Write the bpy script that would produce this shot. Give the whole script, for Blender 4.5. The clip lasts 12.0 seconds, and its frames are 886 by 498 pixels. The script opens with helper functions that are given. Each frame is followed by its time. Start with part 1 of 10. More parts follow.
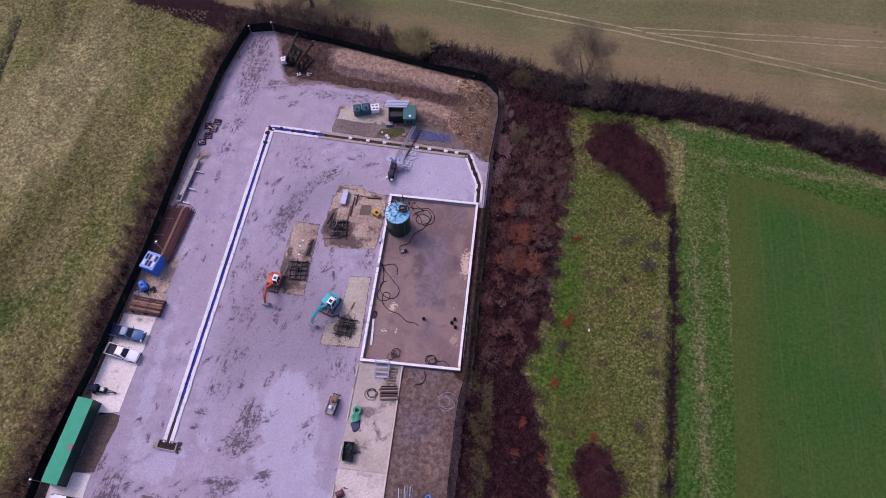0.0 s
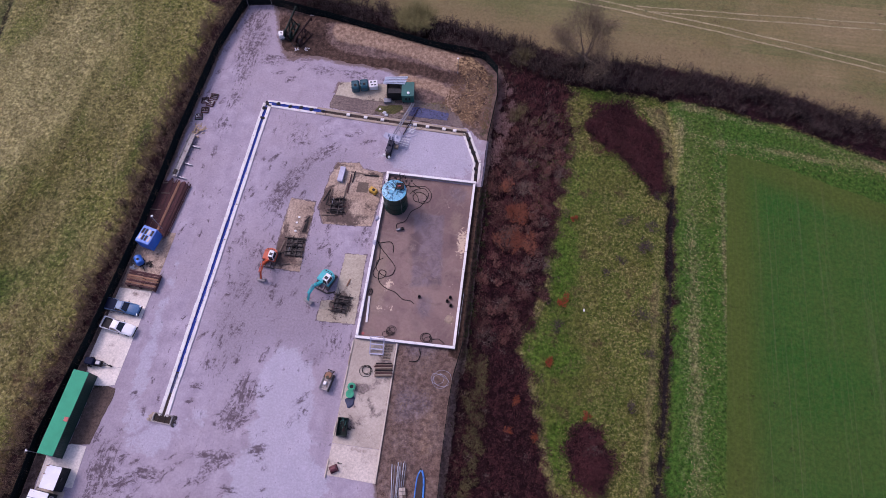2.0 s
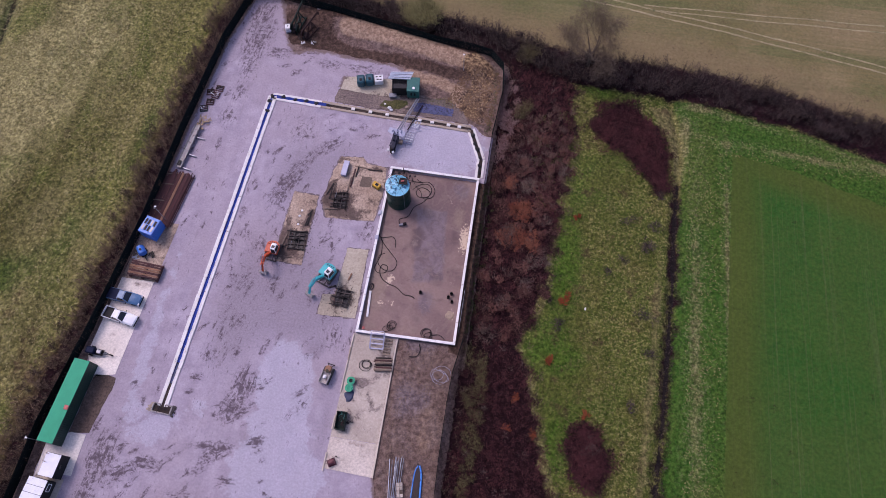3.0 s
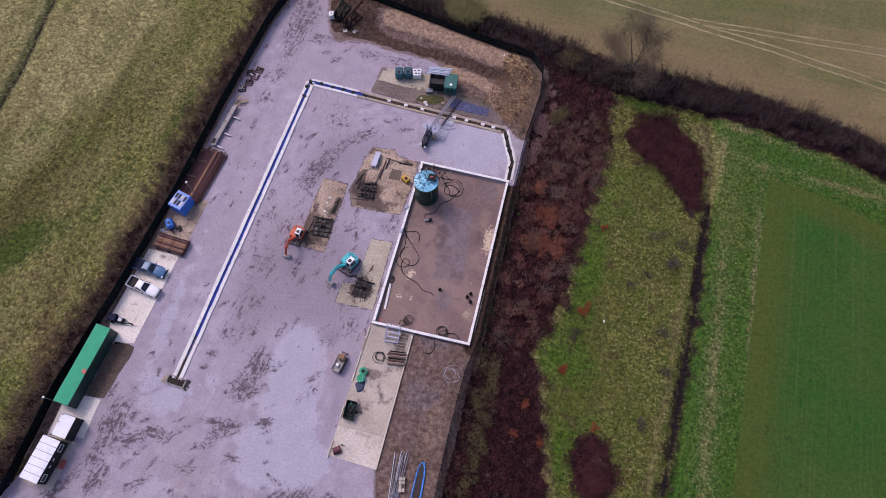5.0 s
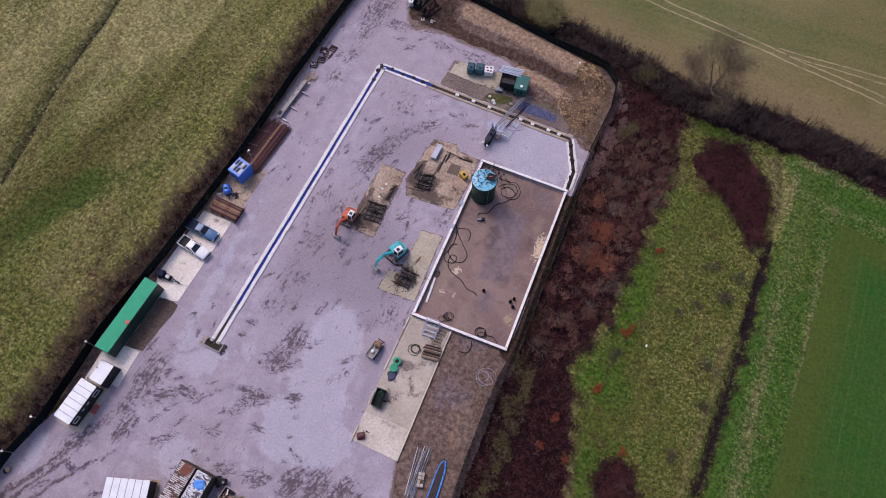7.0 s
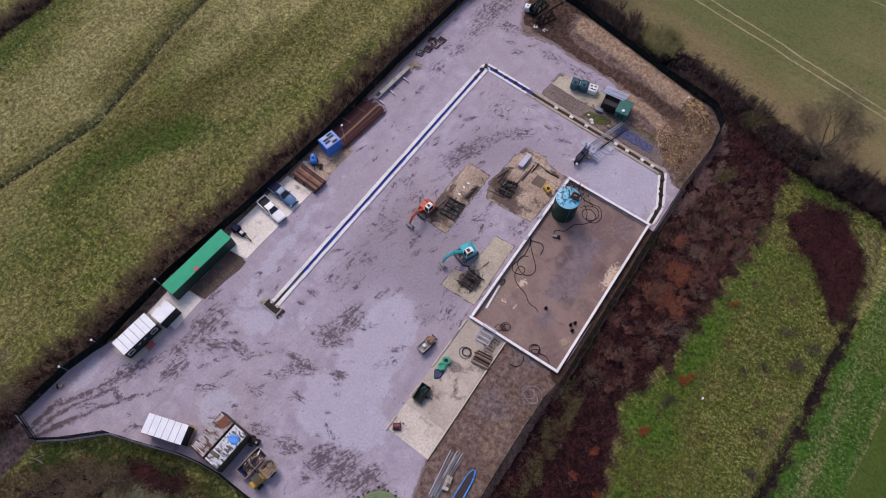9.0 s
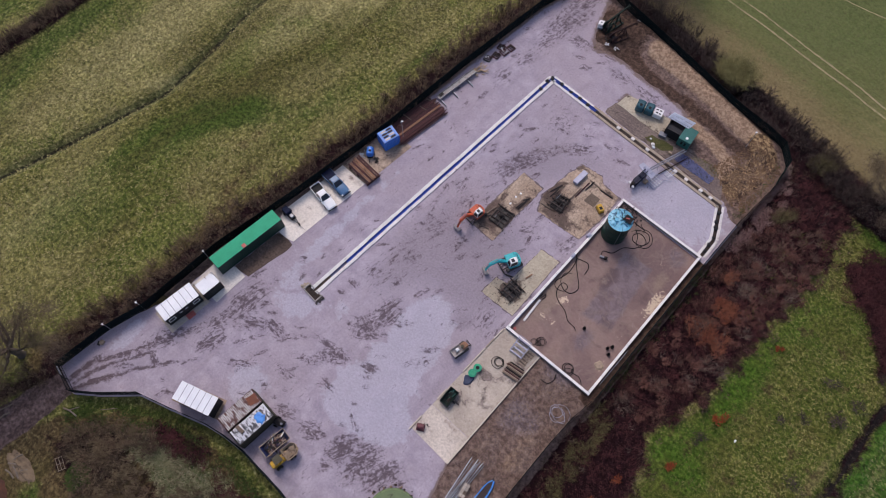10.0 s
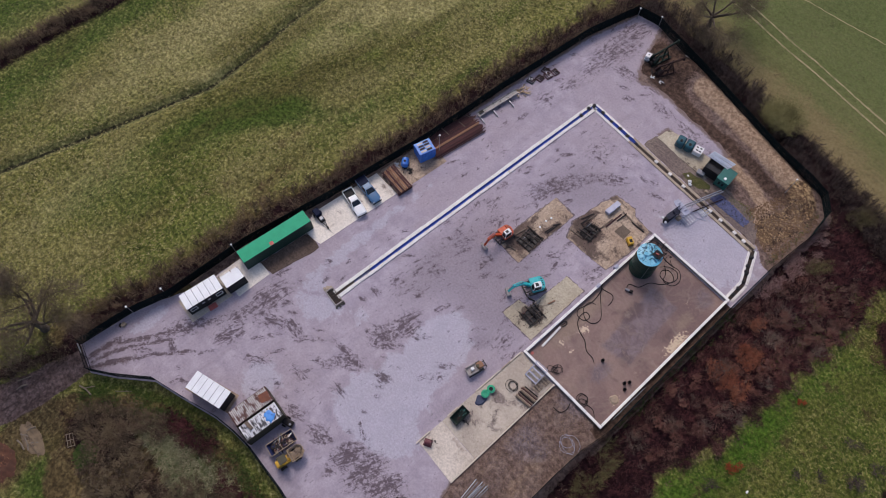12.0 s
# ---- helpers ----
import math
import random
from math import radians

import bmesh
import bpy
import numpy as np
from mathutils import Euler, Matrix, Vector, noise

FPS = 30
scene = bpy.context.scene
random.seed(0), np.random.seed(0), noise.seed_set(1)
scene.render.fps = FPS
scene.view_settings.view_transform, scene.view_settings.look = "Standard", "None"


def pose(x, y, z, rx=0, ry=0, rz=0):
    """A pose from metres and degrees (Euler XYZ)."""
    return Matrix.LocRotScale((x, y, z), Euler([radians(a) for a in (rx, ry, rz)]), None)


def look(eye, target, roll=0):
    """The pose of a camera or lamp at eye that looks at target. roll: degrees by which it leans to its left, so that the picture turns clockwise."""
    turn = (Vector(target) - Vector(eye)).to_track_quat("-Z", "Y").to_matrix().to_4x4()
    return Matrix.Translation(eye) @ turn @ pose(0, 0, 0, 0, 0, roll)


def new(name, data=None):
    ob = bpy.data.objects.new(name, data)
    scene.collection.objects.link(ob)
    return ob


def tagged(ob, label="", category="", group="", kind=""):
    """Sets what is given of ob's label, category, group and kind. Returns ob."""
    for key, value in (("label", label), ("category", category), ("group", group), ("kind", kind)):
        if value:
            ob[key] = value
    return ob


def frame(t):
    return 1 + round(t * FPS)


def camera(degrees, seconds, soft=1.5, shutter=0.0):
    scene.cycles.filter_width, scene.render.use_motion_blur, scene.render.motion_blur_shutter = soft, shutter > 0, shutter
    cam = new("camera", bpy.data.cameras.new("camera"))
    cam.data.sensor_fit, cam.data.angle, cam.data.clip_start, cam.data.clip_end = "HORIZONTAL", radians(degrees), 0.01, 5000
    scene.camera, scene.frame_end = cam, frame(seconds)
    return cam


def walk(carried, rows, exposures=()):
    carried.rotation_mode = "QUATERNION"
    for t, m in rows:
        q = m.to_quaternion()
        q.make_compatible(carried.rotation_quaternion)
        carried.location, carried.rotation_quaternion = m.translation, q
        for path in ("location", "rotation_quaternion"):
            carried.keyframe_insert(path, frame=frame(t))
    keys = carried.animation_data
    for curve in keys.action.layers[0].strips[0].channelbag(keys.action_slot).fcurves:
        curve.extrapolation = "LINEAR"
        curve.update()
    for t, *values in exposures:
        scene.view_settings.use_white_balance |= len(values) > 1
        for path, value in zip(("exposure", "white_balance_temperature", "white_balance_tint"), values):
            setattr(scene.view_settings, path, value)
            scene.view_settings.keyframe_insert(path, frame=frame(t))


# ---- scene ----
cam = camera(66.49, 12.0, soft=0.55)
# seconds, eye x, y, z, yaw, pitch, roll
PATH = [
    (0.0, 15.934, -26.046, 99.965, 7.297, -64.993, -0.622),
    (0.5, 16.042, -26.167, 99.964, 7.256, -65.597, -0.409),
    (1.0, 16.204, -26.141, 99.884, 7.306, -66.103, -0.264),
    (1.5, 16.262, -25.967, 99.819, 7.238, -66.542, 0.018),
    (2.0, 16.426, -26.172, 99.714, 7.184, -66.681, 0.245),
    (2.5, 16.543, -26.111, 99.635, 7.485, -66.871, 0.402),
    (3.0, 16.824, -26.296, 99.537, 8.140, -66.897, 0.458),
    (5.0, 17.110, -25.737, 99.507, 13.703, -67.293, 0.297),
    (5.5, 17.097, -25.545, 99.551, 16.059, -67.437, -0.159),
    (6.0, 16.660, -25.483, 99.395, 17.986, -67.561, -0.097),
    (6.5, 15.965, -25.607, 99.162, 19.881, -67.604, 0.159),
    (7.0, 15.260, -25.688, 98.746, 22.072, -67.637, 0.288),
    (9.0, 13.054, -26.394, 97.871, 34.385, -67.461, 0.094),
    (9.5, 12.550, -26.677, 97.804, 38.542, -67.350, -0.264),
    (10.0, 12.226, -26.894, 97.621, 42.860, -67.083, -0.748),
    (10.5, 11.429, -27.225, 97.505, 45.416, -66.798, -0.228),
    (11.0, 11.120, -27.332, 97.513, 46.920, -66.462, 0.204),
    (11.5, 11.535, -26.939, 97.572, 47.780, -66.046, 0.276),
    (12.0, 11.782, -26.752, 97.532, 48.025, -65.920, 0.167),
]
walk(cam, [(t, pose(x, y, z, 0, 0, yaw) @ pose(0, 0, 0, 90 + pitch) @ pose(0, 0, 0, 0, 0, roll)) for t, x, y, z, yaw, pitch, roll in PATH],
     [(0.0, 0.10, 6020, 43), (3.0, 0.12, 6170, 35), (6.0, 0.11, 6360, 27), (9.0, 0.06, 6480, 20), (12.0, 0.0, 6580, 15)])

# ---- light: overcast winter sky ----
SUN_AZ, SUN_EL = 300.0, 48.0      # compass bearing from +y, clockwise; elevation
sky_world = bpy.data.worlds.new("sky")
scene.world = sky_world
sky_world.use_nodes = True
wt = sky_world.node_tree
sky_tex = wt.nodes.new("ShaderNodeTexSky")
sky_tex.sky_type = 'NISHITA'
sky_tex.sun_disc = False
sky_tex.sun_elevation = radians(SUN_EL)
sky_tex.sun_rotation = radians(SUN_AZ)
sky_tex.air_density, sky_tex.dust_density, sky_tex.ozone_density = 1.0, 3.5, 1.0
wt.nodes["Background"].inputs["Strength"].default_value = 0.15
wt.links.new(sky_tex.outputs["Color"], wt.nodes["Background"].inputs["Color"])
sun_data = bpy.data.lights.new("sun", 'SUN')
sun_data.energy, sun_data.angle, sun_data.color = 1.2, radians(20), (1.0, 0.96, 0.9)
sun_ob = new("sun", sun_data)
az, el = radians(SUN_AZ), radians(SUN_EL)
sun_ob.matrix_world = look((0, 0, 60), (-60 * math.sin(az) * math.cos(el), -60 * math.cos(az) * math.cos(el), 60 - 60 * math.sin(el)))

# ---- materials ----
def node(tree, kind, props=None, **ins):
    n = tree.nodes.new("ShaderNode" + kind)
    props = props or {}
    if "data_type" in props:
        n.data_type = props["data_type"]
    if "blend_type" in props:
        n.blend_type = props["blend_type"]
    if "operation" in props:
        n.operation = props["operation"]
    if "interpolation_type" in props:
        n.interpolation_type = props["interpolation_type"]
    if "attribute_name" in props:
        n.attribute_name = props["attribute_name"]
    for k, v in ins.items():
        key = int(k[1:]) if k[0] == "i" and k[1:].isdigit() else k.replace("_", " ")
        if isinstance(v, bpy.types.NodeSocket):
            tree.links.new(v, n.inputs[key])
        elif isinstance(v, (tuple, list)) and len(v) == 3 and n.inputs[key].type == 'RGBA':
            n.inputs[key].default_value = (*v, 1)
        else:
            n.inputs[key].default_value = v
    return n


def blank(name):
    m = bpy.data.materials.new(name)
    m.use_nodes = True
    return m, m.node_tree, m.node_tree.nodes["Principled BSDF"]


def mix(tree, fac, a, b, blend='MIX'):
    n = node(tree, "Mix", {"data_type": 'RGBA', "blend_type": blend})
    for key, v in ((0, fac), (6, a), (7, b)):
        if isinstance(v, bpy.types.NodeSocket):
            tree.links.new(v, n.inputs[key])
        else:
            n.inputs[key].default_value = (*v, 1) if isinstance(v, (tuple, list)) else v
    return n.outputs[2]


def calc(tree, op, a, b=0.0, c=0.0):
    n = node(tree, "Math", {"operation": op})
    for i, v in enumerate((a, b, c)):
        if isinstance(v, bpy.types.NodeSocket):
            tree.links.new(v, n.inputs[i])
        else:
            n.inputs[i].default_value = v
    return n.outputs[0]


def ramp(tree, v, lo, hi):
    n = node(tree, "MapRange", {"interpolation_type": 'SMOOTHSTEP'})
    tree.links.new(v, n.inputs[0])
    n.inputs[1].default_value, n.inputs[2].default_value = lo, hi
    return n.outputs[0]


def grain(tree, vec, scale, detail=4.0, rough=0.6, distort=0.0):
    n = node(tree, "TexNoise", Vector=vec, Scale=scale, Detail=detail, Roughness=rough, Distortion=distort)
    return n.outputs[0]


def stretched(tree, vec, sx, sy, sz, turn=0.0):
    n = node(tree, "Mapping", Vector=vec, Scale=(sx, sy, sz), Rotation=(0, 0, radians(turn)))
    return n.outputs[0]


def surface(name, main, second, scale=3.0, rough=0.6, metal=0.0, spots=None, spot_scale=8.0, spot_at=0.62, bump=0.02,
            vary=0.0, spec=0.5, fine=40.0, tone=None):
    """Paint, metal, timber, rubber and so on: two colours blended by broad stains, a fine grain, spots of wear, small relief."""
    m, t, b = blank(name)
    vec = node(t, "TexCoord").outputs["Object"]
    rnd = node(t, "ObjectInfo").outputs["Random"]
    shift = node(t, "VectorMath", {"operation": 'ADD'}, i0=vec)
    t.links.new(node(t, "CombineXYZ", X=calc(t, 'MULTIPLY', rnd, 37.0), Y=calc(t, 'MULTIPLY', rnd, 19.0)).outputs[0], shift.inputs[1])
    vec = shift.outputs[0]
    col = mix(t, ramp(t, grain(t, vec, scale), 0.35, 0.65), main, second)
    g = grain(t, vec, fine, 3.0)
    col = mix(t, 0.35, col, mix(t, g, tuple(c * 0.6 for c in main), tuple(min(c * 1.4, 0.95) for c in main)))
    if spots:
        col = mix(t, ramp(t, grain(t, vec, spot_scale, 6.0, 0.7), spot_at, spot_at + 0.1), col, spots)
    if vary:
        n = node(t, "HueSaturation", Color=col, Value=calc(t, 'ADD', 1.0 - vary, calc(t, 'MULTIPLY', rnd, 2 * vary)))
        col = n.outputs[0]
    if tone:
        a = node(t, "Attribute", {"attribute_name": "tone"}).outputs["Fac"]
        col = mix(t, a, col, tone)
    t.links.new(col, b.inputs["Base Color"])
    b.inputs["Metallic"].default_value = metal
    b.inputs["Specular IOR Level"].default_value = spec
    t.links.new(calc(t, 'ADD', rough - 0.1, calc(t, 'MULTIPLY', g, 0.2)), b.inputs["Roughness"])
    if bump:
        bn = node(t, "Bump", Strength=0.4, Distance=bump, Height=grain(t, vec, fine * 0.6, 5.0))
        t.links.new(bn.outputs[0], b.inputs["Normal"])
    return m


def attr(tree, name):
    return node(tree, "Attribute", {"attribute_name": name}).outputs["Fac"]


def make_ground():
    m, t, b = blank("ground_cover")
    P = node(t, "NewGeometry").outputs["Position"]
    n_big, n_mid, n_fine = grain(t, P, 0.045, 5), grain(t, P, 0.35, 6, 0.65), grain(t, P, 2.6, 6, 0.7)
    n_blade = grain(t, P, 9.0, 4, 0.7)
    n_clod = grain(t, P, 2.0, 5, 0.66)
    mott = grain(t, P, 1.15, 8, 0.78)
    tuft, tuft_small = grain(t, P, 2.1, 5, 0.66, 0.3), grain(t, P, 2.7, 5, 0.62, 0.3)
    edge_noise = calc(t, 'MULTIPLY', calc(t, 'SUBTRACT', calc(t, 'ADD', calc(t, 'MULTIPLY', n_mid, 0.6), calc(t, 'MULTIPLY', n_fine, 0.4)), 0.5), 1.5)

    def mask(name, soft=0.16):
        return ramp(t, calc(t, 'ADD', attr(t, name), edge_noise), 0.5 - soft, 0.5 + soft)
    flecks = calc(t, 'MULTIPLY', ramp(t, tuft, 0.50, 0.66), ramp(t, mott, 0.34, 0.58))
    flecks_small = calc(t, 'MULTIPLY', ramp(t, tuft_small, 0.49, 0.60), ramp(t, n_mid, 0.32, 0.54))
    patch = ramp(t, mott, 0.36, 0.64)
    # west meadow: winter grass, straw-coloured tussocks, greener hollows
    col = mix(t, patch, (0.050, 0.060, 0.011), (0.205, 0.194, 0.054))
    col = mix(t, calc(t, 'MULTIPLY', ramp(t, n_mid, 0.55, 0.70), 0.6), col, mix(t, patch, (0.10, 0.08, 0.03), (0.26, 0.22, 0.095)))
    col = mix(t, calc(t, 'MULTIPLY', ramp(t, n_big, 0.40, 0.60), 0.8), col, mix(t, patch, (0.110, 0.100, 0.030), (0.255, 0.228, 0.086)))
    col = mix(t, calc(t, 'MULTIPLY', mask("dun", 0.4), 0.70), col, mix(t, patch, (0.026, 0.030, 0.005), (0.078, 0.070, 0.016)))
    col = mix(t, calc(t, 'MULTIPLY', mask("bleach", 0.4), 0.8), col, mix(t, patch, (0.180, 0.162, 0.060), (0.42, 0.375, 0.172)))
    green = grain(t, stretched(t, P, 0.075, 0.05, 1, 20.0), 1.0, 6, 0.62, 0.6)
    col = mix(t, calc(t, 'MULTIPLY', ramp(t, green, 0.50, 0.62), 0.6), col, mix(t, patch, (0.036, 0.060, 0.007), (0.125, 0.148, 0.028)))
    lush = calc(t, 'MULTIPLY', mask("lush", 0.35), 0.85)
    col = mix(t, lush, col, mix(t, patch, (0.021, 0.047, 0.006), (0.064, 0.102, 0.015)))
    col = mix(t, calc(t, 'MULTIPLY', mask("brown"), 0.85), col, mix(t, patch, (0.055, 0.032, 0.016), (0.125, 0.082, 0.042)))
    brook = calc(t, 'ADD', attr(t, "brook"), calc(t, 'MULTIPLY', calc(t, 'SUBTRACT', n_mid, 0.5), 0.5))
    col = mix(t, calc(t, 'MULTIPLY', ramp(t, brook, 0.25, 0.7), 0.7), col, mix(t, patch, (0.055, 0.066, 0.020), (0.135, 0.140, 0.055)))
    # shadowed cut of the brook, put in as two darker core colours
    col = mix(t, calc(t, 'MULTIPLY', ramp(t, brook, 0.82, 1.12), 0.8), col, mix(t, patch, (0.024, 0.026, 0.012), (0.070, 0.066, 0.034)))
    col = mix(t, calc(t, 'MULTIPLY', ramp(t, brook, 1.00, 1.15), 0.9), col, (0.014, 0.013, 0.008))
    col = mix(t, calc(t, 'MULTIPLY', flecks, calc(t, 'SUBTRACT', calc(t, 'SUBTRACT', 0.85, calc(t, 'MULTIPLY', lush, 0.6)), calc(t, 'ADD', calc(t, 'MULTIPLY', mask("dun", 0.4), 0.45), calc(t, 'MULTIPLY', mask("brown"), 0.5)))), col, (0.36, 0.320, 0.145))
    drift = grain(t, stretched(t, P, 0.16, 0.035, 1, 14.0), 1.0, 5, 0.6, 0.8)
    col = mix(t, calc(t, 'MULTIPLY', ramp(t, drift, 0.52, 0.66), 0.45), col, mix(t, patch, (0.034, 0.034, 0.008), (0.115, 0.092, 0.030)))
    # north field: thin winter cereal on pale soil
    nf = mix(t, ramp(t, n_big, 0.36, 0.64), (0.168, 0.140, 0.054), (0.268, 0.202, 0.100))
    rows = grain(t, stretched(t, P, 0.03, 2.2, 1, -9.0), 1.0, 3)
    nf = mix(t, calc(t, 'MULTIPLY', ramp(t, rows, 0.3, 0.7), 0.55), nf, (0.150, 0.140, 0.058))
    nf = mix(t, calc(t, 'MULTIPLY', attr(t, "green_n"), 0.75), nf, mix(t, rows, (0.058, 0.104, 0.026), (0.098, 0.138, 0.042)))
    nf = mix(t, calc(t, 'MULTIPLY', patch, 0.25), nf, (0.19, 0.165, 0.09))
    sweep = grain(t, stretched(t, P, 0.012, 0.16, 1, -9.0), 1.0, 5, 0.6, 0.5)
    nf = mix(t, calc(t, 'MULTIPLY', ramp(t, sweep, 0.46, 0.60), 0.55), nf, mix(t, patch, (0.075, 0.100, 0.030), (0.130, 0.150, 0.052)))
    nf = mix(t, calc(t, 'MULTIPLY', ramp(t, calc(t, 'ADD', attr(t, "turning"), edge_noise), 0.2, 0.8), 0.7), nf, mix(t, rows, (0.165, 0.122, 0.062), (0.255, 0.192, 0.100)))
    col = mix(t, mask("north"), col, nf)
    # rough pasture east of the scrub, then the grass margin, then the young crop
    rf = mix(t, patch, (0.032, 0.058, 0.006), (0.108, 0.126, 0.024))
    rf = mix(t, calc(t, 'MULTIPLY', mask("fresh", 0.4), 0.8), rf, mix(t, patch, (0.024, 0.068, 0.005), (0.066, 0.132, 0.012)))
    rf = mix(t, calc(t, 'MULTIPLY', ramp(t, grain(t, P, 0.10, 4), 0.46, 0.62), 0.42), rf, mix(t, patch, (0.065, 0.056, 0.012), (0.150, 0.125, 0.036)))
    rf = mix(t, calc(t, 'MULTIPLY', flecks_small, calc(t, 'SUBTRACT', 0.56, calc(t, 'MULTIPLY', attr(t, "fresh"), 0.5))), rf, (0.34, 0.295, 0.118))
    rf = mix(t, calc(t, 'MULTIPLY', ramp(t, calc(t, 'ADD', attr(t, "straw"), edge_noise), 0.4, 0.9), 0.55), rf, mix(t, patch, (0.085, 0.062, 0.028), (0.28, 0.22, 0.11)))
    rf = mix(t, calc(t, 'MULTIPLY', ramp(t, n_mid, 0.54, 0.68), 0.7), rf, (0.078, 0.052, 0.024))
    col = mix(t, mask("rough"), col, rf)
    sf = mix(t, patch, (0.021, 0.074, 0.007), (0.058, 0.116, 0.016))
    sf = mix(t, calc(t, 'MULTIPLY', ramp(t, n_big, 0.46, 0.60), 0.5), sf, mix(t, patch, (0.040, 0.070, 0.009), (0.110, 0.135, 0.028)))
    sf = mix(t, calc(t, 'MULTIPLY', ramp(t, calc(t, 'ADD', attr(t, "straw"), edge_noise), 0.6, 1.1), 0.55), sf, mix(t, patch, (0.085, 0.066, 0.026), (0.26, 0.21, 0.105)))
    sf = mix(t, calc(t, 'MULTIPLY', calc(t, 'MULTIPLY', flecks_small, attr(t, "straw")), 0.45), sf, (0.34, 0.31, 0.16))
    col = mix(t, mask("strip"), col, sf)
    drill = grain(t, stretched(t, P, 2.4, 0.02, 1, 2.0), 1.0, 4)
    cf = mix(t, ramp(t, n_big, 0.36, 0.66), (0.019, 0.092, 0.012), (0.040, 0.096, 0.016))
    cf = mix(t, calc(t, 'MULTIPLY', ramp(t, drill, 0.5, 0.75), 0.5), cf, (0.115, 0.125, 0.055))
    cf = mix(t, calc(t, 'MULTIPLY', ramp(t, attr(t, "headland"), 0.2, 0.8), 0.6), cf, (0.080, 0.092, 0.016))
    cf = mix(t, calc(t, 'MULTIPLY', patch, 0.3), cf, (0.085, 0.12, 0.022))
    col = mix(t, mask("crop", 0.10), col, cf)
    # leaf litter under scrub and hedges, the shade there put into its near-black colour
    shaded_litter = mix(t, patch, (0.009, 0.0028, 0.0045), (0.030, 0.010, 0.0125))
    shaded_litter = mix(t, ramp(t, n_blade, 0.62, 0.78), shaded_litter, (0.058, 0.026, 0.023))
    col = mix(t, mask("litter"), col, shaded_litter)
    # bare soil: dark earth, dry tan crust, pebbles
    so = mix(t, patch, (0.094, 0.060, 0.051), (0.225, 0.155, 0.128))
    so = mix(t, calc(t, 'MULTIPLY', ramp(t, grain(t, P, 0.28, 7, 0.68, 0.6), 0.48, 0.64), 0.6), so, mix(t, patch, (0.13, 0.095, 0.088), (0.29, 0.215, 0.185)))
    so = mix(t, ramp(t, n_blade, 0.60, 0.74), so, (0.33, 0.25, 0.19))
    so = mix(t, calc(t, 'MULTIPLY', mask("loam", 0.12), 0.92), so, mix(t, patch, (0.036, 0.021, 0.016), (0.108, 0.066, 0.048)))
    so = mix(t, mask("tan", 0.2), so, mix(t, patch, (0.225, 0.145, 0.098), (0.42, 0.300, 0.210)))
    so = mix(t, calc(t, 'MULTIPLY', mask("ash", 0.25), 0.75), so, mix(t, patch, (0.098, 0.076, 0.084), (0.245, 0.196, 0.205)))
    so = mix(t, calc(t, 'MULTIPLY', mask("gold", 0.25), 0.8), so, mix(t, ramp(t, mott, 0.43, 0.56), (0.070, 0.038, 0.018), (0.40, 0.275, 0.140)))
    col = mix(t, mask("soil", 0.08), col, so)
    tr = mix(t, patch, (0.092, 0.062, 0.058), (0.165, 0.118, 0.110))
    tr = mix(t, calc(t, 'MULTIPLY', ramp(t, grain(t, stretched(t, P, 1.1, 0.12, 1, -8.0), 1.0, 4, 0.6, 0.4), 0.48, 0.62), 0.6), tr, (0.070, 0.045, 0.042))
    col = mix(t, mask("track", 0.1), col, tr)
    col = mix(t, calc(t, 'MULTIPLY', mask("water", 0.08), 0.9), col, (0.016, 0.013, 0.013))
    col = mix(t, 0.20, col, mix(t, ramp(t, n_blade, 0.25, 0.75), (0.35, 0.35, 0.35), (1.7, 1.7, 1.7)), 'MULTIPLY')
    col = mix(t, calc(t, 'SUBTRACT', 0.60, calc(t, 'ADD', calc(t, 'ADD', calc(t, 'MULTIPLY', mask("crop", 0.10), 0.35), calc(t, 'MULTIPLY', mask("north"), 0.42)), calc(t, 'MULTIPLY', mask("soil", 0.08), 0.28))), col, mix(t, ramp(t, n_clod, 0.32, 0.68), (0.28, 0.28, 0.28), (1.72, 1.72, 1.72)), 'MULTIPLY')
    t.links.new(col, b.inputs["Base Color"])
    b.inputs["Roughness"].default_value = 0.92
    b.inputs["Specular IOR Level"].default_value = 0.15
    h = calc(t, 'ADD', calc(t, 'MULTIPLY', mott, 0.30), calc(t, 'MULTIPLY', n_blade, 0.10))
    t.links.new(node(t, "Bump", Strength=0.9, Distance=1.0, Height=h).outputs[0], b.inputs["Normal"])
    return m


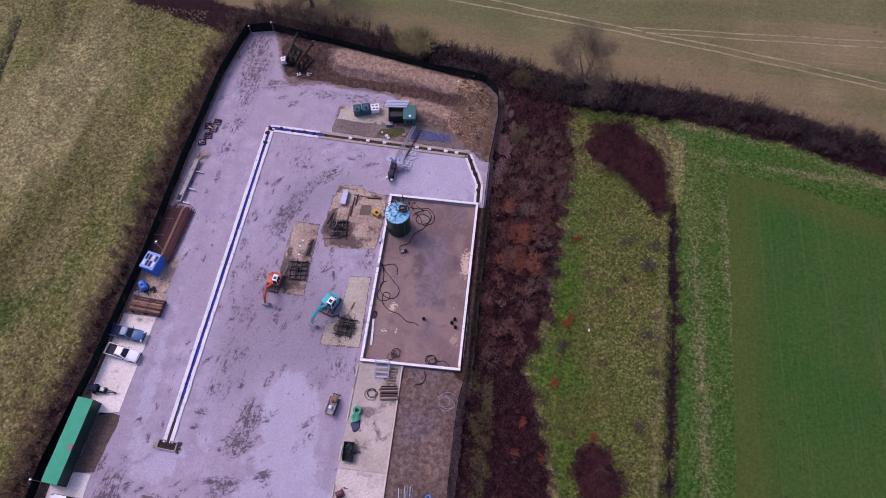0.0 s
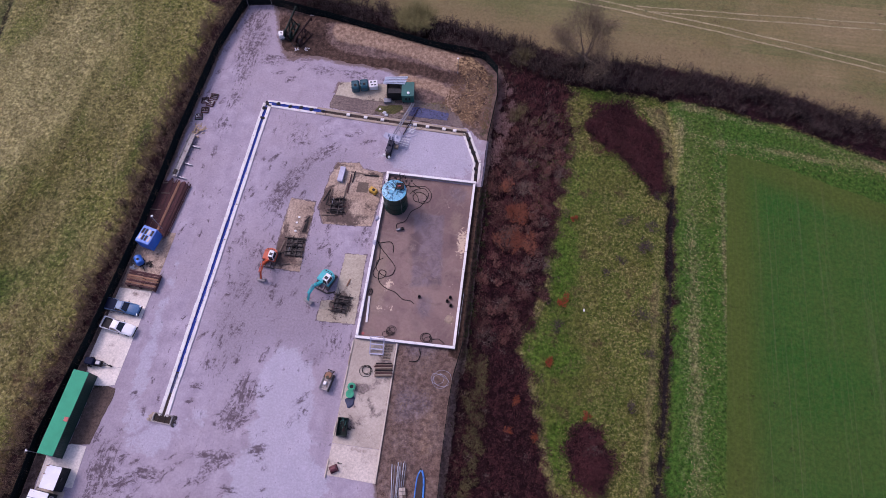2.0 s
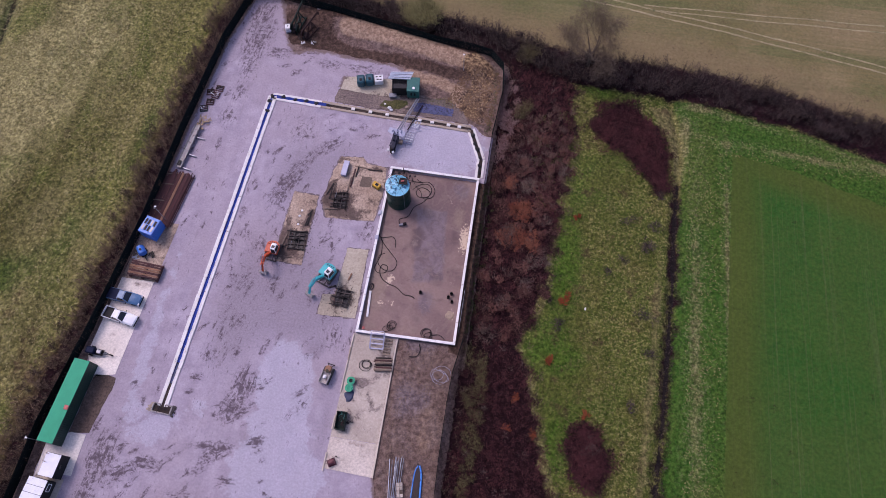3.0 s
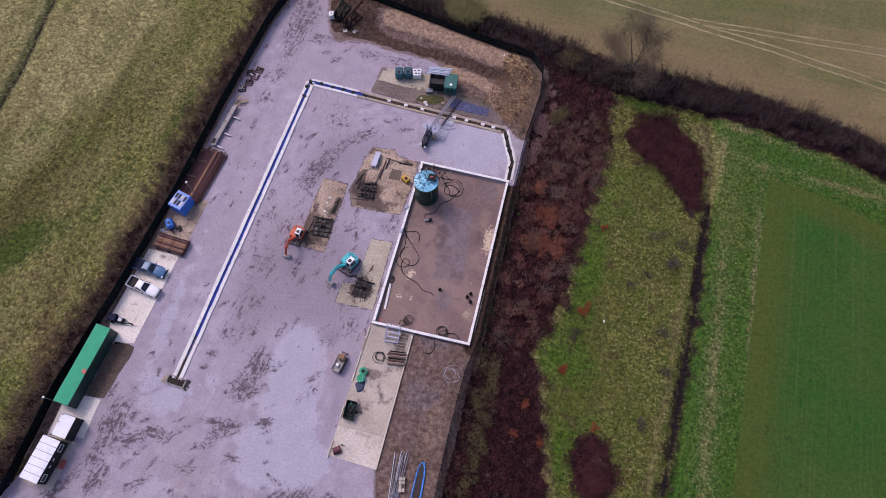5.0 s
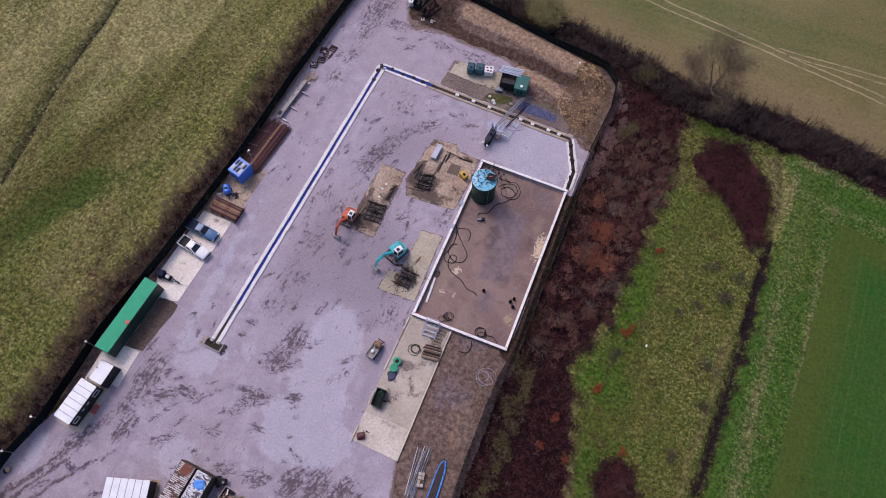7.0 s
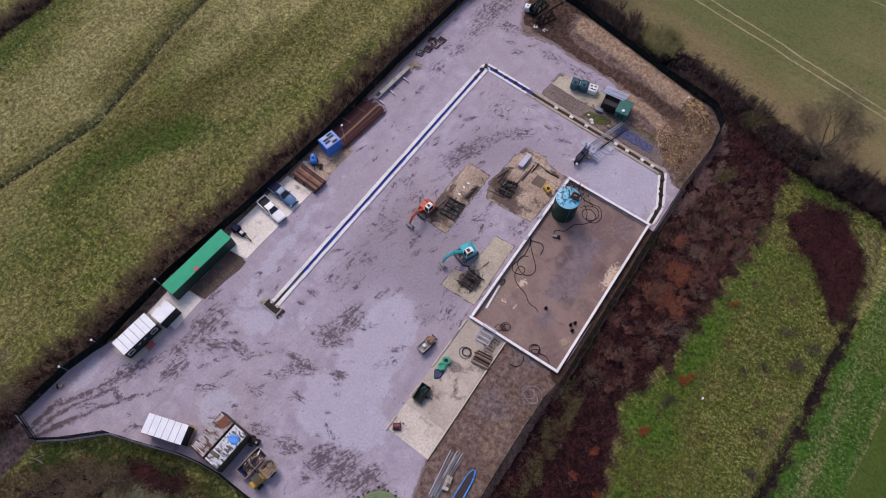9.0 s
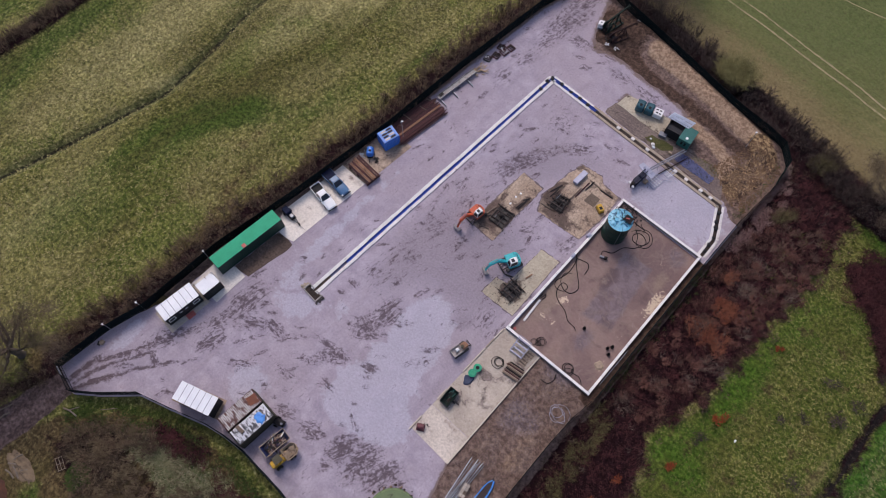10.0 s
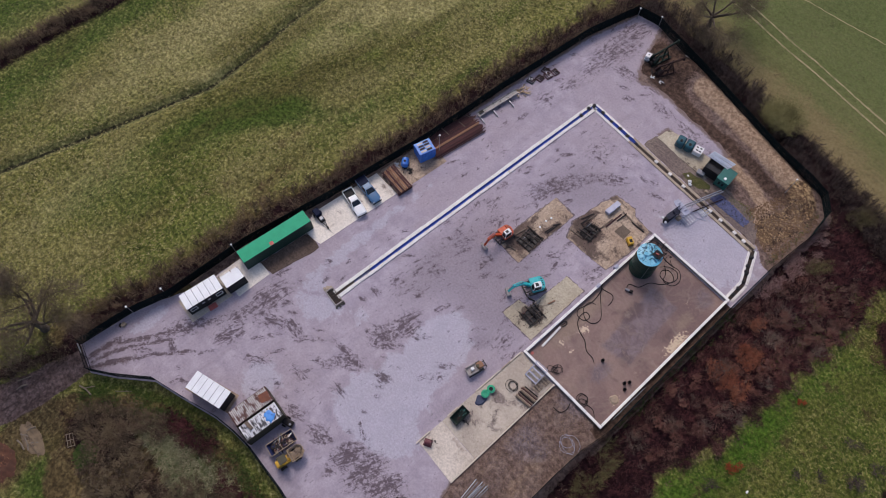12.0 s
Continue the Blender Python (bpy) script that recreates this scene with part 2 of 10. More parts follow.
def make_gravel():
    m, t, b = blank("limestone_gravel")
    P = node(t, "NewGeometry").outputs["Position"]
    big, mid = grain(t, P, 0.06, 5, 0.6), grain(t, P, 0.42, 7, 0.68)
    fine, stone = grain(t, P, 3.2, 6, 0.72), grain(t, P, 22.0, 3, 0.7)
    blotch, grit = grain(t, P, 1.5, 9, 0.76, 0.5), grain(t, P, 0.9, 8, 0.74, 0.8)
    drive = grain(t, stretched(t, P, 0.9, 0.10, 1, 4.0), 1.0, 6, 0.65, 0.4)
    col = mix(t, ramp(t, mid, 0.3, 0.7), (0.330, 0.284, 0.345), (0.470, 0.412, 0.488))
    col = mix(t, calc(t, 'MULTIPLY', ramp(t, big, 0.38, 0.62), 0.7), col, mix(t, fine, (0.335, 0.278, 0.318), (0.425, 0.360, 0.408)))
    col = mix(t, calc(t, 'MULTIPLY', ramp(t, drive, 0.5, 0.72), 0.40), col, (0.310, 0.257, 0.286))
    # where wheels turn most the stone is darker; dried slurry is pale and bluish, with a ragged margin
    col = mix(t, calc(t, 'MULTIPLY', ramp(t, calc(t, 'ADD', attr(t, "worn"), calc(t, 'MULTIPLY', calc(t, 'SUBTRACT', mid, 0.5), 1.4)), 0.35, 0.8), 0.72), col, mix(t, fine, (0.235, 0.199, 0.236), (0.320, 0.273, 0.320)))
    slurry = calc(t, 'ADD', attr(t, "pale"), calc(t, 'MULTIPLY', calc(t, 'SUBTRACT', calc(t, 'ADD', calc(t, 'MULTIPLY', mid, 0.6), calc(t, 'MULTIPLY', grit, 0.4)), 0.5), 1.5))
    col = mix(t, calc(t, 'MULTIPLY', ramp(t, slurry, 0.43, 0.58), 0.58), col, mix(t, fine, (0.425, 0.412, 0.498), (0.520, 0.510, 0.600)))
    # mud dropped by wheels and tracks: torn streaks along the way that each machine went
    flow = node(t, "CombineXYZ", X=calc(t, 'MULTIPLY', attr(t, "along"), 0.55), Y=calc(t, 'MULTIPLY', attr(t, "across"), 2.3)).outputs[0]
    streak = grain(t, flow, 1.0, 7, 0.70, 0.6)
    dirt = attr(t, "mud")
    torn = calc(t, 'ADD', calc(t, 'MULTIPLY', streak, 0.46), calc(t, 'MULTIPLY', blotch, 0.54))
    where = calc(t, 'ADD', dirt, calc(t, 'MULTIPLY', calc(t, 'SUBTRACT', grit, 0.5), 0.9))
    body = calc(t, 'MULTIPLY', ramp(t, calc(t, 'ADD', torn, calc(t, 'MULTIPLY', dirt, 0.085)), 0.505, 0.605), ramp(t, where, 0.14, 0.44))
    haze = calc(t, 'MULTIPLY', ramp(t, where, 0.02, 0.70), ramp(t, torn, 0.34, 0.62))
    col = mix(t, calc(t, 'MULTIPLY', haze, 0.28), col, (0.215, 0.172, 0.196))
    flick = grain(t, stretched(t, P, 2.3, 0.85, 1, 12.0), 1.0, 5, 0.62, 0.4)
    crumbs = calc(t, 'MULTIPLY', ramp(t, flick, 0.600, 0.655), ramp(t, calc(t, 'ADD', mid, calc(t, 'MULTIPLY', attr(t, "speck"), 0.14)), 0.50, 0.60))
    mud = calc(t, 'MAXIMUM', body, calc(t, 'MULTIPLY', crumbs, 0.62))
    col = mix(t, calc(t, 'MULTIPLY', mud, 0.88), col, mix(t, fine, (0.048, 0.031, 0.041), (0.138, 0.100, 0.120)))
    worn_way = calc(t, 'MULTIPLY', calc(t, 'SUBTRACT', calc(t, 'ADD', calc(t, 'MULTIPLY', blotch, 0.5), calc(t, 'MULTIPLY', mid, 0.5)), 0.5), 3.2)
    rut = ramp(t, calc(t, 'ADD', attr(t, "rut"), worn_way), 0.40, 0.95)
    col = mix(t, calc(t, 'MULTIPLY', rut, 0.66), col, mix(t, fine, (0.085, 0.055, 0.060), (0.165, 0.118, 0.124)))
    # soil spilled over the margin
    spill = ramp(t, calc(t, 'ADD', attr(t, "spill"), calc(t, 'MULTIPLY', calc(t, 'SUBTRACT', calc(t, 'ADD', calc(t, 'MULTIPLY', mid, 0.5), calc(t, 'MULTIPLY', blotch, 0.5)), 0.5), 2.2)), 0.42, 0.80)
    col = mix(t, calc(t, 'MULTIPLY', spill, 0.85), col, mix(t, blotch, (0.085, 0.056, 0.048), (0.270, 0.192, 0.160)))
    col = mix(t, 0.30, col, mix(t, stone, (0.4, 0.4, 0.4), (1.6, 1.6, 1.6)), 'MULTIPLY')
    col = mix(t, 0.34, col, mix(t, ramp(t, fine, 0.25, 0.75), (0.62, 0.62, 0.62), (1.36, 1.36, 1.36)), 'MULTIPLY')
    t.links.new(col, b.inputs["Base Color"])
    t.links.new(calc(t, 'SUBTRACT', 0.95, calc(t, 'MULTIPLY', mud, 0.25)), b.inputs["Roughness"])
    b.inputs["Specular IOR Level"].default_value = 0.25
    t.links.new(node(t, "Bump", Strength=0.7, Distance=0.12, Height=calc(t, 'ADD', stone, calc(t, 'MULTIPLY', fine, 0.8))).outputs[0], b.inputs["Normal"])
    return m


def make_slab(name, main, second, stain, stain_at=0.56, wet=0.0, pale=None, grit=0.3, soft=0.12):
    """Old concrete with oil and mud stains."""
    m, t, b = blank(name)
    P = node(t, "NewGeometry").outputs["Position"]
    big, mid, fine, tiny = grain(t, P, 0.16, 5), grain(t, P, 0.6, 8, 0.72, 0.4), grain(t, P, 3.0, 6, 0.72), grain(t, P, 18.0, 3)
    col = mix(t, ramp(t, big, 0.36, 0.64), main, second)
    col = mix(t, grit, col, mix(t, ramp(t, fine, 0.25, 0.75), (0.35, 0.35, 0.35), (1.5, 1.5, 1.5)), 'MULTIPLY')
    if pale:
        col = mix(t, calc(t, 'MULTIPLY', ramp(t, calc(t, 'ADD', attr(t, "scum"), calc(t, 'MULTIPLY', calc(t, 'SUBTRACT', fine, 0.5), 1.8)), 0.5, 0.62), 0.85), col, pale)
    s = ramp(t, calc(t, 'ADD', mid, calc(t, 'MULTIPLY', attr(t, "oil"), 0.30)), stain_at, stain_at + soft)
    deep = ramp(t, calc(t, 'ADD', calc(t, 'MULTIPLY', fine, 0.6), calc(t, 'MULTIPLY', mid, 0.4)), 0.38, 0.62)
    col = mix(t, calc(t, 'MULTIPLY', s, 0.88), col, mix(t, deep, tuple(2.3 * c for c in stain), tuple(0.6 * c for c in stain)))
    col = mix(t, 0.2, col, mix(t, tiny, (0.55, 0.55, 0.55), (1.4, 1.4, 1.4)), 'MULTIPLY')
    t.links.new(col, b.inputs["Base Color"])
    damp = ramp(t, big, 0.40, 0.58)
    t.links.new(calc(t, 'SUBTRACT', 0.85, calc(t, 'MULTIPLY', damp, wet)), b.inputs["Roughness"])
    b.inputs["Specular IOR Level"].default_value = 0.35
    t.links.new(node(t, "Bump", Strength=0.3, Distance=0.03, Height=fine).outputs[0], b.inputs["Normal"])
    return m


def make_twig(name, a, b_, c):
    """Bare winter twigs; each plant has its own shade."""
    m, t, b = blank(name)
    isl = node(t, "NewGeometry").outputs["Random Per Island"]
    col = mix(t, attr(t, "tone"), a, b_)
    col = mix(t, ramp(t, isl, 0.55, 1.0), col, c)
    t.links.new(col, b.inputs["Base Color"])
    b.inputs["Roughness"].default_value = 0.85
    b.inputs["Specular IOR Level"].default_value = 0.15
    return m


M = {}
M["ground"] = make_ground()
M["gravel"] = make_gravel()
M["slab"] = make_slab("stained_concrete", (0.45, 0.345, 0.262), (0.32, 0.232, 0.172), (0.052, 0.034, 0.030), 0.505, grit=0.68, soft=0.17)
M["clean_slab"] = make_slab("pale_concrete", (0.49, 0.425, 0.36), (0.39, 0.33, 0.275), (0.125, 0.098, 0.090), 0.59, grit=0.25, soft=0.15)
M["kerb"] = surface("white_kerb_concrete", (0.74, 0.71, 0.70), (0.63, 0.60, 0.58), 0.8, 0.85, spots=(0.34, 0.28, 0.24), spot_scale=1.6, spot_at=0.60)
M["dirty_kerb"] = surface("muddy_kerb_concrete", (0.40, 0.33, 0.26), (0.30, 0.235, 0.175), 0.8, 0.9, spots=(0.14, 0.10, 0.075), spot_scale=1.5, spot_at=0.58)
M["coping"] = surface("white_coping", (0.80, 0.78, 0.77), (0.73, 0.71, 0.70), 0.6, 0.8, spots=(0.45, 0.40, 0.36), spot_scale=1.2, spot_at=0.64)
M["liner"] = surface("blue_liner", (0.014, 0.040, 0.25), (0.009, 0.024, 0.15), 1.2, 0.6, spec=0.2, spots=(0.06, 0.07, 0.16), spot_scale=1.0, spot_at=0.6)
M["channel"] = surface("dark_channel_mud", (0.052, 0.036, 0.030), (0.026, 0.019, 0.017), 1.5, 0.7, spec=0.2)
M["black"] = surface("black_plastic", (0.010, 0.010, 0.012), (0.018, 0.018, 0.021), 2.0, 0.6, spec=0.25)
M["fence"] = surface("dark_green_mesh", (0.004, 0.010, 0.011), (0.003, 0.007, 0.009), 2.0, 0.8, spec=0.1)
M["twig_dark"] = make_twig("bare_hedge_twigs", (0.010, 0.006, 0.007), (0.043, 0.029, 0.027), (0.118, 0.087, 0.074))
M["twig_red"] = make_twig("bramble_canes", (0.014, 0.004, 0.006), (0.084, 0.024, 0.027), (0.138, 0.056, 0.052))
M["twig_rust"] = make_twig("rusty_bracken", (0.190, 0.058, 0.032), (0.255, 0.100, 0.058), (0.120, 0.050, 0.034))
M["twig_olive"] = make_twig("olive_willow_twigs", (0.055, 0.045, 0.019), (0.108, 0.088, 0.038), (0.175, 0.150, 0.074))
M["twig_pale"] = make_twig("grey_elder_twigs", (0.090, 0.062, 0.050), (0.140, 0.102, 0.082), (0.22, 0.172, 0.142))
M["bark"] = surface("grey_brown_bark", (0.075, 0.055, 0.042), (0.115, 0.09, 0.07), 2.0, 0.9, fine=12.0, bump=0.04)
M["bund_side"] = surface("grey_bund_concrete", (0.36, 0.33, 0.31), (0.28, 0.25, 0.235), 0.7, 0.85, spots=(0.16, 0.13, 0.115), spot_scale=1.5, spot_at=0.58)
M["verge"] = make_slab("dark_verge_soil", (0.085, 0.058, 0.046), (0.120, 0.085, 0.068), (0.045, 0.030, 0.022), 0.56, grit=0.8)
M["grey_verge"] = make_slab("grey_brown_verge_soil", (0.150, 0.113, 0.104), (0.195, 0.150, 0.130), (0.060, 0.042, 0.036), 0.54, grit=0.8)
M["turf"] = make_slab("dull_green_turf", (0.050, 0.060, 0.016), (0.085, 0.080, 0.026), (0.055, 0.038, 0.022), 0.56, grit=0.8)
M["bare_track"] = make_slab("bare_field_track", (0.350, 0.295, 0.165), (0.275, 0.235, 0.125), (0.15, 0.145, 0.060), 0.50, grit=0.6)
M["liner_dark"] = surface("dark_wet_liner", (0.030, 0.040, 0.120), (0.026, 0.028, 0.050), 1.2, 0.4)
M["old_wood"] = surface("weathered_timber", (0.17, 0.125, 0.095), (0.115, 0.085, 0.068), 2.0, 0.9, vary=0.25, spots=(0.06, 0.045, 0.04), spot_scale=3.0)
M["pale_sheet"] = surface("pale_painted_sheet", (0.62, 0.63, 0.66), (0.55, 0.56, 0.58), 1.0, 0.5)


def make_glass(name, tint):
    m, t, b = blank(name)
    b.inputs["Base Color"].default_value = (*tint, 1)
    b.inputs["Roughness"].default_value = 0.06
    b.inputs["Specular IOR Level"].default_value = 0.8
    return m


M["glass"] = make_glass("dark_window_glass", (0.012, 0.014, 0.020))
M["white_paint"] = surface("white_paint", (0.78, 0.78, 0.79), (0.70, 0.70, 0.71), 1.0, 0.35, spots=(0.42, 0.38, 0.34), spot_scale=2.0, spot_at=0.68, bump=0.003)
M["roof_white"] = surface("pale_steel_roof", (0.80, 0.82, 0.87), (0.70, 0.72, 0.78), 0.7, 0.4, spots=(0.40, 0.40, 0.44), spot_scale=1.3, spot_at=0.62, bump=0.004)
M["cabin_dark"] = surface("charcoal_cabin_cladding", (0.012, 0.014, 0.016), (0.020, 0.022, 0.024), 1.5, 0.55, spec=0.25)
M["green_roof"] = surface("bright_green_steel", (0.022, 0.34, 0.185), (0.018, 0.28, 0.15), 0.5, 0.6, spec=0.2, spots=(0.03, 0.20, 0.12), spot_scale=1.6, spot_at=0.68, bump=0.004)
M["green_side"] = surface("dark_green_steel", (0.014, 0.045, 0.034), (0.010, 0.032, 0.026), 0.8, 0.5)
M["tank_green"] = surface("glossy_bottle_green_steel", (0.003, 0.034, 0.025), (0.002, 0.022, 0.017), 0.6, 0.42, spec=0.3, spots=(0.03, 0.03, 0.025), spot_scale=1.5, spot_at=0.66)
M["tank_roof"] = surface("sky_blue_tank_roof", (0.10, 0.42, 0.60), (0.32, 0.62, 0.74), 1.3, 0.4, spots=(0.015, 0.10, 0.20), spot_scale=1.7, spot_at=0.50)
M["navy_machine"] = surface("oily_navy_machine", (0.018, 0.020, 0.042), (0.030, 0.030, 0.052), 2.5, 0.5, spots=(0.17, 0.17, 0.22), spot_scale=4.0, spot_at=0.60, spec=0.3)
M["teal_box"] = surface("teal_green_steel", (0.010, 0.115, 0.100), (0.008, 0.080, 0.072), 0.8, 0.45, spots=(0.05, 0.15, 0.14), spot_scale=2.2)
M["teal_tank"] = surface("teal_plastic_tank", (0.006, 0.075, 0.105), (0.005, 0.055, 0.080), 1.0, 0.4)
M["orange"] = surface("orange_machine_paint", (0.54, 0.080, 0.022), (0.43, 0.060, 0.018), 1.4, 0.4, spots=(0.20, 0.08, 0.04), spot_scale=4.0)
M["turquoise"] = surface("turquoise_machine_paint", (0.016, 0.43, 0.48), (0.014, 0.35, 0.40), 1.4, 0.4, spots=(0.06, 0.14, 0.15), spot_scale=4.0)
M["yellow"] = surface("yellow_machine_paint", (0.55, 0.32, 0.02), (0.43, 0.24, 0.02), 1.5, 0.45, spots=(0.16, 0.10, 0.05), spot_scale=4.0)
M["blue_paint"] = surface("bright_blue_steel", (0.040, 0.185, 0.62), (0.032, 0.140, 0.50), 0.8, 0.4, spots=(0.05, 0.09, 0.2), spot_scale=2.5)
M["car_blue"] = surface("metallic_blue_car_paint", (0.060, 0.150, 0.29), (0.050, 0.125, 0.25), 1.0, 0.3, metal=0.0, bump=0.0)
M["car_navy"] = surface("navy_cover", (0.005, 0.009, 0.030), (0.008, 0.014, 0.042), 1.0, 0.7, spec=0.15)
M["car_white"] = surface("white_car_paint", (0.90, 0.90, 0.91), (0.88, 0.88, 0.89), 1.0, 0.45, bump=0.0)
M["rubber"] = surface("black_rubber", (0.012, 0.011, 0.012), (0.020, 0.018, 0.018), 3.0, 0.8, spec=0.2)
M["track_rubber"] = surface("muddy_tracks", (0.055, 0.046, 0.044), (0.10, 0.083, 0.078), 3.0, 0.9)
M["steel"] = surface("grey_steel", (0.24, 0.25, 0.29), (0.18, 0.185, 0.21), 2.0, 0.4, metal=0.5, spots=(0.12, 0.09, 0.08), spot_scale=3.0)
M["galv"] = surface("lilac_galvanised_steel", (0.40, 0.41, 0.52), (0.32, 0.33, 0.43), 1.5, 0.45, metal=0.2, spots=(0.24, 0.23, 0.28), spot_scale=3.0)
M["bright_pipe"] = surface("bright_steel_pipe", (0.62, 0.66, 0.76), (0.48, 0.52, 0.63), 1.0, 0.3, metal=0.4)
M["rust"] = surface("rusty_pipe_steel", (0.086, 0.028, 0.027), (0.046, 0.017, 0.020), 1.2, 0.8, vary=0.35, spots=(0.14, 0.055, 0.042), spot_scale=1.8, spot_at=0.62)
M["rust_light"] = surface("orange_rust_steel", (0.33, 0.175, 0.100), (0.20, 0.098, 0.058), 1.0, 0.8, vary=0.3, spots=(0.30, 0.17, 0.10), spot_scale=1.4)
M["oily"] = surface("oil_black_steel", (0.011, 0.009, 0.010), (0.026, 0.020, 0.021), 2.5, 0.55, spots=(0.085, 0.070, 0.070), spot_scale=5.0, spot_at=0.66, spec=0.2)
M["dark_green"] = surface("old_dark_green_machine", (0.006, 0.024, 0.019), (0.012, 0.017, 0.014), 1.5, 0.6, spec=0.25, spots=(0.06, 0.04, 0.03), spot_scale=3.0)
M["brown_machine"] = surface("old_brown_machine", (0.046, 0.024, 0.022), (0.028, 0.017, 0.018), 1.5, 0.8, spec=0.2)
M["grey_timber"] = surface("oily_grey_timber", (0.095, 0.072, 0.064), (0.060, 0.045, 0.042), 2.0, 0.85, vary=0.3, spots=(0.16, 0.13, 0.115), spot_scale=3.0)
M["wood"] = surface("raw_timber", (0.42, 0.31, 0.19), (0.33, 0.235, 0.14), 2.0, 0.85, vary=0.25)
M["tan"] = surface("tan_dirty_paint", (0.33, 0.25, 0.18), (0.25, 0.185, 0.135), 2.0, 0.7, spots=(0.12, 0.085, 0.065), spot_scale=3.0)
M["red"] = surface("faded_red_plastic", (0.44, 0.105, 0.095), (0.34, 0.085, 0.075), 2.0, 0.6)
M["rust_roof"] = surface("flaking_white_roof", (0.54, 0.52, 0.52), (0.44, 0.40, 0.39), 0.8, 0.7, spots=(0.095, 0.042, 0.036), spot_scale=0.9, spot_at=0.48)
M["flaky_roof"] = surface("peeling_white_roof", (0.62, 0.63, 0.67), (0.50, 0.50, 0.54), 0.8, 0.6, spots=(0.050, 0.046, 0.055), spot_scale=1.3, spot_at=0.475)
M["olive_side"] = surface("olive_container_side", (0.060, 0.052, 0.030), (0.042, 0.036, 0.024), 1.0, 0.7)
M["blue_sheet"] = surface("blue_plastic_sheet", (0.030, 0.20, 0.62), (0.10, 0.33, 0.75), 1.2, 0.4, spots=(0.02, 0.08, 0.28), spot_scale=1.5, spot_at=0.55)
M["blue_chips"] = surface("slate_blue_chippings", (0.070, 0.080, 0.175), (0.115, 0.13, 0.26), 3.0, 0.8, spots=(0.03, 0.03, 0.05), spot_scale=4.0, spot_at=0.5)
M["green_plastic"] = surface("bright_green_plastic", (0.02, 0.38, 0.21), (0.015, 0.28, 0.16), 1.5, 0.5)
M["navy_tarp"] = surface("navy_tarpaulin", (0.015, 0.025, 0.065), (0.03, 0.045, 0.10), 2.0, 0.5)
M["brick"] = surface("pale_block_stack", (0.48, 0.42, 0.36), (0.38, 0.32, 0.27), 2.0, 0.9, vary=0.2)
M["pit"] = surface("black_oil", (0.010, 0.009, 0.010), (0.016, 0.014, 0.014), 1.0, 0.25, bump=0.0)
M["pit_brown"] = surface("dark_wet_soil", (0.032, 0.018, 0.014), (0.02, 0.012, 0.010), 1.0, 0.4)
M["rubble"] = surface("mixed_rubble", (0.20, 0.135, 0.09), (0.12, 0.080, 0.058), 0.4, 0.9, spots=(0.36, 0.27, 0.19), spot_scale=0.9, spot_at=0.58)
M["rack_grey"] = surface("dirty_pale_steel", (0.36, 0.33, 0.32), (0.27, 0.24, 0.23), 1.0, 0.7, spots=(0.12, 0.095, 0.085), spot_scale=2.0, spot_at=0.56)
M["winch_red"] = surface("dark_red_paint", (0.12, 0.022, 0.034), (0.08, 0.018, 0.026), 2.0, 0.5)
M["cover_green"] = surface("faded_green_cover", (0.115, 0.165, 0.075), (0.085, 0.125, 0.06), 0.8, 0.7, spots=(0.06, 0.075, 0.04), spot_scale=1.2, spot_at=0.58)
M["grass_straw"] = make_twig("straw_grass_blades", (0.175, 0.148, 0.050), (0.28, 0.240, 0.105), (0.42, 0.365, 0.20))
M["grass_green"] = make_twig("green_grass_blades", (0.060, 0.085, 0.014), (0.115, 0.125, 0.030), (0.25, 0.22, 0.09))
M["twig_tree"] = make_twig("oak_twigs", (0.075, 0.053, 0.036), (0.135, 0.100, 0.070), (0.20, 0.155, 0.115))
M["bright_slab"] = make_slab("new_pale_concrete", (0.80, 0.735, 0.665), (0.68, 0.615, 0.545), (0.27, 0.21, 0.18), 0.58, grit=0.30, soft=0.2)
M["end_slab"] = make_slab("pale_stained_concrete", (0.60, 0.53, 0.465), (0.49, 0.425, 0.365), (0.20, 0.155, 0.135), 0.55, grit=0.4, soft=0.2)
M["tan_kerb"] = surface("beige_kerb_concrete", (0.56, 0.49, 0.41), (0.46, 0.39, 0.32), 0.8, 0.85, spots=(0.24, 0.18, 0.14), spot_scale=1.6, spot_at=0.60)
M["twig_bush"] = make_twig("grey_brown_thorn_twigs", (0.034, 0.026, 0.024), (0.085, 0.062, 0.052), (0.14, 0.108, 0.088))
M["twig_khaki"] = make_twig("khaki_thorn_twigs", (0.085, 0.062, 0.036), (0.150, 0.110, 0.066), (0.22, 0.175, 0.115))
M["twig_mauve"] = make_twig("mauve_brown_thorn_twigs", (0.060, 0.032, 0.026), (0.135, 0.080, 0.062), (0.20, 0.135, 0.105))
M["twig_pink"] = make_twig("pink_brown_dead_stalks", (0.155, 0.085, 0.080), (0.235, 0.142, 0.132), (0.34, 0.235, 0.215))
M["twig_willow"] = make_twig("yellow_olive_willow_twigs", (0.090, 0.082, 0.030), (0.155, 0.140, 0.056), (0.26, 0.235, 0.11))
M["twig_brown"] = make_twig("umber_thorn_twigs", (0.026, 0.017, 0.012), (0.125, 0.083, 0.054), (0.20, 0.148, 0.100))
M["grass_pale"] = make_twig("bleached_long_grass", (0.095, 0.125, 0.045), (0.25, 0.24, 0.13), (0.46, 0.41, 0.28))
M["grass_lush"] = make_twig("lush_grass_blades", (0.022, 0.052, 0.010), (0.048, 0.085, 0.018), (0.10, 0.12, 0.035))
M["log"] = surface("weathered_grey_log", (0.21, 0.17, 0.13), (0.14, 0.11, 0.085), 2.0, 0.9)
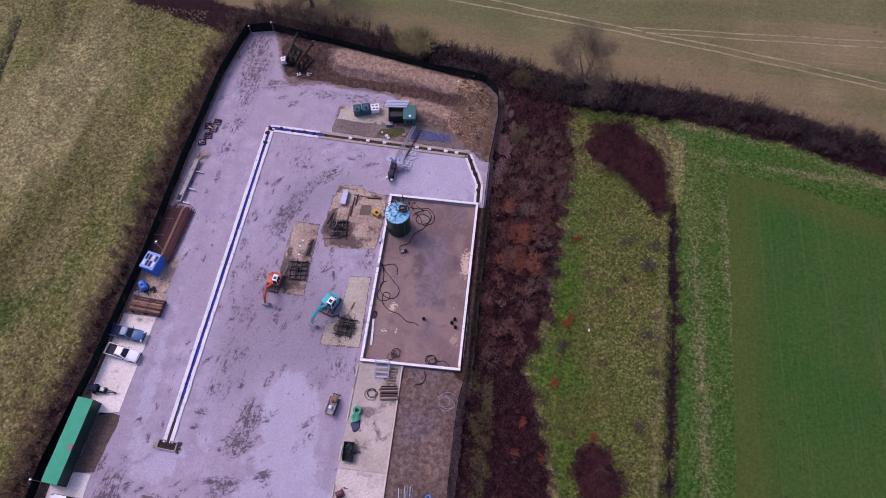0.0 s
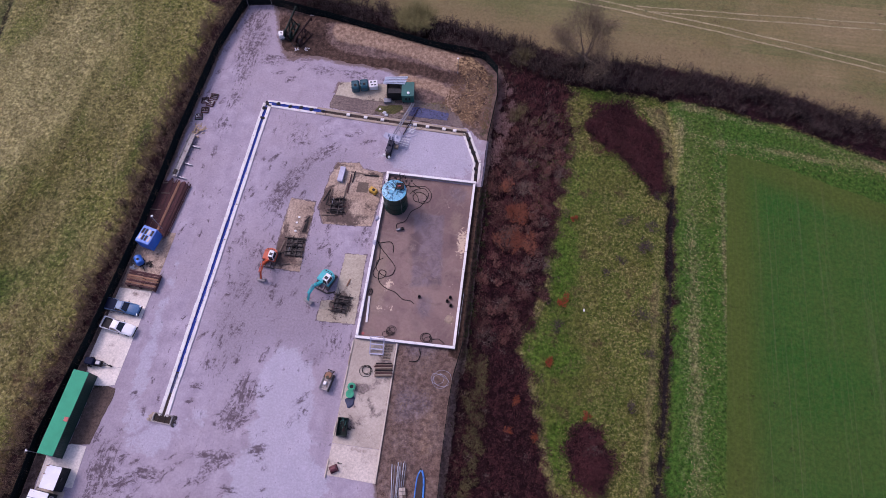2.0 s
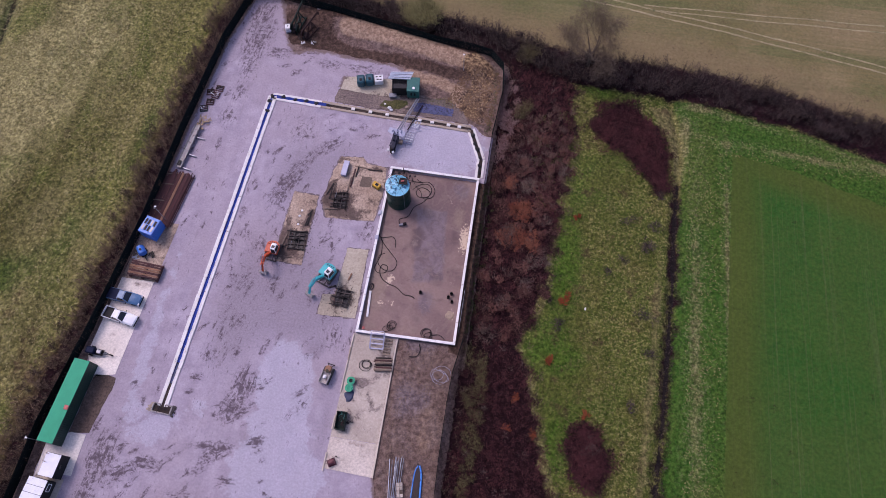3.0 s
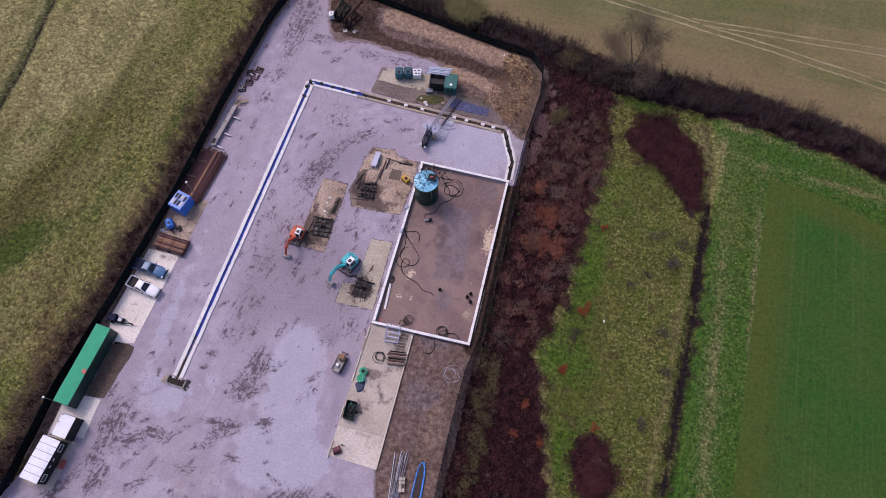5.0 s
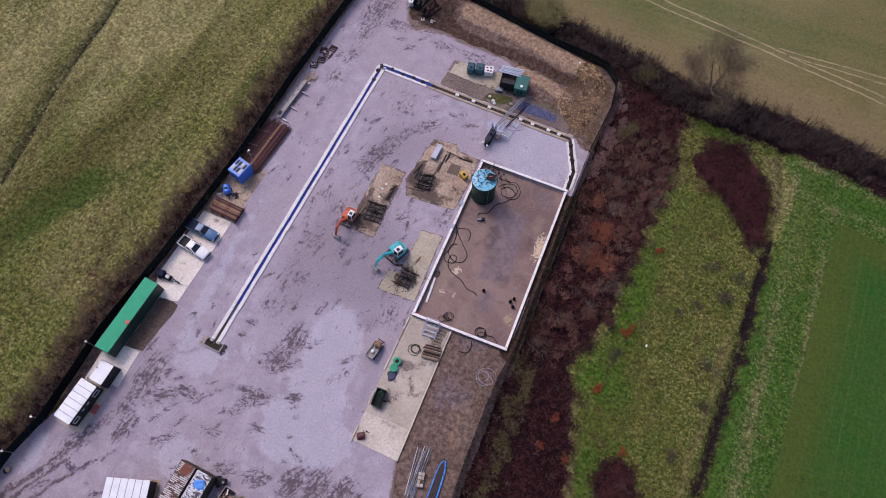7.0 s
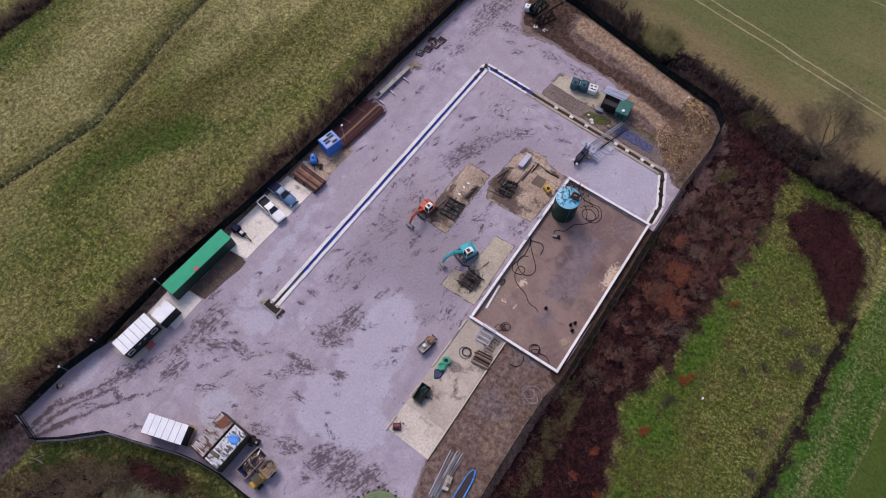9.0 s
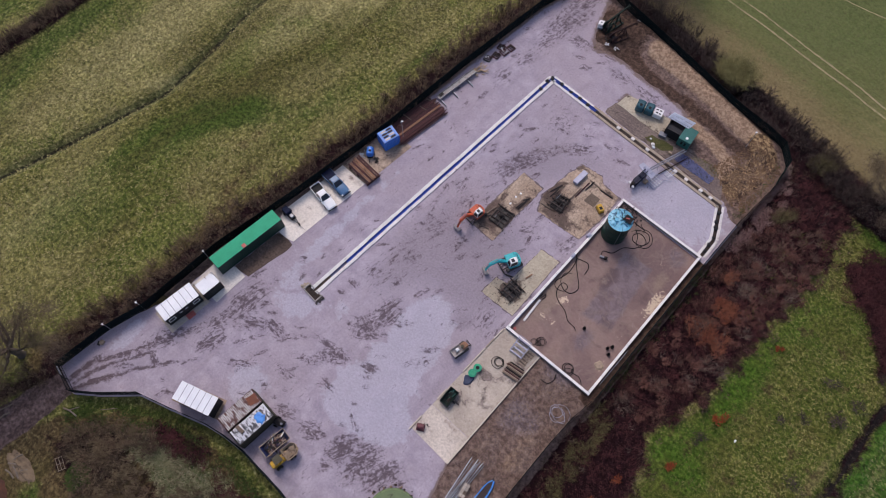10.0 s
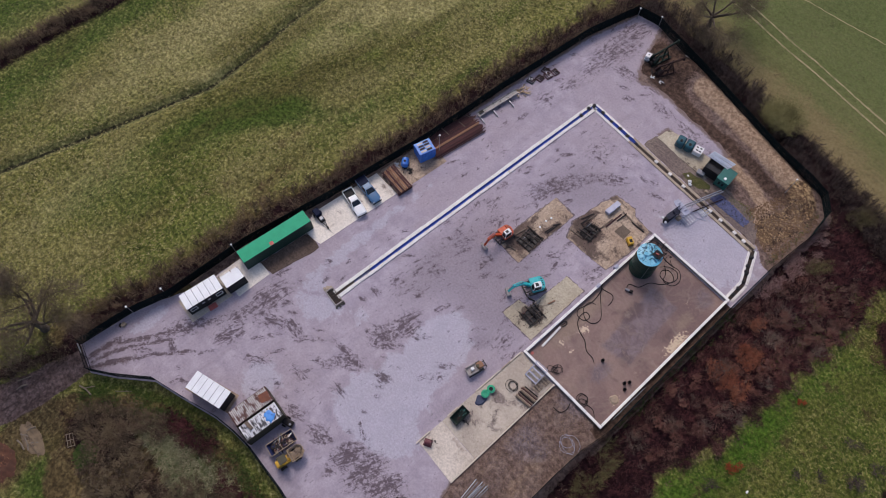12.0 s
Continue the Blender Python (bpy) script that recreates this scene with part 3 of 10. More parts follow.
M["tan_heap"] = surface("tan_clay_heap", (0.22, 0.155, 0.095), (0.13, 0.092, 0.058), 0.9, 0.95, spots=(0.09, 0.065, 0.045), spot_scale=1.6, spot_at=0.55, fine=5.0, bump=0.1)
M["rust_heap"] = surface("rusty_bracken_heap", (0.095, 0.036, 0.020), (0.055, 0.025, 0.017), 0.9, 0.95, spots=(0.22, 0.10, 0.05), spot_scale=2.0, spot_at=0.56, fine=5.0, bump=0.1)
M["olive_slab"] = make_slab("olive_grey_concrete", (0.46, 0.405, 0.315), (0.37, 0.315, 0.24), (0.075, 0.052, 0.042), 0.60, grit=0.4, soft=0.12)
M["patch_slab"] = make_slab("dark_patched_concrete", (0.155, 0.118, 0.090), (0.120, 0.090, 0.070), (0.07, 0.05, 0.04), 0.60, grit=0.4)
M["rust_plate"] = surface("dark_orange_rust_plate", (0.20, 0.070, 0.038), (0.12, 0.042, 0.028), 1.5, 0.85, spots=(0.05, 0.025, 0.02), spot_scale=2.5, spot_at=0.58)
M["skip_blue"] = surface("scratched_navy_steel", (0.014, 0.022, 0.095), (0.010, 0.015, 0.06), 1.0, 0.6, spots=(0.09, 0.06, 0.05), spot_scale=2.5)
M["twig_fire"] = make_twig("red_rust_bracken", (0.24, 0.055, 0.018), (0.26, 0.085, 0.032), (0.12, 0.04, 0.022))
M["clods"] = surface("golden_brown_clods", (0.118, 0.066, 0.034), (0.215, 0.135, 0.076), 0.5, 0.95, spots=(0.050, 0.028, 0.018), spot_scale=0.6, spot_at=0.50)
M["twig_russet"] = make_twig("russet_thorn_twigs", (0.032, 0.012, 0.011), (0.142, 0.060, 0.046), (0.22, 0.122, 0.096))

# ---- builders ----
def part(name, bm, material, parent=None, label=""):
    """Links a bmesh as one mesh object under a thing or a part."""
    me = bpy.data.meshes.new(name)
    bm.to_mesh(me)
    bm.free()
    return part_mesh(name, me, material, parent, label)


def part_mesh(name, me, material, parent=None, label=""):
    if material and not me.materials:
        me.materials.append(material)
    ob = new(name, me)
    if parent:
        ob.parent = parent
    return tagged(ob, label)


def thing(name, m, label, category, group=""):
    ob = new(name)
    ob.empty_display_size = 0.3
    ob.matrix_world = m
    return tagged(ob, label, category, group)


def box(bm, c, s, rz=0.0, bevel=0.0, rx=0.0, ry=0.0):
    m = Matrix.Translation(c) @ Euler((radians(rx), radians(ry), radians(rz))).to_matrix().to_4x4() @ Matrix.Diagonal((*s, 1))
    vs = bmesh.ops.create_cube(bm, size=1.0, matrix=m)["verts"]
    if bevel:
        es = list({e for v in vs for e in v.link_edges})
        bmesh.ops.bevel(bm, geom=es, offset=bevel, segments=1, affect='EDGES', profile=0.5)
    return bm


def rod(bm, a, b, r, r2=None, seg=8, caps=True):
    a, b = Vector(a), Vector(b)
    d = b - a
    q = d.to_track_quat('Z', 'Y').to_matrix().to_4x4()
    bmesh.ops.create_cone(bm, cap_ends=caps, segments=seg, radius1=r, radius2=r if r2 is None else r2, depth=d.length,
                          matrix=Matrix.Translation((a + b) / 2) @ q)
    return bm


def beam(bm, a, b, w, h, bevel=0.0):
    """A squared bar from a to b."""
    a, b = Vector(a), Vector(b)
    d = b - a
    m = Matrix.Translation((a + b) / 2) @ d.to_track_quat('X', 'Z').to_matrix().to_4x4() @ Matrix.Diagonal((d.length, w, h, 1))
    vs = bmesh.ops.create_cube(bm, size=1.0, matrix=m)["verts"]
    if bevel:
        bmesh.ops.bevel(bm, geom=list({e for v in vs for e in v.link_edges}), offset=bevel, segments=1, affect='EDGES', profile=0.5)
    return bm


def hose(bm, pts, r, seg=6):
    """A round tube along points."""
    pts = [Vector(p) for p in pts]
    rings = []
    for i, p in enumerate(pts):
        d = (pts[min(i + 1, len(pts) - 1)] - pts[max(i - 1, 0)]).normalized()
        side = d.cross(Vector((0, 0, 1)))
        side = side.normalized() if side.length > 1e-3 else Vector((1, 0, 0))
        up = side.cross(d)
        rings.append([bm.verts.new(p + (side * math.cos(k * 2 * math.pi / seg) + up * math.sin(k * 2 * math.pi / seg)) * r) for k in range(seg)])
    for r0, r1 in zip(rings, rings[1:]):
        for k in range(seg):
            bm.faces.new((r0[k], r0[(k + 1) % seg], r1[(k + 1) % seg], r1[k]))
    bm.faces.new(rings[0][::-1])
    bm.faces.new(rings[-1])
    return bm


def smooth_line(pts, step=0.3):
    """Catmull-Rom through points."""
    P = [Vector(p) for p in pts]
    out = []
    for i in range(len(P) - 1):
        p0, p1, p2, p3 = P[max(i - 1, 0)], P[i], P[i + 1], P[min(i + 2, len(P) - 1)]
        k = max(2, int((p2 - p1).length / step))
        for j in range(k):
            u = j / k
            out.append(0.5 * (2 * p1 + (p2 - p0) * u + (2 * p0 - 5 * p1 + 4 * p2 - p3) * u * u + (3 * p1 - p0 - 3 * p2 + p3) * u ** 3))
    return out + [P[-1]]


def prism(bm, outline, z0, z1, top=None):
    """An upright body over an outline (x, y); top: the outline of the upper face, if it differs."""
    lo = [bm.verts.new((x, y, z0)) for x, y in outline]
    hi = [bm.verts.new((x, y, z1)) for x, y in (top or outline)]
    n = len(lo)
    for i in range(n):
        bm.faces.new((lo[i], lo[(i + 1) % n], hi[(i + 1) % n], hi[i]))
    bm.faces.new(hi)
    bm.faces.new(lo[::-1])
    return bm


def side_prism(bm, outline, y0, y1):
    """A body whose side outline (x, z) is drawn out from y0 to y1."""
    a = [bm.verts.new((x, y0, z)) for x, z in outline]
    c = [bm.verts.new((x, y1, z)) for x, z in outline]
    n = len(a)
    for i in range(n):
        bm.faces.new((a[i], a[(i + 1) % n], c[(i + 1) % n], c[i]))
    bm.faces.new(a[::-1])
    bm.faces.new(c)
    bmesh.ops.recalc_face_normals(bm, faces=bm.faces)
    return bm


def raw_mesh(name, verts, faces, attrs=None):
    """A mesh from arrays of vertices and of faces with one count of corners."""
    verts, faces = np.asarray(verts, float), np.asarray(faces, np.int32)
    me = bpy.data.meshes.new(name)
    k = faces.shape[1]
    me.vertices.add(len(verts))
    me.vertices.foreach_set("co", verts.ravel())
    me.loops.add(faces.size)
    me.loops.foreach_set("vertex_index", faces.ravel())
    me.polygons.add(len(faces))
    me.polygons.foreach_set("loop_start", np.arange(len(faces), dtype=np.int32) * k)
    me.update(calc_edges=True)
    for key, val in (attrs or {}).items():
        a = me.attributes.new(key, 'FLOAT', 'POINT')
        a.data.foreach_set("value", np.asarray(val, np.float32))
    return me


def inside(X, Y, poly):
    """Signed distance to a polygon, positive inside."""
    d = np.full(X.shape, 1e9)
    odd = np.zeros(X.shape, bool)
    for (x0, y0), (x1, y1) in zip(poly, poly[1:] + poly[:1]):
        d = np.minimum(d, to_segment(X, Y, x0, y0, x1, y1))
        if y0 != y1:
            odd ^= ((Y < y0) != (Y < y1)) & (X < x0 + (Y - y0) * (x1 - x0) / (y1 - y0))
    return np.where(odd, d, -d)


def to_segment(X, Y, x0, y0, x1, y1):
    dx, dy = x1 - x0, y1 - y0
    u = np.clip(((X - x0) * dx + (Y - y0) * dy) / (dx * dx + dy * dy), 0, 1)
    return np.hypot(X - x0 - u * dx, Y - y0 - u * dy)


def to_line(X, Y, pts):
    d = np.full(X.shape, 1e9)
    for (x0, y0), (x1, y1) in zip(pts, pts[1:]):
        d = np.minimum(d, to_segment(X, Y, x0, y0, x1, y1))
    return d


def step_mask(sd, width):
    return np.clip(0.5 + sd / width, 0, 1)


def blob(X, Y, x, y, rx, ry, turn=0.0):
    c, s = math.cos(radians(turn)), math.sin(radians(turn))
    u, v = (X - x) * c + (Y - y) * s, -(X - x) * s + (Y - y) * c
    return np.exp(-(u / rx) ** 2 - (v / ry) ** 2)


def wobble(X, Y, seed, scale):
    """A cheap smooth noise of about -1 to 1."""
    rng = np.random.default_rng(seed)
    out = np.zeros(X.shape)
    for k in range(8):
        a, f, p = rng.uniform(0, 2 * math.pi), rng.uniform(0.6, 1.9) / scale, rng.uniform(0, 6.28)
        out += np.sin((X * math.cos(a) + Y * math.sin(a)) * f * 2 * math.pi + p)
    return out / 4.0


# ---- plan ----
FENCE_W = [(-44.8, -47.9), (-44.1, -40.0), (-42.5, -33.7), (-42.0, -20.0), (-39.8, -5.6), (-37.6, 13.5), (-36.6, 31.0), (-34.8, 50.8), (-32.4, 61.5)]
FENCE_N = [(-32.4, 61.5), (-27.9, 62.4), (-16.7, 60.3), (-6.9, 58.3), (4.0, 56.0), (10.4, 55.4), (13.9, 54.6), (16.3, 52.0), (16.8, 46.7), (16.0, 37.4),
           (15.9, 27.9), (15.9, 10.5), (16.0, 1.0), (15.2, -3.9), (15.0, -8.5), (15.0, -16.6), (15.4, -30.0)]
FENCE_S = [(-40.2, -48.9), (-37.0, -46.5), (-32.8, -42.6), (-28.0, -41.0), (-22.5, -39.0), (-19.4, -38.3), (-15.9, -37.9), (-8.4, -38.0), (2.0, -39.0)]
SITE = FENCE_W + FENCE_N[1:] + [(15.4, -42.0)] + FENCE_S[::-1]
SOIL_N = [(-24.0, 54.0), (-22.0, 50.8), (-18.7, 51.8), (-15.0, 51.8), (-10.9, 51.1), (-7.2, 51.0), (-4.0, 50.9), (-1.4, 49.9), (-0.6, 47.8), (2.4, 47.4), (2.6, 45.0), (13.0, 40.6), (15.6, 37.0), (17.5, 46.7), (17.0, 52.0), (13.9, 55.4),
          (4.0, 57.0), (-16.7, 61.0), (-26.0, 62.4)]
SOIL_S = [(6.3, 0.6), (15.6, 0.6), (15.6, -30.0), (9.0, -30.0), (7.5, -25.0), (6.2, -20.2)]
SOIL_WIDE = [(-24.0, 53.0), (-19.6, 49.0), (-14.5, 49.6), (-11.6, 46.2), (-12.2, 41.2), (12.0, 39.7), (15.4, 36.8), (17.5, 46.7), (17.0, 52.0), (13.9, 55.4), (4.0, 57.0), (-16.7, 61.0), (-26.0, 62.4)]
NORTH_EDGE = [(-140, 84), (-60, 76), (-36, 69), (-15, 66.0), (4, 64.5), (17, 61.5), (28, 59.5), (53, 58.5), (68, 55.5), (84, 50.5), (140, 33)]
SCRUB_E = [(29.5, 49.5), (31.0, 40.0), (30.0, 30.0), (28.5, 19.6), (28.0, 10.0), (24.6, 2.2), (27.2, -3.5), (29.3, -13.0), (32.0, -19.0), (34, -40), (34, -80)]
DITCH = [(46.5, 50.0), (48.2, 42.0), (48.2, 36.0), (47.5, 25.3), (47.4, 15.4), (47.0, 6.0), (46.6, -2.6), (46.1, -10.7), (45.6, -17.0), (44.0, -40.0), (42, -80)]
WET_DITCH = [(47.9, 33.0)] + DITCH[3:]
STREAM = [(-90, -75), (-80.7, -43.0), (-77.4, -30.0), (-73.8, -15.5), (-72.0, -7.2), (-72.9, 3.1), (-74.6, 13.3), (-75.0, 30.0), (-78, 60)]
TRACK = [(-44.0, -47.0), (-40.4, -49.0), (-40.6, -56.0), (-42.0, -63.5), (-44.0, -80), (-53, -80), (-48.0, -62.0), (-46.2, -56.0)]


def axis(lo, hi, step, far):
    mid = np.arange(lo, hi + 1e-6, step)
    out = np.array([4.0, 12.0, 30.0, 80.0, 220.0, 700.0, far])
    return np.concatenate([lo - out[::-1], mid, hi + out])


def grid_mesh(name, xs, ys, height, masks, level=None):
    X, Y = np.meshgrid(xs, ys)
    verts = np.stack([X, Y, height(X, Y)], -1).reshape(-1, 3)
    idx = np.arange(X.size).reshape(X.shape)
    faces = np.stack([idx[:-1, :-1], idx[:-1, 1:], idx[1:, 1:], idx[1:, :-1]], -1).reshape(-1, 4)
    if level is not None:                 # keep what lies inside, and draw its rim onto the edge line
        ok = (level(X, Y) > 0).ravel()
        faces = faces[ok[faces].all(1)]
        used = np.unique(faces)
        new_id = np.full(X.size, -1)
        new_id[used] = np.arange(len(used))
        verts, faces = verts[used], new_id[faces]
        x, y = verts[:, 0], verts[:, 1]
        d, e = level(x, y), 0.02
        gx, gy = (level(x + e, y) - d) / e, (level(x, y + e) - d) / e
        k = np.where(d < 0.3, d, 0) / np.maximum(gx * gx + gy * gy, 0.5)
        count = np.bincount(faces.ravel(), minlength=len(verts))
        k = np.where(count < 4, k, 0)
        verts[:, 0] -= gx * k
        verts[:, 1] -= gy * k
        return raw_mesh(name, verts, faces, {k: v(verts[:, 0], verts[:, 1]) for k, v in masks.items()})
    return raw_mesh(name, verts, faces, {k: v(X, Y).ravel() for k, v in masks.items()})


def ground_height(X, Y):
    near = np.clip(-inside(X, Y, SITE) / 3.0, 0, 1)
    z = (0.10 * wobble(X, Y, 3, 14.0) + 0.05 * wobble(X, Y, 4, 3.0)) * near - 0.06
    z -= 0.7 * np.exp(-(to_line(X, Y, DITCH) / 0.8) ** 2) + 0.75 * np.exp(-(to_line(X, Y, STREAM) / 1.0) ** 2)
    s = inside(X, Y, SOIL_N)
    along = to_line(X, Y, [(-17, 59), (-6.9, 56.6), (4.0, 54.2), (11.5, 52.4)])
    berm = 0.9 * np.clip(1.35 - along / 2.6, 0, 1)
    z += np.where(s > 0, np.clip(s, 0, 1) * (berm + 0.10 + 0.08 * wobble(X, Y, 6, 2.0) + 0.06 * wobble(X, Y, 7, 0.9)), 0)
    s = inside(X, Y, SOIL_S)
    z += np.where(s > 0, np.clip(s, 0, 1) * (0.12 + 0.07 * wobble(X, Y, 8, 2.2) + 0.05 * wobble(X, Y, 9, 0.8)), 0)
    return z


def north_side(X, Y):
    xs, ys = zip(*NORTH_EDGE)
    return Y - np.interp(X, xs, ys)


def east_of(X, Y, line):
    pts = sorted(line, key=lambda p: p[1])
    return X - np.interp(Y, [p[1] for p in pts], [p[0] for p in pts])


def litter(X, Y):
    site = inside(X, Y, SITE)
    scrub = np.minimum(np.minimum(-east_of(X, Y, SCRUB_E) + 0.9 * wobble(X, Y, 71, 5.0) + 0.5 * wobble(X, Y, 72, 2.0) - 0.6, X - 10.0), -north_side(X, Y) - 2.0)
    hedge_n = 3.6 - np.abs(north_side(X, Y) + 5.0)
    # gap between fence and hedge: its shade is the dark litter colour
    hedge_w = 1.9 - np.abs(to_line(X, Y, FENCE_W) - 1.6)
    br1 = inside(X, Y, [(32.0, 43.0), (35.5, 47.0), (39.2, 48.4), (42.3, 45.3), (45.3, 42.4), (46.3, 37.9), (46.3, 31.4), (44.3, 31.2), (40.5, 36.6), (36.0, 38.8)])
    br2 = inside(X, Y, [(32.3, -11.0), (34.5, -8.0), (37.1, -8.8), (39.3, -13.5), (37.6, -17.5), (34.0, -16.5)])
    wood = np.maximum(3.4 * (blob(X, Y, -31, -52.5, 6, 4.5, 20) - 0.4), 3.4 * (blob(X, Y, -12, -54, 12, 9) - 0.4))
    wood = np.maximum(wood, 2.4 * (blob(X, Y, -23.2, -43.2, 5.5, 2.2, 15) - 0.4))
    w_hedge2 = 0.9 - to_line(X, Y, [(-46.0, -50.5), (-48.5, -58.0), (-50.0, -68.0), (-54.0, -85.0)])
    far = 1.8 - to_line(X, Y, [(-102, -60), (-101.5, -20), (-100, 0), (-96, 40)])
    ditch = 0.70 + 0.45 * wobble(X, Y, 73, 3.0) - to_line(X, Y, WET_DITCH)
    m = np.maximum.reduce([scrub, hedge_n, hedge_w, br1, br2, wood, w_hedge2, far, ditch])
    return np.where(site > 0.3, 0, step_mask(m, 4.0))


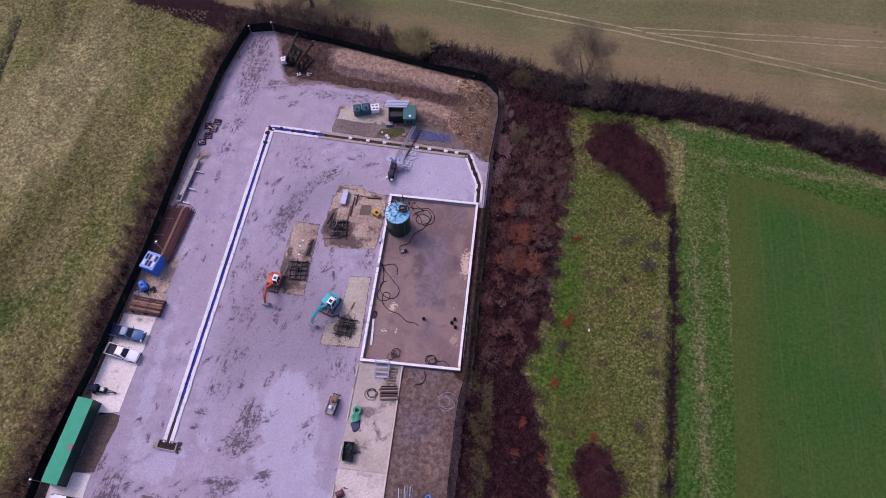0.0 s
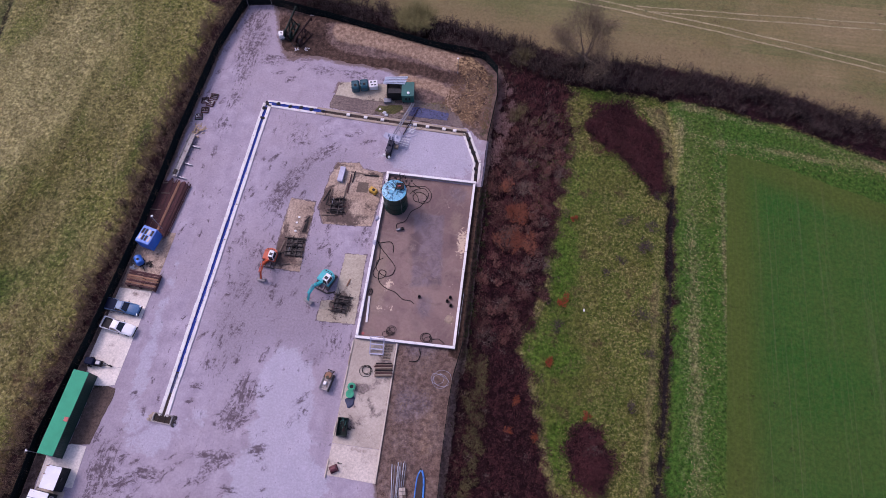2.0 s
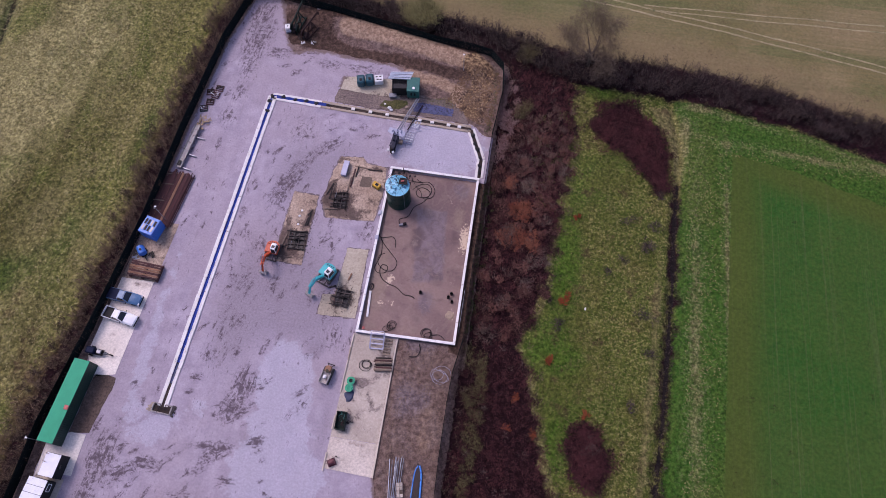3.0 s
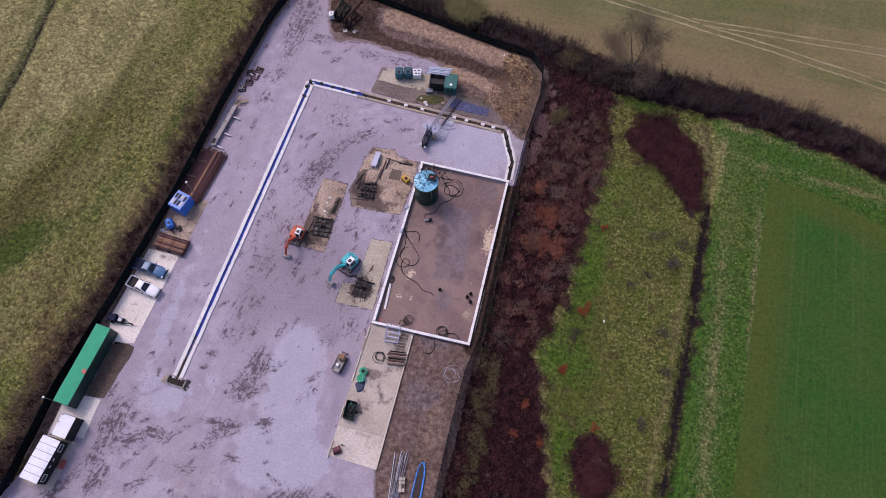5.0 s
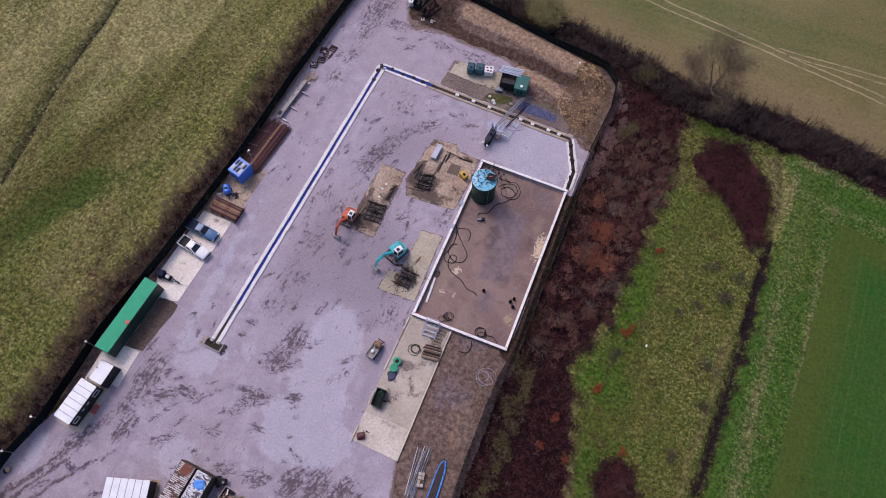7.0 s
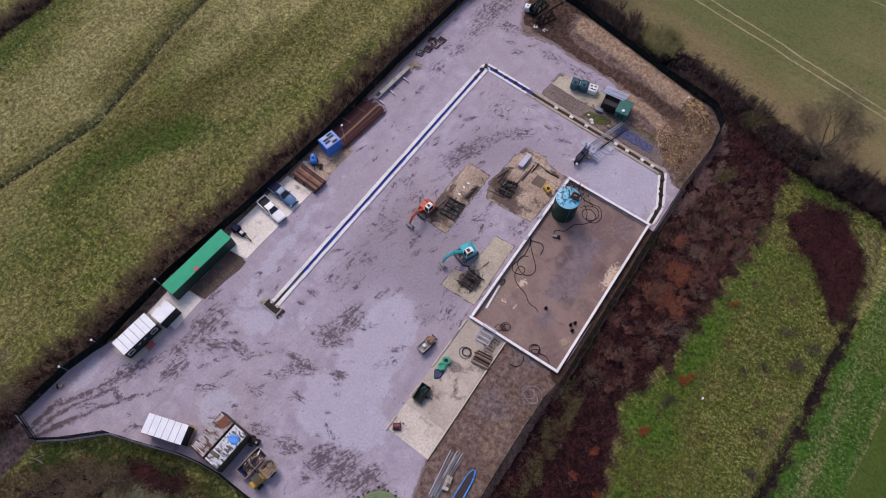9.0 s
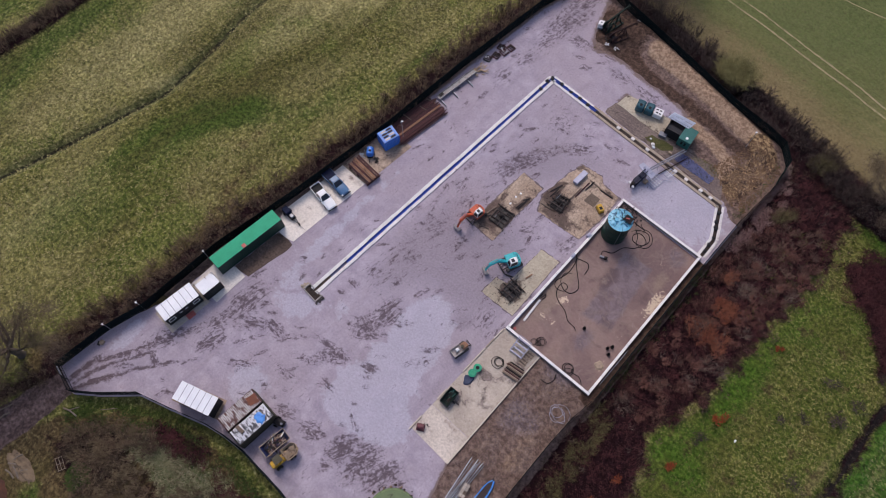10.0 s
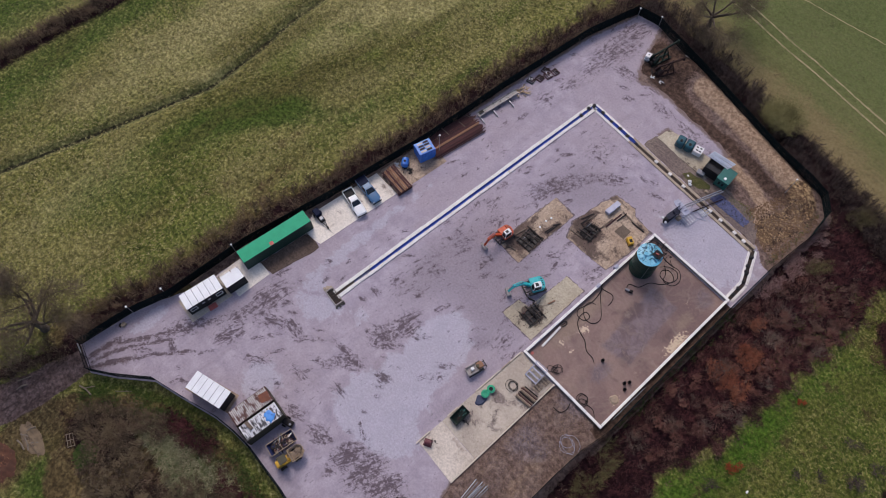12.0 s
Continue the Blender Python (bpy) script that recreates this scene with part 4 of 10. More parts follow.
GROUND_MASKS = {
    "brown": lambda X, Y: 0.75 * step_mask(5.0 - to_line(X, Y, FENCE_W), 4.0) + 1.3 * step_mask(inside(X, Y, [(-38.2, -53.0), (-33.2, -46.6), (-27.8, -43.4), (-19, -40.6), (-4, -40.5), (0, -70), (-30, -62)]), 3.0) + 0.22 * np.exp(-((to_line(X, Y, STREAM) - 3.6) / 1.8) ** 2) * (east_of(X, Y, STREAM) > 0) + 0.55 * blob(X, Y, -48.5, -12, 2.5, 9) + 0.5 * blob(X, Y, -53.5, -4, 1.6, 7, -10) + 0.5 * blob(X, Y, -53.7, -19, 1.8, 8, -10) + 0.35 * blob(X, Y, -52, -52, 5, 8) + 1.2 * blob(X, Y, -38.6, -58.6, 4.2, 5.0) + 0.8 * blob(X, Y, -36.5, -66, 4, 4),
    "lush": lambda X, Y: np.clip(0.7 * blob(X, Y, -43.4, 28, 1.6, 10, -5) + 1.0 * blob(X, Y, -59, -1, 3.6, 8, -40) + 0.5 * blob(X, Y, -64, -10, 4, 8, -30) + 0.55 * blob(X, Y, -49, 12, 3, 12, -10) + 0.4 * blob(X, Y, -50, -26, 3, 10) + 0.8 * blob(X, Y, -96, -12, 4, 40) + 0.8 * blob(X, Y, -112, -20, 8, 60) + 0.5 * blob(X, Y, -65, -18, 5, 9, -10) + 0.55 * blob(X, Y, -66, -34, 6, 9) + 0.45 * blob(X, Y, -90, -32, 5, 12) + 0.4 * blob(X, Y, -59, -28, 3, 9)
                                 + 0.9 * blob(X, Y, -37, -50, 2.4, 1.8, 40) + 0.9 * blob(X, Y, -30, -43.6, 8, 1.0, 30) + 0.7 * blob(X, Y, -14, -40, 8, 1.4) + 1.1 * blob(X, Y, -31, -62, 4.5, 4) + 0.75 * blob(X, Y, -19, -46.6, 5, 2.6), 0, 1),
    "dun": lambda X, Y: np.clip(0.95 * blob(X, Y, -63, 2, 7.5, 24, -20) + 0.25 * blob(X, Y, -53, 33, 5, 14, -14) + 0.5 * blob(X, Y, -57, -26, 4, 10, -20) + 0.5 * blob(X, Y, -50, -6, 2.5, 10, -8) + 0.3 * blob(X, Y, -47, 46, 3, 10), 0, 1),
    "bleach": lambda X, Y: np.clip(0.75 * blob(X, Y, -84, -2, 8, 30) + 0.6 * blob(X, Y, -68, -36, 5, 12) + 0.5 * blob(X, Y, -54, 15, 3, 9, -20) + 0.45 * blob(X, Y, -67, 14, 4, 14, -10) + 0.6 * blob(X, Y, -73, -5, 2.0, 5, -30) + 0.8 * blob(X, Y, -67, 34, 9, 18) + 0.8 * blob(X, Y, -88, 45, 12, 26) + 0.7 * blob(X, Y, -60, 50, 9, 16), 0, 1),
    "fresh": lambda X, Y: np.clip(0.8 * blob(X, Y, 30.5, 13.0, 2.4, 10) + 0.6 * blob(X, Y, 30.5, -6, 3, 6) + 0.8 * blob(X, Y, 27.4, 1.5, 3, 5) + 0.7 * blob(X, Y, 31.0, 18, 2.2, 9) + 0.9 * blob(X, Y, 34, 50, 5, 3) + 0.6 * blob(X, Y, 34, 31, 4, 5) + 0.6 * blob(X, Y, 31, -14, 2.5, 8) + 0.55 * blob(X, Y, 33, -1, 4, 9) + 0.5 * blob(X, Y, 38, 35, 3, 4) + 0.5 * blob(X, Y, 40, -4, 3, 3), 0, 1),
    "loam": lambda X, Y: np.clip(step_mask(inside(X, Y, [(14.0, -1), (16.6, -1), (16.6, 30), (14.0, 30)]), 1.0) + step_mask(1.15 - to_line(X, Y, [(-22, 54.4), (-14, 52.6), (-10.5, 51.8), (-4.5, 51.5), (1.3, 51.0), (7.3, 49.8), (10.2, 50.0)]), 2.2) + step_mask(0.55 - to_line(X, Y, [(-20, 61.0), (-8.1, 58.6), (-0.7, 57.0), (8.1, 55.6), (11.6, 54.8)]), 2.0) + 1.5 * blob(X, Y, -21, 56.5, 5.0, 4.2) + 0.1 * blob(X, Y, 9.2, -8, 1.6, 5) + 0.3 * blob(X, Y, 10, -22, 3, 6), 0, 1),
    "brook": lambda X, Y: np.clip(1.25 - to_line(X, Y, STREAM) / 1.5, 0, 1.25),
    "turning": lambda X, Y: np.clip(1.0 - north_side(X, Y) / 9.0, 0, 1),
    "north": lambda X, Y: step_mask(north_side(X, Y) + 5.0, 2.0),
    "green_n": lambda X, Y: np.clip(1.3 * blob(X, Y, -2, 92, 38, 28, -8), 0, 1),
    "rough": lambda X, Y: step_mask(np.minimum.reduce([east_of(X, Y, SCRUB_E), -east_of(X, Y, DITCH) - 0.4, -north_side(X, Y) - 8]), 4.0),
    "strip": lambda X, Y: step_mask(np.minimum.reduce([east_of(X, Y, DITCH) - 0.4, -north_side(X, Y) - 8.5]), 2.0),
    "straw": lambda X, Y: np.clip(0.8 * np.exp(-((east_of(X, Y, DITCH) + 2.3) / 1.1) ** 2) * np.clip((34 - Y) / 20, 0, 1) + 0.85 * step_mask(inside(X, Y, [(42.3, 48.4), (46.3, 48.6), (49.8, 46.8), (49.6, 40.0), (48.6, 32.0), (47.0, 32.0), (46.8, 38.0), (45.0, 43.0)]), 1.2) + 0.8 * np.exp(-((north_side(X, Y) + 9.6) / 1.0) ** 2) * (X > 47) + 0.9 * blob(X, Y, 51.0, 0, 2.0, 60) + blob(X, Y, 56.0, 20, 0.9, 40) + blob(X, Y, 70, 41.5, 16, 1.2, -5), 0, 1),
    "crop": lambda X, Y: step_mask(np.minimum(X - np.interp(Y, [-80, 40], [52.6, 57.0]), -north_side(X, Y) - 17.0), 1.0),
    "headland": lambda X, Y: np.clip(1 - np.minimum(X - np.interp(Y, [-80, 40], [52.6, 57.0]), -north_side(X, Y) - 17.0) / 9.0, 0, 1),
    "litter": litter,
    "soil": lambda X, Y: step_mask(np.maximum.reduce([inside(X, Y, SOIL_WIDE) + 0.5, inside(X, Y, SOIL_S) + 0.5, np.where((Y > -31) & (Y < 60) & (inside(X, Y, SITE) > -0.2), 1.4 - to_line(X, Y, FENCE_W), -9), inside(X, Y, [(14.0, -3), (16.4, -3), (16.4, 38), (14.0, 38)]) + 0.4]), 1.2),
    "tan": lambda X, Y: np.clip(step_mask(1.8 - to_line(X, Y, [(-13, 57.2), (-5.6, 56.2), (2.2, 54.6), (8.3, 52.9)]), 1.6) + step_mask(1.1 - to_line(X, Y, [(-0.5, 48.6), (5.2, 47.8), (8.9, 46.4), (9.2, 42.5)]), 1.6) + 0.5 * blob(X, Y, 12.5, -12, 2.0, 8) + 0.4 * blob(X, Y, 8, -16, 1.2, 3), 0, 1),
    "gold": lambda X, Y: np.clip(step_mask(2.0 - to_line(X, Y, [(10.8, 52.6), (13.0, 50.6), (13.0, 47.0), (11.6, 43.5)]), 1.4) + 0.5 * blob(X, Y, 12.6, 42.5, 2.6, 4.0), 0, 1),
    "ash": lambda X, Y: np.clip(0.75 * blob(X, Y, 8.6, -8.6, 1.8, 3.5) + 0.7 * blob(X, Y, 11.8, -8.0, 1.6, 2.4) + 0.6 * blob(X, Y, 9.4, 0, 2.6, 1.6) + 0.35 * blob(X, Y, 10.0, -16, 2.4, 5) + 0.3 * blob(X, Y, 11, 0, 4, 2), 0, 1),
    "track": lambda X, Y: step_mask(inside(X, Y, TRACK), 1.2),
    "water": lambda X, Y: np.clip(step_mask(0.35 - to_line(X, Y, WET_DITCH), 0.8) * 0.9, 0, 1),
}
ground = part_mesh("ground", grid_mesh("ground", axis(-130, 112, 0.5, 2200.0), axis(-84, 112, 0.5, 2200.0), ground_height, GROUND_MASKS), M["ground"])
tagged(ground, "winter grass fields, scrub floor and bare soil in one sheet", "ground", kind="structure")
for p in ground.data.polygons:
    p.use_smooth = True



def wheeling(pts, width):
    """One bare wheel mark across the field: a thin ribbon that follows the ground, worn uneven along its edges."""
    line = []
    for (x0, y0), (x1, y1) in zip(pts, pts[1:]):
        n = max(1, int(math.hypot(x1 - x0, y1 - y0) / 0.5))
        line += [(x0 + (x1 - x0) * k / n, y0 + (y1 - y0) * k / n) for k in range(n)]
    C = np.array(line)
    kern = np.ones(25) / 25
    C = np.stack([np.convolve(C[:, 0], kern, "valid"), np.convolve(C[:, 1], kern, "valid")], 1)
    D = np.gradient(C, axis=0)
    N = np.stack([-D[:, 1], D[:, 0]], 1) / np.linalg.norm(D, axis=1)[:, None]
    w = width * (0.42 + 0.10 * np.stack([wobble(C[:, 0], C[:, 1], 81, 6.0), wobble(C[:, 0], C[:, 1], 82, 6.0)], 1))
    A, B = C + N * w[:, :1], C - N * w[:, 1:]
    V = np.stack([A, B], 1).reshape(-1, 2)
    V = np.concatenate([V, ground_height(V[:, 0], V[:, 1])[:, None] + 0.05], 1)
    k = np.arange(len(C) - 1) * 2
    me = raw_mesh("wheel_mark", V, np.stack([k, k + 1, k + 3, k + 2], 1))
    return tagged(part_mesh("wheel_mark", me, M["bare_track"]), "pale bare wheel mark across the winter crop", "wheel mark", kind="structure")


wheeling([(-70, 83.0), (-13.6, 76.4), (10.0, 73.6), (36.1, 70.0), (48.0, 68.2), (65.9, 65.2), (86.5, 61.4), (110, 56.6)], 0.42)
wheeling([(-70, 85.2), (-12.6, 78.4), (12.0, 75.3), (36.0, 71.4), (49.7, 69.2), (65.0, 67.0), (86.7, 62.8), (110, 58.1)], 0.42)
wheeling([(35.0, 71.2), (48.0, 71.3), (60.0, 71.9), (88.3, 72.9), (110, 74.0)], 0.36)
wheeling([(38.0, 70.4), (50.6, 70.2), (65.3, 70.7), (88.0, 71.3), (110, 72.4)], 0.36)
wheeling([(-60, 83.6), (-13.1, 88.0), (2.6, 90.0), (60, 97.0)], 0.3)

# ---- gravel yard ----
YARD_CUT = [(-24.0, 54.2), (-22.0, 50.5), (-18.7, 51.5), (-15.0, 51.5), (-10.9, 50.8), (-7.2, 50.7), (-4.0, 50.6), (-1.4, 49.6), (-0.9, 48.0), (-1.0, 45.6), (-11.2, 46.0), (-11.9, 43.6), (-12.3, 40.75), (12.4, 39.6), (15.2, 37.6), (16.6, 37.5),
            (18, 46), (18, 56), (4, 60), (-16, 64), (-27.0, 64)]


def on_yard(X, Y):
    w = 0.26 * wobble(X, Y, 11, 3.4) + 0.07 * wobble(X, Y, 12, 1.4)
    return np.minimum.reduce([inside(X, Y, SITE) + 0.25, to_line(X, Y, FENCE_W) - np.interp(Y, [-36, -29, 12, 20, 60], [-0.4, 1.5, 1.2, 0.3, 0.2]) + 0.4 * w, -inside(X, Y, YARD_CUT) + w, -inside(X, Y, [(6.2, 3.0), (19.0, 3.0), (19.0, -30.0)] + SOIL_S[3:]) + 0.1 + 0.4 * w,
                              -inside(X, Y, [(0.2, 0.4), (20.0, 0.4), (20.0, 28.4), (0.2, 28.8)])])


RUTS = [[(-42.3, -48.0), (-41.9, -44.4), (-39.3, -40.2), (-37.0, -35.7), (-35.2, -31.9), (-33.3, -26.0)],
        [(-40.7, -48.5), (-38.9, -45.2), (-36.5, -40.9), (-33.6, -37.0), (-31.2, -34.4)],
        [(-41.4, -48.0), (-40.8, -45.1), (-39.3, -42.1), (-36.6, -38.0)]]


def ruts(X, Y):
    fade = np.interp(Y, [-48, -42, -34, -27], [1.0, 0.8, 0.45, 0.1])
    d = np.minimum.reduce([to_line(X, Y, l) for l in RUTS])
    return 0.85 * np.clip(1 - d / 1.7, 0, 1) * fade


# patches of mud: centre, half length, half width, the way it lies (degrees), strength
MUD_GATE = [(-32.1, -23.1, 3.1, 1.8, 89, 1.0), (-28.8, -24.5, 2.2, 1.0, 29, .9), (-26.1, -23.1, 1.7, 1.0, 0, .9), (-31.6, -30.8, 2.0, 1.3, 74, 1.0), (-33.0, -27.8, 2.1, .9, 82, .7),
            (-36.7, -34.9, 2.7, 1.1, 64, 1.0), (-34.4, -31.2, 1.3, .6, 63, .8), (-35.4, -38.2, 1.0, .5, -14, .8), (-25.7, -30.1, 2.3, .6, 35, .7), (-38.9, -42.4, 1.1, .6, -5, .4)]
MUD_MIDDLE = [(-16.3, -20.0, 2.0, 1.1, 38, 1.0), (-17.3, -19.2, 2.5, .5, 9, .9), (-19.7, -26.5, 2.6, .8, 8, .45), (-14.0, -23.7, 1.4, .6, -10, .6), (-15.9, -13.3, 2.0, 1.4, 81, 1.0),
              (-15.0, -10.5, 2.6, 1.5, 87, 1.0), (-15.1, -14.8, 2.1, .6, 39, .9), (-17.6, -14.9, .9, .5, -3, .8), (-11.2, -17.8, 1.2, .8, 15, .9), (-5.8, -11.7, 1.3, .7, 67, .6), (-3.4, -1.0, 1.9, 1.5, 90, .5)]
MUD_SOUTH = [(-15.7, -30.4, 1.7, 1.0, 25, .8), (-10.9, -29.7, 1.8, 1.2, 16, .9), (-7.5, -24.8, 1.8, .5, -25, .5), (-2.7, -28.1, 2.8, 1.9, 70, 1.0), (-5.9, -28.3, 2.2, 1.3, 63, 1.2), (0.6, -27.4, 2.4, 1.3, 67, 1.1),
             (3.2, -26.8, 1.6, .7, 59, .6), (-6.2, -31.4, 1.2, .8, 25, .6), (-22.8, -22.1, 2.6, .5, 41, .4), (-17.9, -21.7, 1.2, .6, 36, .6)]
MUD_PADS = [(-16.6, 23.9, 4.7, 1.4, 64, .85), (-14.4, 28.3, 2.5, 1.0, 69, .6), (-17.0, 21.1, 2.2, .8, 77, .7), (-13.3, 23.2, 1.0, .5, 73, .7), (-16.4, 34.0, 2.5, 2.4, 63, .4), (-11.5, 31.6, 3.0, 1.2, 40, .6),
            (-18.6, 12.3, 1.5, 1.0, 74, .6), (-19.1, 5.4, 2.5, 1.5, 70, .45), (-14.6, 6.1, 1.7, .8, 68, .6), (-18.3, -.7, 1.6, 1.0, 77, .5), (-21.2, -6.4, 1.4, 1.3, 92, .6), (-8.0, 14.6, 1.8, 1.0, 50, .5), (-2.0, 16.0, 1.0, 1.6, 80, .5)]
MUD_CORNER = [(-29.1, 52.2, 5.6, 2.5, 85, .7), (-29.7, 57.5, 3.3, 2.0, 83, .8), (-29.2, 46.3, 4.5, 1.6, 83, .5), (-24.3, 49.9, 2.8, 1.5, 10, .55), (-29.3, 40.6, 3.1, 1.1, 83, .5), (-20.0, 51.1, 3.4, 1.5, 1, .55),
              (-30.2, 35.1, 2.4, 1.7, 78, .45), (-30.1, 29.4, 1.3, .4, 88, .8), (-9.0, 48.4, 3.2, 1.0, -8, .55), (-2.6, 47.6, 1.6, .8, -12, .7), (-15.0, 48.5, 2.6, 1.2, -5, .5)]


def smudges():
    """All mud patches: the ones above, and many small ones left at random along the ways that machines take."""
    out = MUD_GATE + MUD_MIDDLE + MUD_SOUTH + MUD_PADS + MUD_CORNER
    rng = random.Random(19)
    for line, width in zip(RUTS, (.36, .26, .22)):
        for (x0, y0), (x1, y1) in zip(line, line[1:]):
            n = max(1, round(math.hypot(x1 - x0, y1 - y0) / 1.6))
            for k in range(n):
                u = (k + .5) / n
                out.append((x0 + (x1 - x0) * u + rng.gauss(0, .12), y0 + (y1 - y0) * u, 1.5, width * rng.uniform(.6, 1.3), math.degrees(math.atan2(y1 - y0, x1 - x0)), float(np.interp(y0, [-48, -40, -32, -27], [1.7, 1.3, .7, .3])) * rng.uniform(.6, 1.15)))
    for x0, x1, y0, y1, n, way in ((-36, -27, -20, 60, 50, 88), (-24, -16, -12, 38, 60, 78), (-24, -4, -34, -8, 44, 35), (-40, -22, -46, -20, 30, 55), (-16, -2, 30, 38, 14, 20), (-16, 0, -6, 20, 44, 70), (-30, -2, 44, 56, 24, 40)):
        for _ in range(n):
            out.append((rng.uniform(x0, x1), rng.uniform(y0, y1), rng.uniform(.5, 1.5), rng.uniform(.25, .6), way + rng.gauss(0, 16), rng.uniform(.3, .75)))
    return out


def mud_fields(X, Y):
    """Strength of the mud, and the distances along and across the patch that is strongest at each point."""
    best, along, across = np.zeros(X.shape), X + 0.0, Y + 0.0
    for k, (x, y, L, W, turn, strength) in enumerate(smudges()):
        c, s = math.cos(radians(turn)), math.sin(radians(turn))
        u, v = (X - x) * c + (Y - y) * s, -(X - x) * s + (Y - y) * c
        w = strength * np.exp(-(u / (1.15 * L)) ** 2 - (v / (1.15 * W)) ** 2)
        m = w > best
        best, along, across = np.where(m, w, best), np.where(m, u + 37.0 * k, along), np.where(m, v + 0.05 * u * u / L, across)
    return best, along, across


def speck(X, Y):
    return np.clip(0.9 * blob(X, Y, -19, 4, 5, 16) + 0.8 * blob(X, Y, -15, 32, 8, 6) + 0.9 * blob(X, Y, -29, 52, 5, 9) + 0.7 * blob(X, Y, -3, -2, 3, 5) + 0.5 * blob(X, Y, -8, 14, 4, 6) + 0.6 * blob(X, Y, -6, -28, 8, 4)
                   + 0.5 * blob(X, Y, -30, -28, 6, 5) + 0.5 * blob(X, Y, -30, 25, 3, 25), 0, 1)


def pale(X, Y):
    return np.clip(1.0 * blob(X, Y, -9.2, -7.5, 4.6, 5.5, 20) + 0.9 * blob(X, Y, -8.5, -17, 5.5, 6) + 0.8 * blob(X, Y, -10, -23.5, 5, 4) + 0.8 * blob(X, Y, -22.5, -31.5, 4, 4.5, 20) + 0.75 * blob(X, Y, -26, -18, 3.5, 4) + 0.7 * blob(X, Y, -3.5, -22, 5, 3.5)
                   + 0.75 * blob(X, Y, -41.4, -38.5, 1.8, 5) + 1.2 * blob(X, Y, 7, 34, 9, 5) + 0.55 * blob(X, Y, -30.5, -10, 2.0, 12) + 0.5 * blob(X, Y, -20.5, -14.5, 3, 2.5) + 0.4 * blob(X, Y, -31, 8, 1.6, 14), 0, 1)


def worn(X, Y):
    return np.clip(0.6 * blob(X, Y, -9, 2, 7, 6) + 0.5 * blob(X, Y, -6, 30, 6, 6) + 0.7 * blob(X, Y, -15, 26, 7, 8) + 0.7 * blob(X, Y, -10, 8, 9, 9) + 0.7 * blob(X, Y, -19, 0, 5, 14) + 0.6 * blob(X, Y, -28, 54, 5, 7) + 0.6 * blob(X, Y, -2.0, -14, 1.6, 10) + 0.5 * blob(X, Y, -5, -29, 9, 3)
                   + 0.6 * blob(X, Y, -5.6, -3.6, 1.5, 1.6), 0, 1)


def spill(X, Y):
    north = np.where(Y > 44, 1.0 + inside(X, Y, YARD_CUT) / 1.6, 0)
    south = np.where((Y < 0) & (X > 4), 0.9 + inside(X, Y, SOIL_S) / 0.9, 0)
    west = np.where(Y > -20, 0.9 - (to_line(X, Y, FENCE_W) - np.interp(Y, [12, 20], [1.2, 0.3])) / 0.9, 0)
    return np.clip(np.maximum.reduce([north, south, west]), 0, 1)


yard = part_mesh("gravel_yard", grid_mesh("gravel_yard", np.arange(-46, 18, 0.2), np.arange(-50, 64, 0.2), lambda X, Y: 0.018 * wobble(X, Y, 21, 5.0) + 0.0 * X,
                                          {"mud": lambda X, Y: mud_fields(X, Y)[0], "along": lambda X, Y: mud_fields(X, Y)[1], "across": lambda X, Y: mud_fields(X, Y)[2],
                                           "pale": pale, "rut": ruts, "worn": worn, "speck": speck, "spill": spill}, on_yard), M["gravel"])
tagged(yard, "lavender grey crushed stone hardstanding with dark mud tracks", "yard", kind="structure")



def sheet(name, outline, z, step, material, masks, label, category, thick=0.12):
    """A flat slab over an outline, finely divided, with its edge."""
    xs, ys = [p[0] for p in outline], [p[1] for p in outline]
    bm = bmesh.new()
    vs = [bm.verts.new((x, y, z)) for x, y in outline]
    f = bm.faces.new(vs)
    if f.normal.z < 0:
        f.normal_flip()
    for lo, hi, k in ((min(xs), max(xs), 0), (min(ys), max(ys), 1)):
        for v in np.arange(lo + step, hi, step):
            co, no = ((v, 0, 0), (1, 0, 0)) if k == 0 else ((0, v, 0), (0, 1, 0))
            bmesh.ops.bisect_plane(bm, geom=bm.verts[:] + bm.edges[:] + bm.faces[:], plane_co=co, plane_no=no)
    edge = [e for e in bm.edges if len(e.link_faces) == 1]
    low = bmesh.ops.extrude_edge_only(bm, edges=edge)["geom"]
    for v in low:
        if isinstance(v, bmesh.types.BMVert):
            v.co.z -= thick
    bmesh.ops.recalc_face_normals(bm, faces=bm.faces)
    me = bpy.data.meshes.new(name)
    bm.to_mesh(me)
    bm.free()
    co = np.zeros(len(me.vertices) * 3)
    me.vertices.foreach_get("co", co)
    co = co.reshape(-1, 3)
    for key, fn in masks.items():
        a = me.attributes.new(key, 'FLOAT', 'POINT')
        a.data.foreach_set("value", fn(co[:, 0], co[:, 1]).astype(np.float32))
    return tagged(part_mesh(name, me, material), label, category, kind="structure")

# ---- bunded tank area ----
BUND = [(-0.05, 0.25), (14.75, 0.45), (14.75, 28.9), (0.15, 28.95)]


def bund_oil(X, Y):
    return np.clip(0.8 * blob(X, Y, 6.5, 17.0, 1.8, 3.2) + 0.6 * blob(X, Y, 10.4, 10.4, 2.0, 2.6) + 0.7 * blob(X, Y, 3.2, 23.6, 1.4, 1.6) + 0.5 * blob(X, Y, 8.4, 3.4, 1.4, 2.2) + 0.6 * blob(X, Y, 12.4, 18.0, 1.6, 2.4) + 0.4 * blob(X, Y, 12.5, 26, 2, 2), 0, 1)


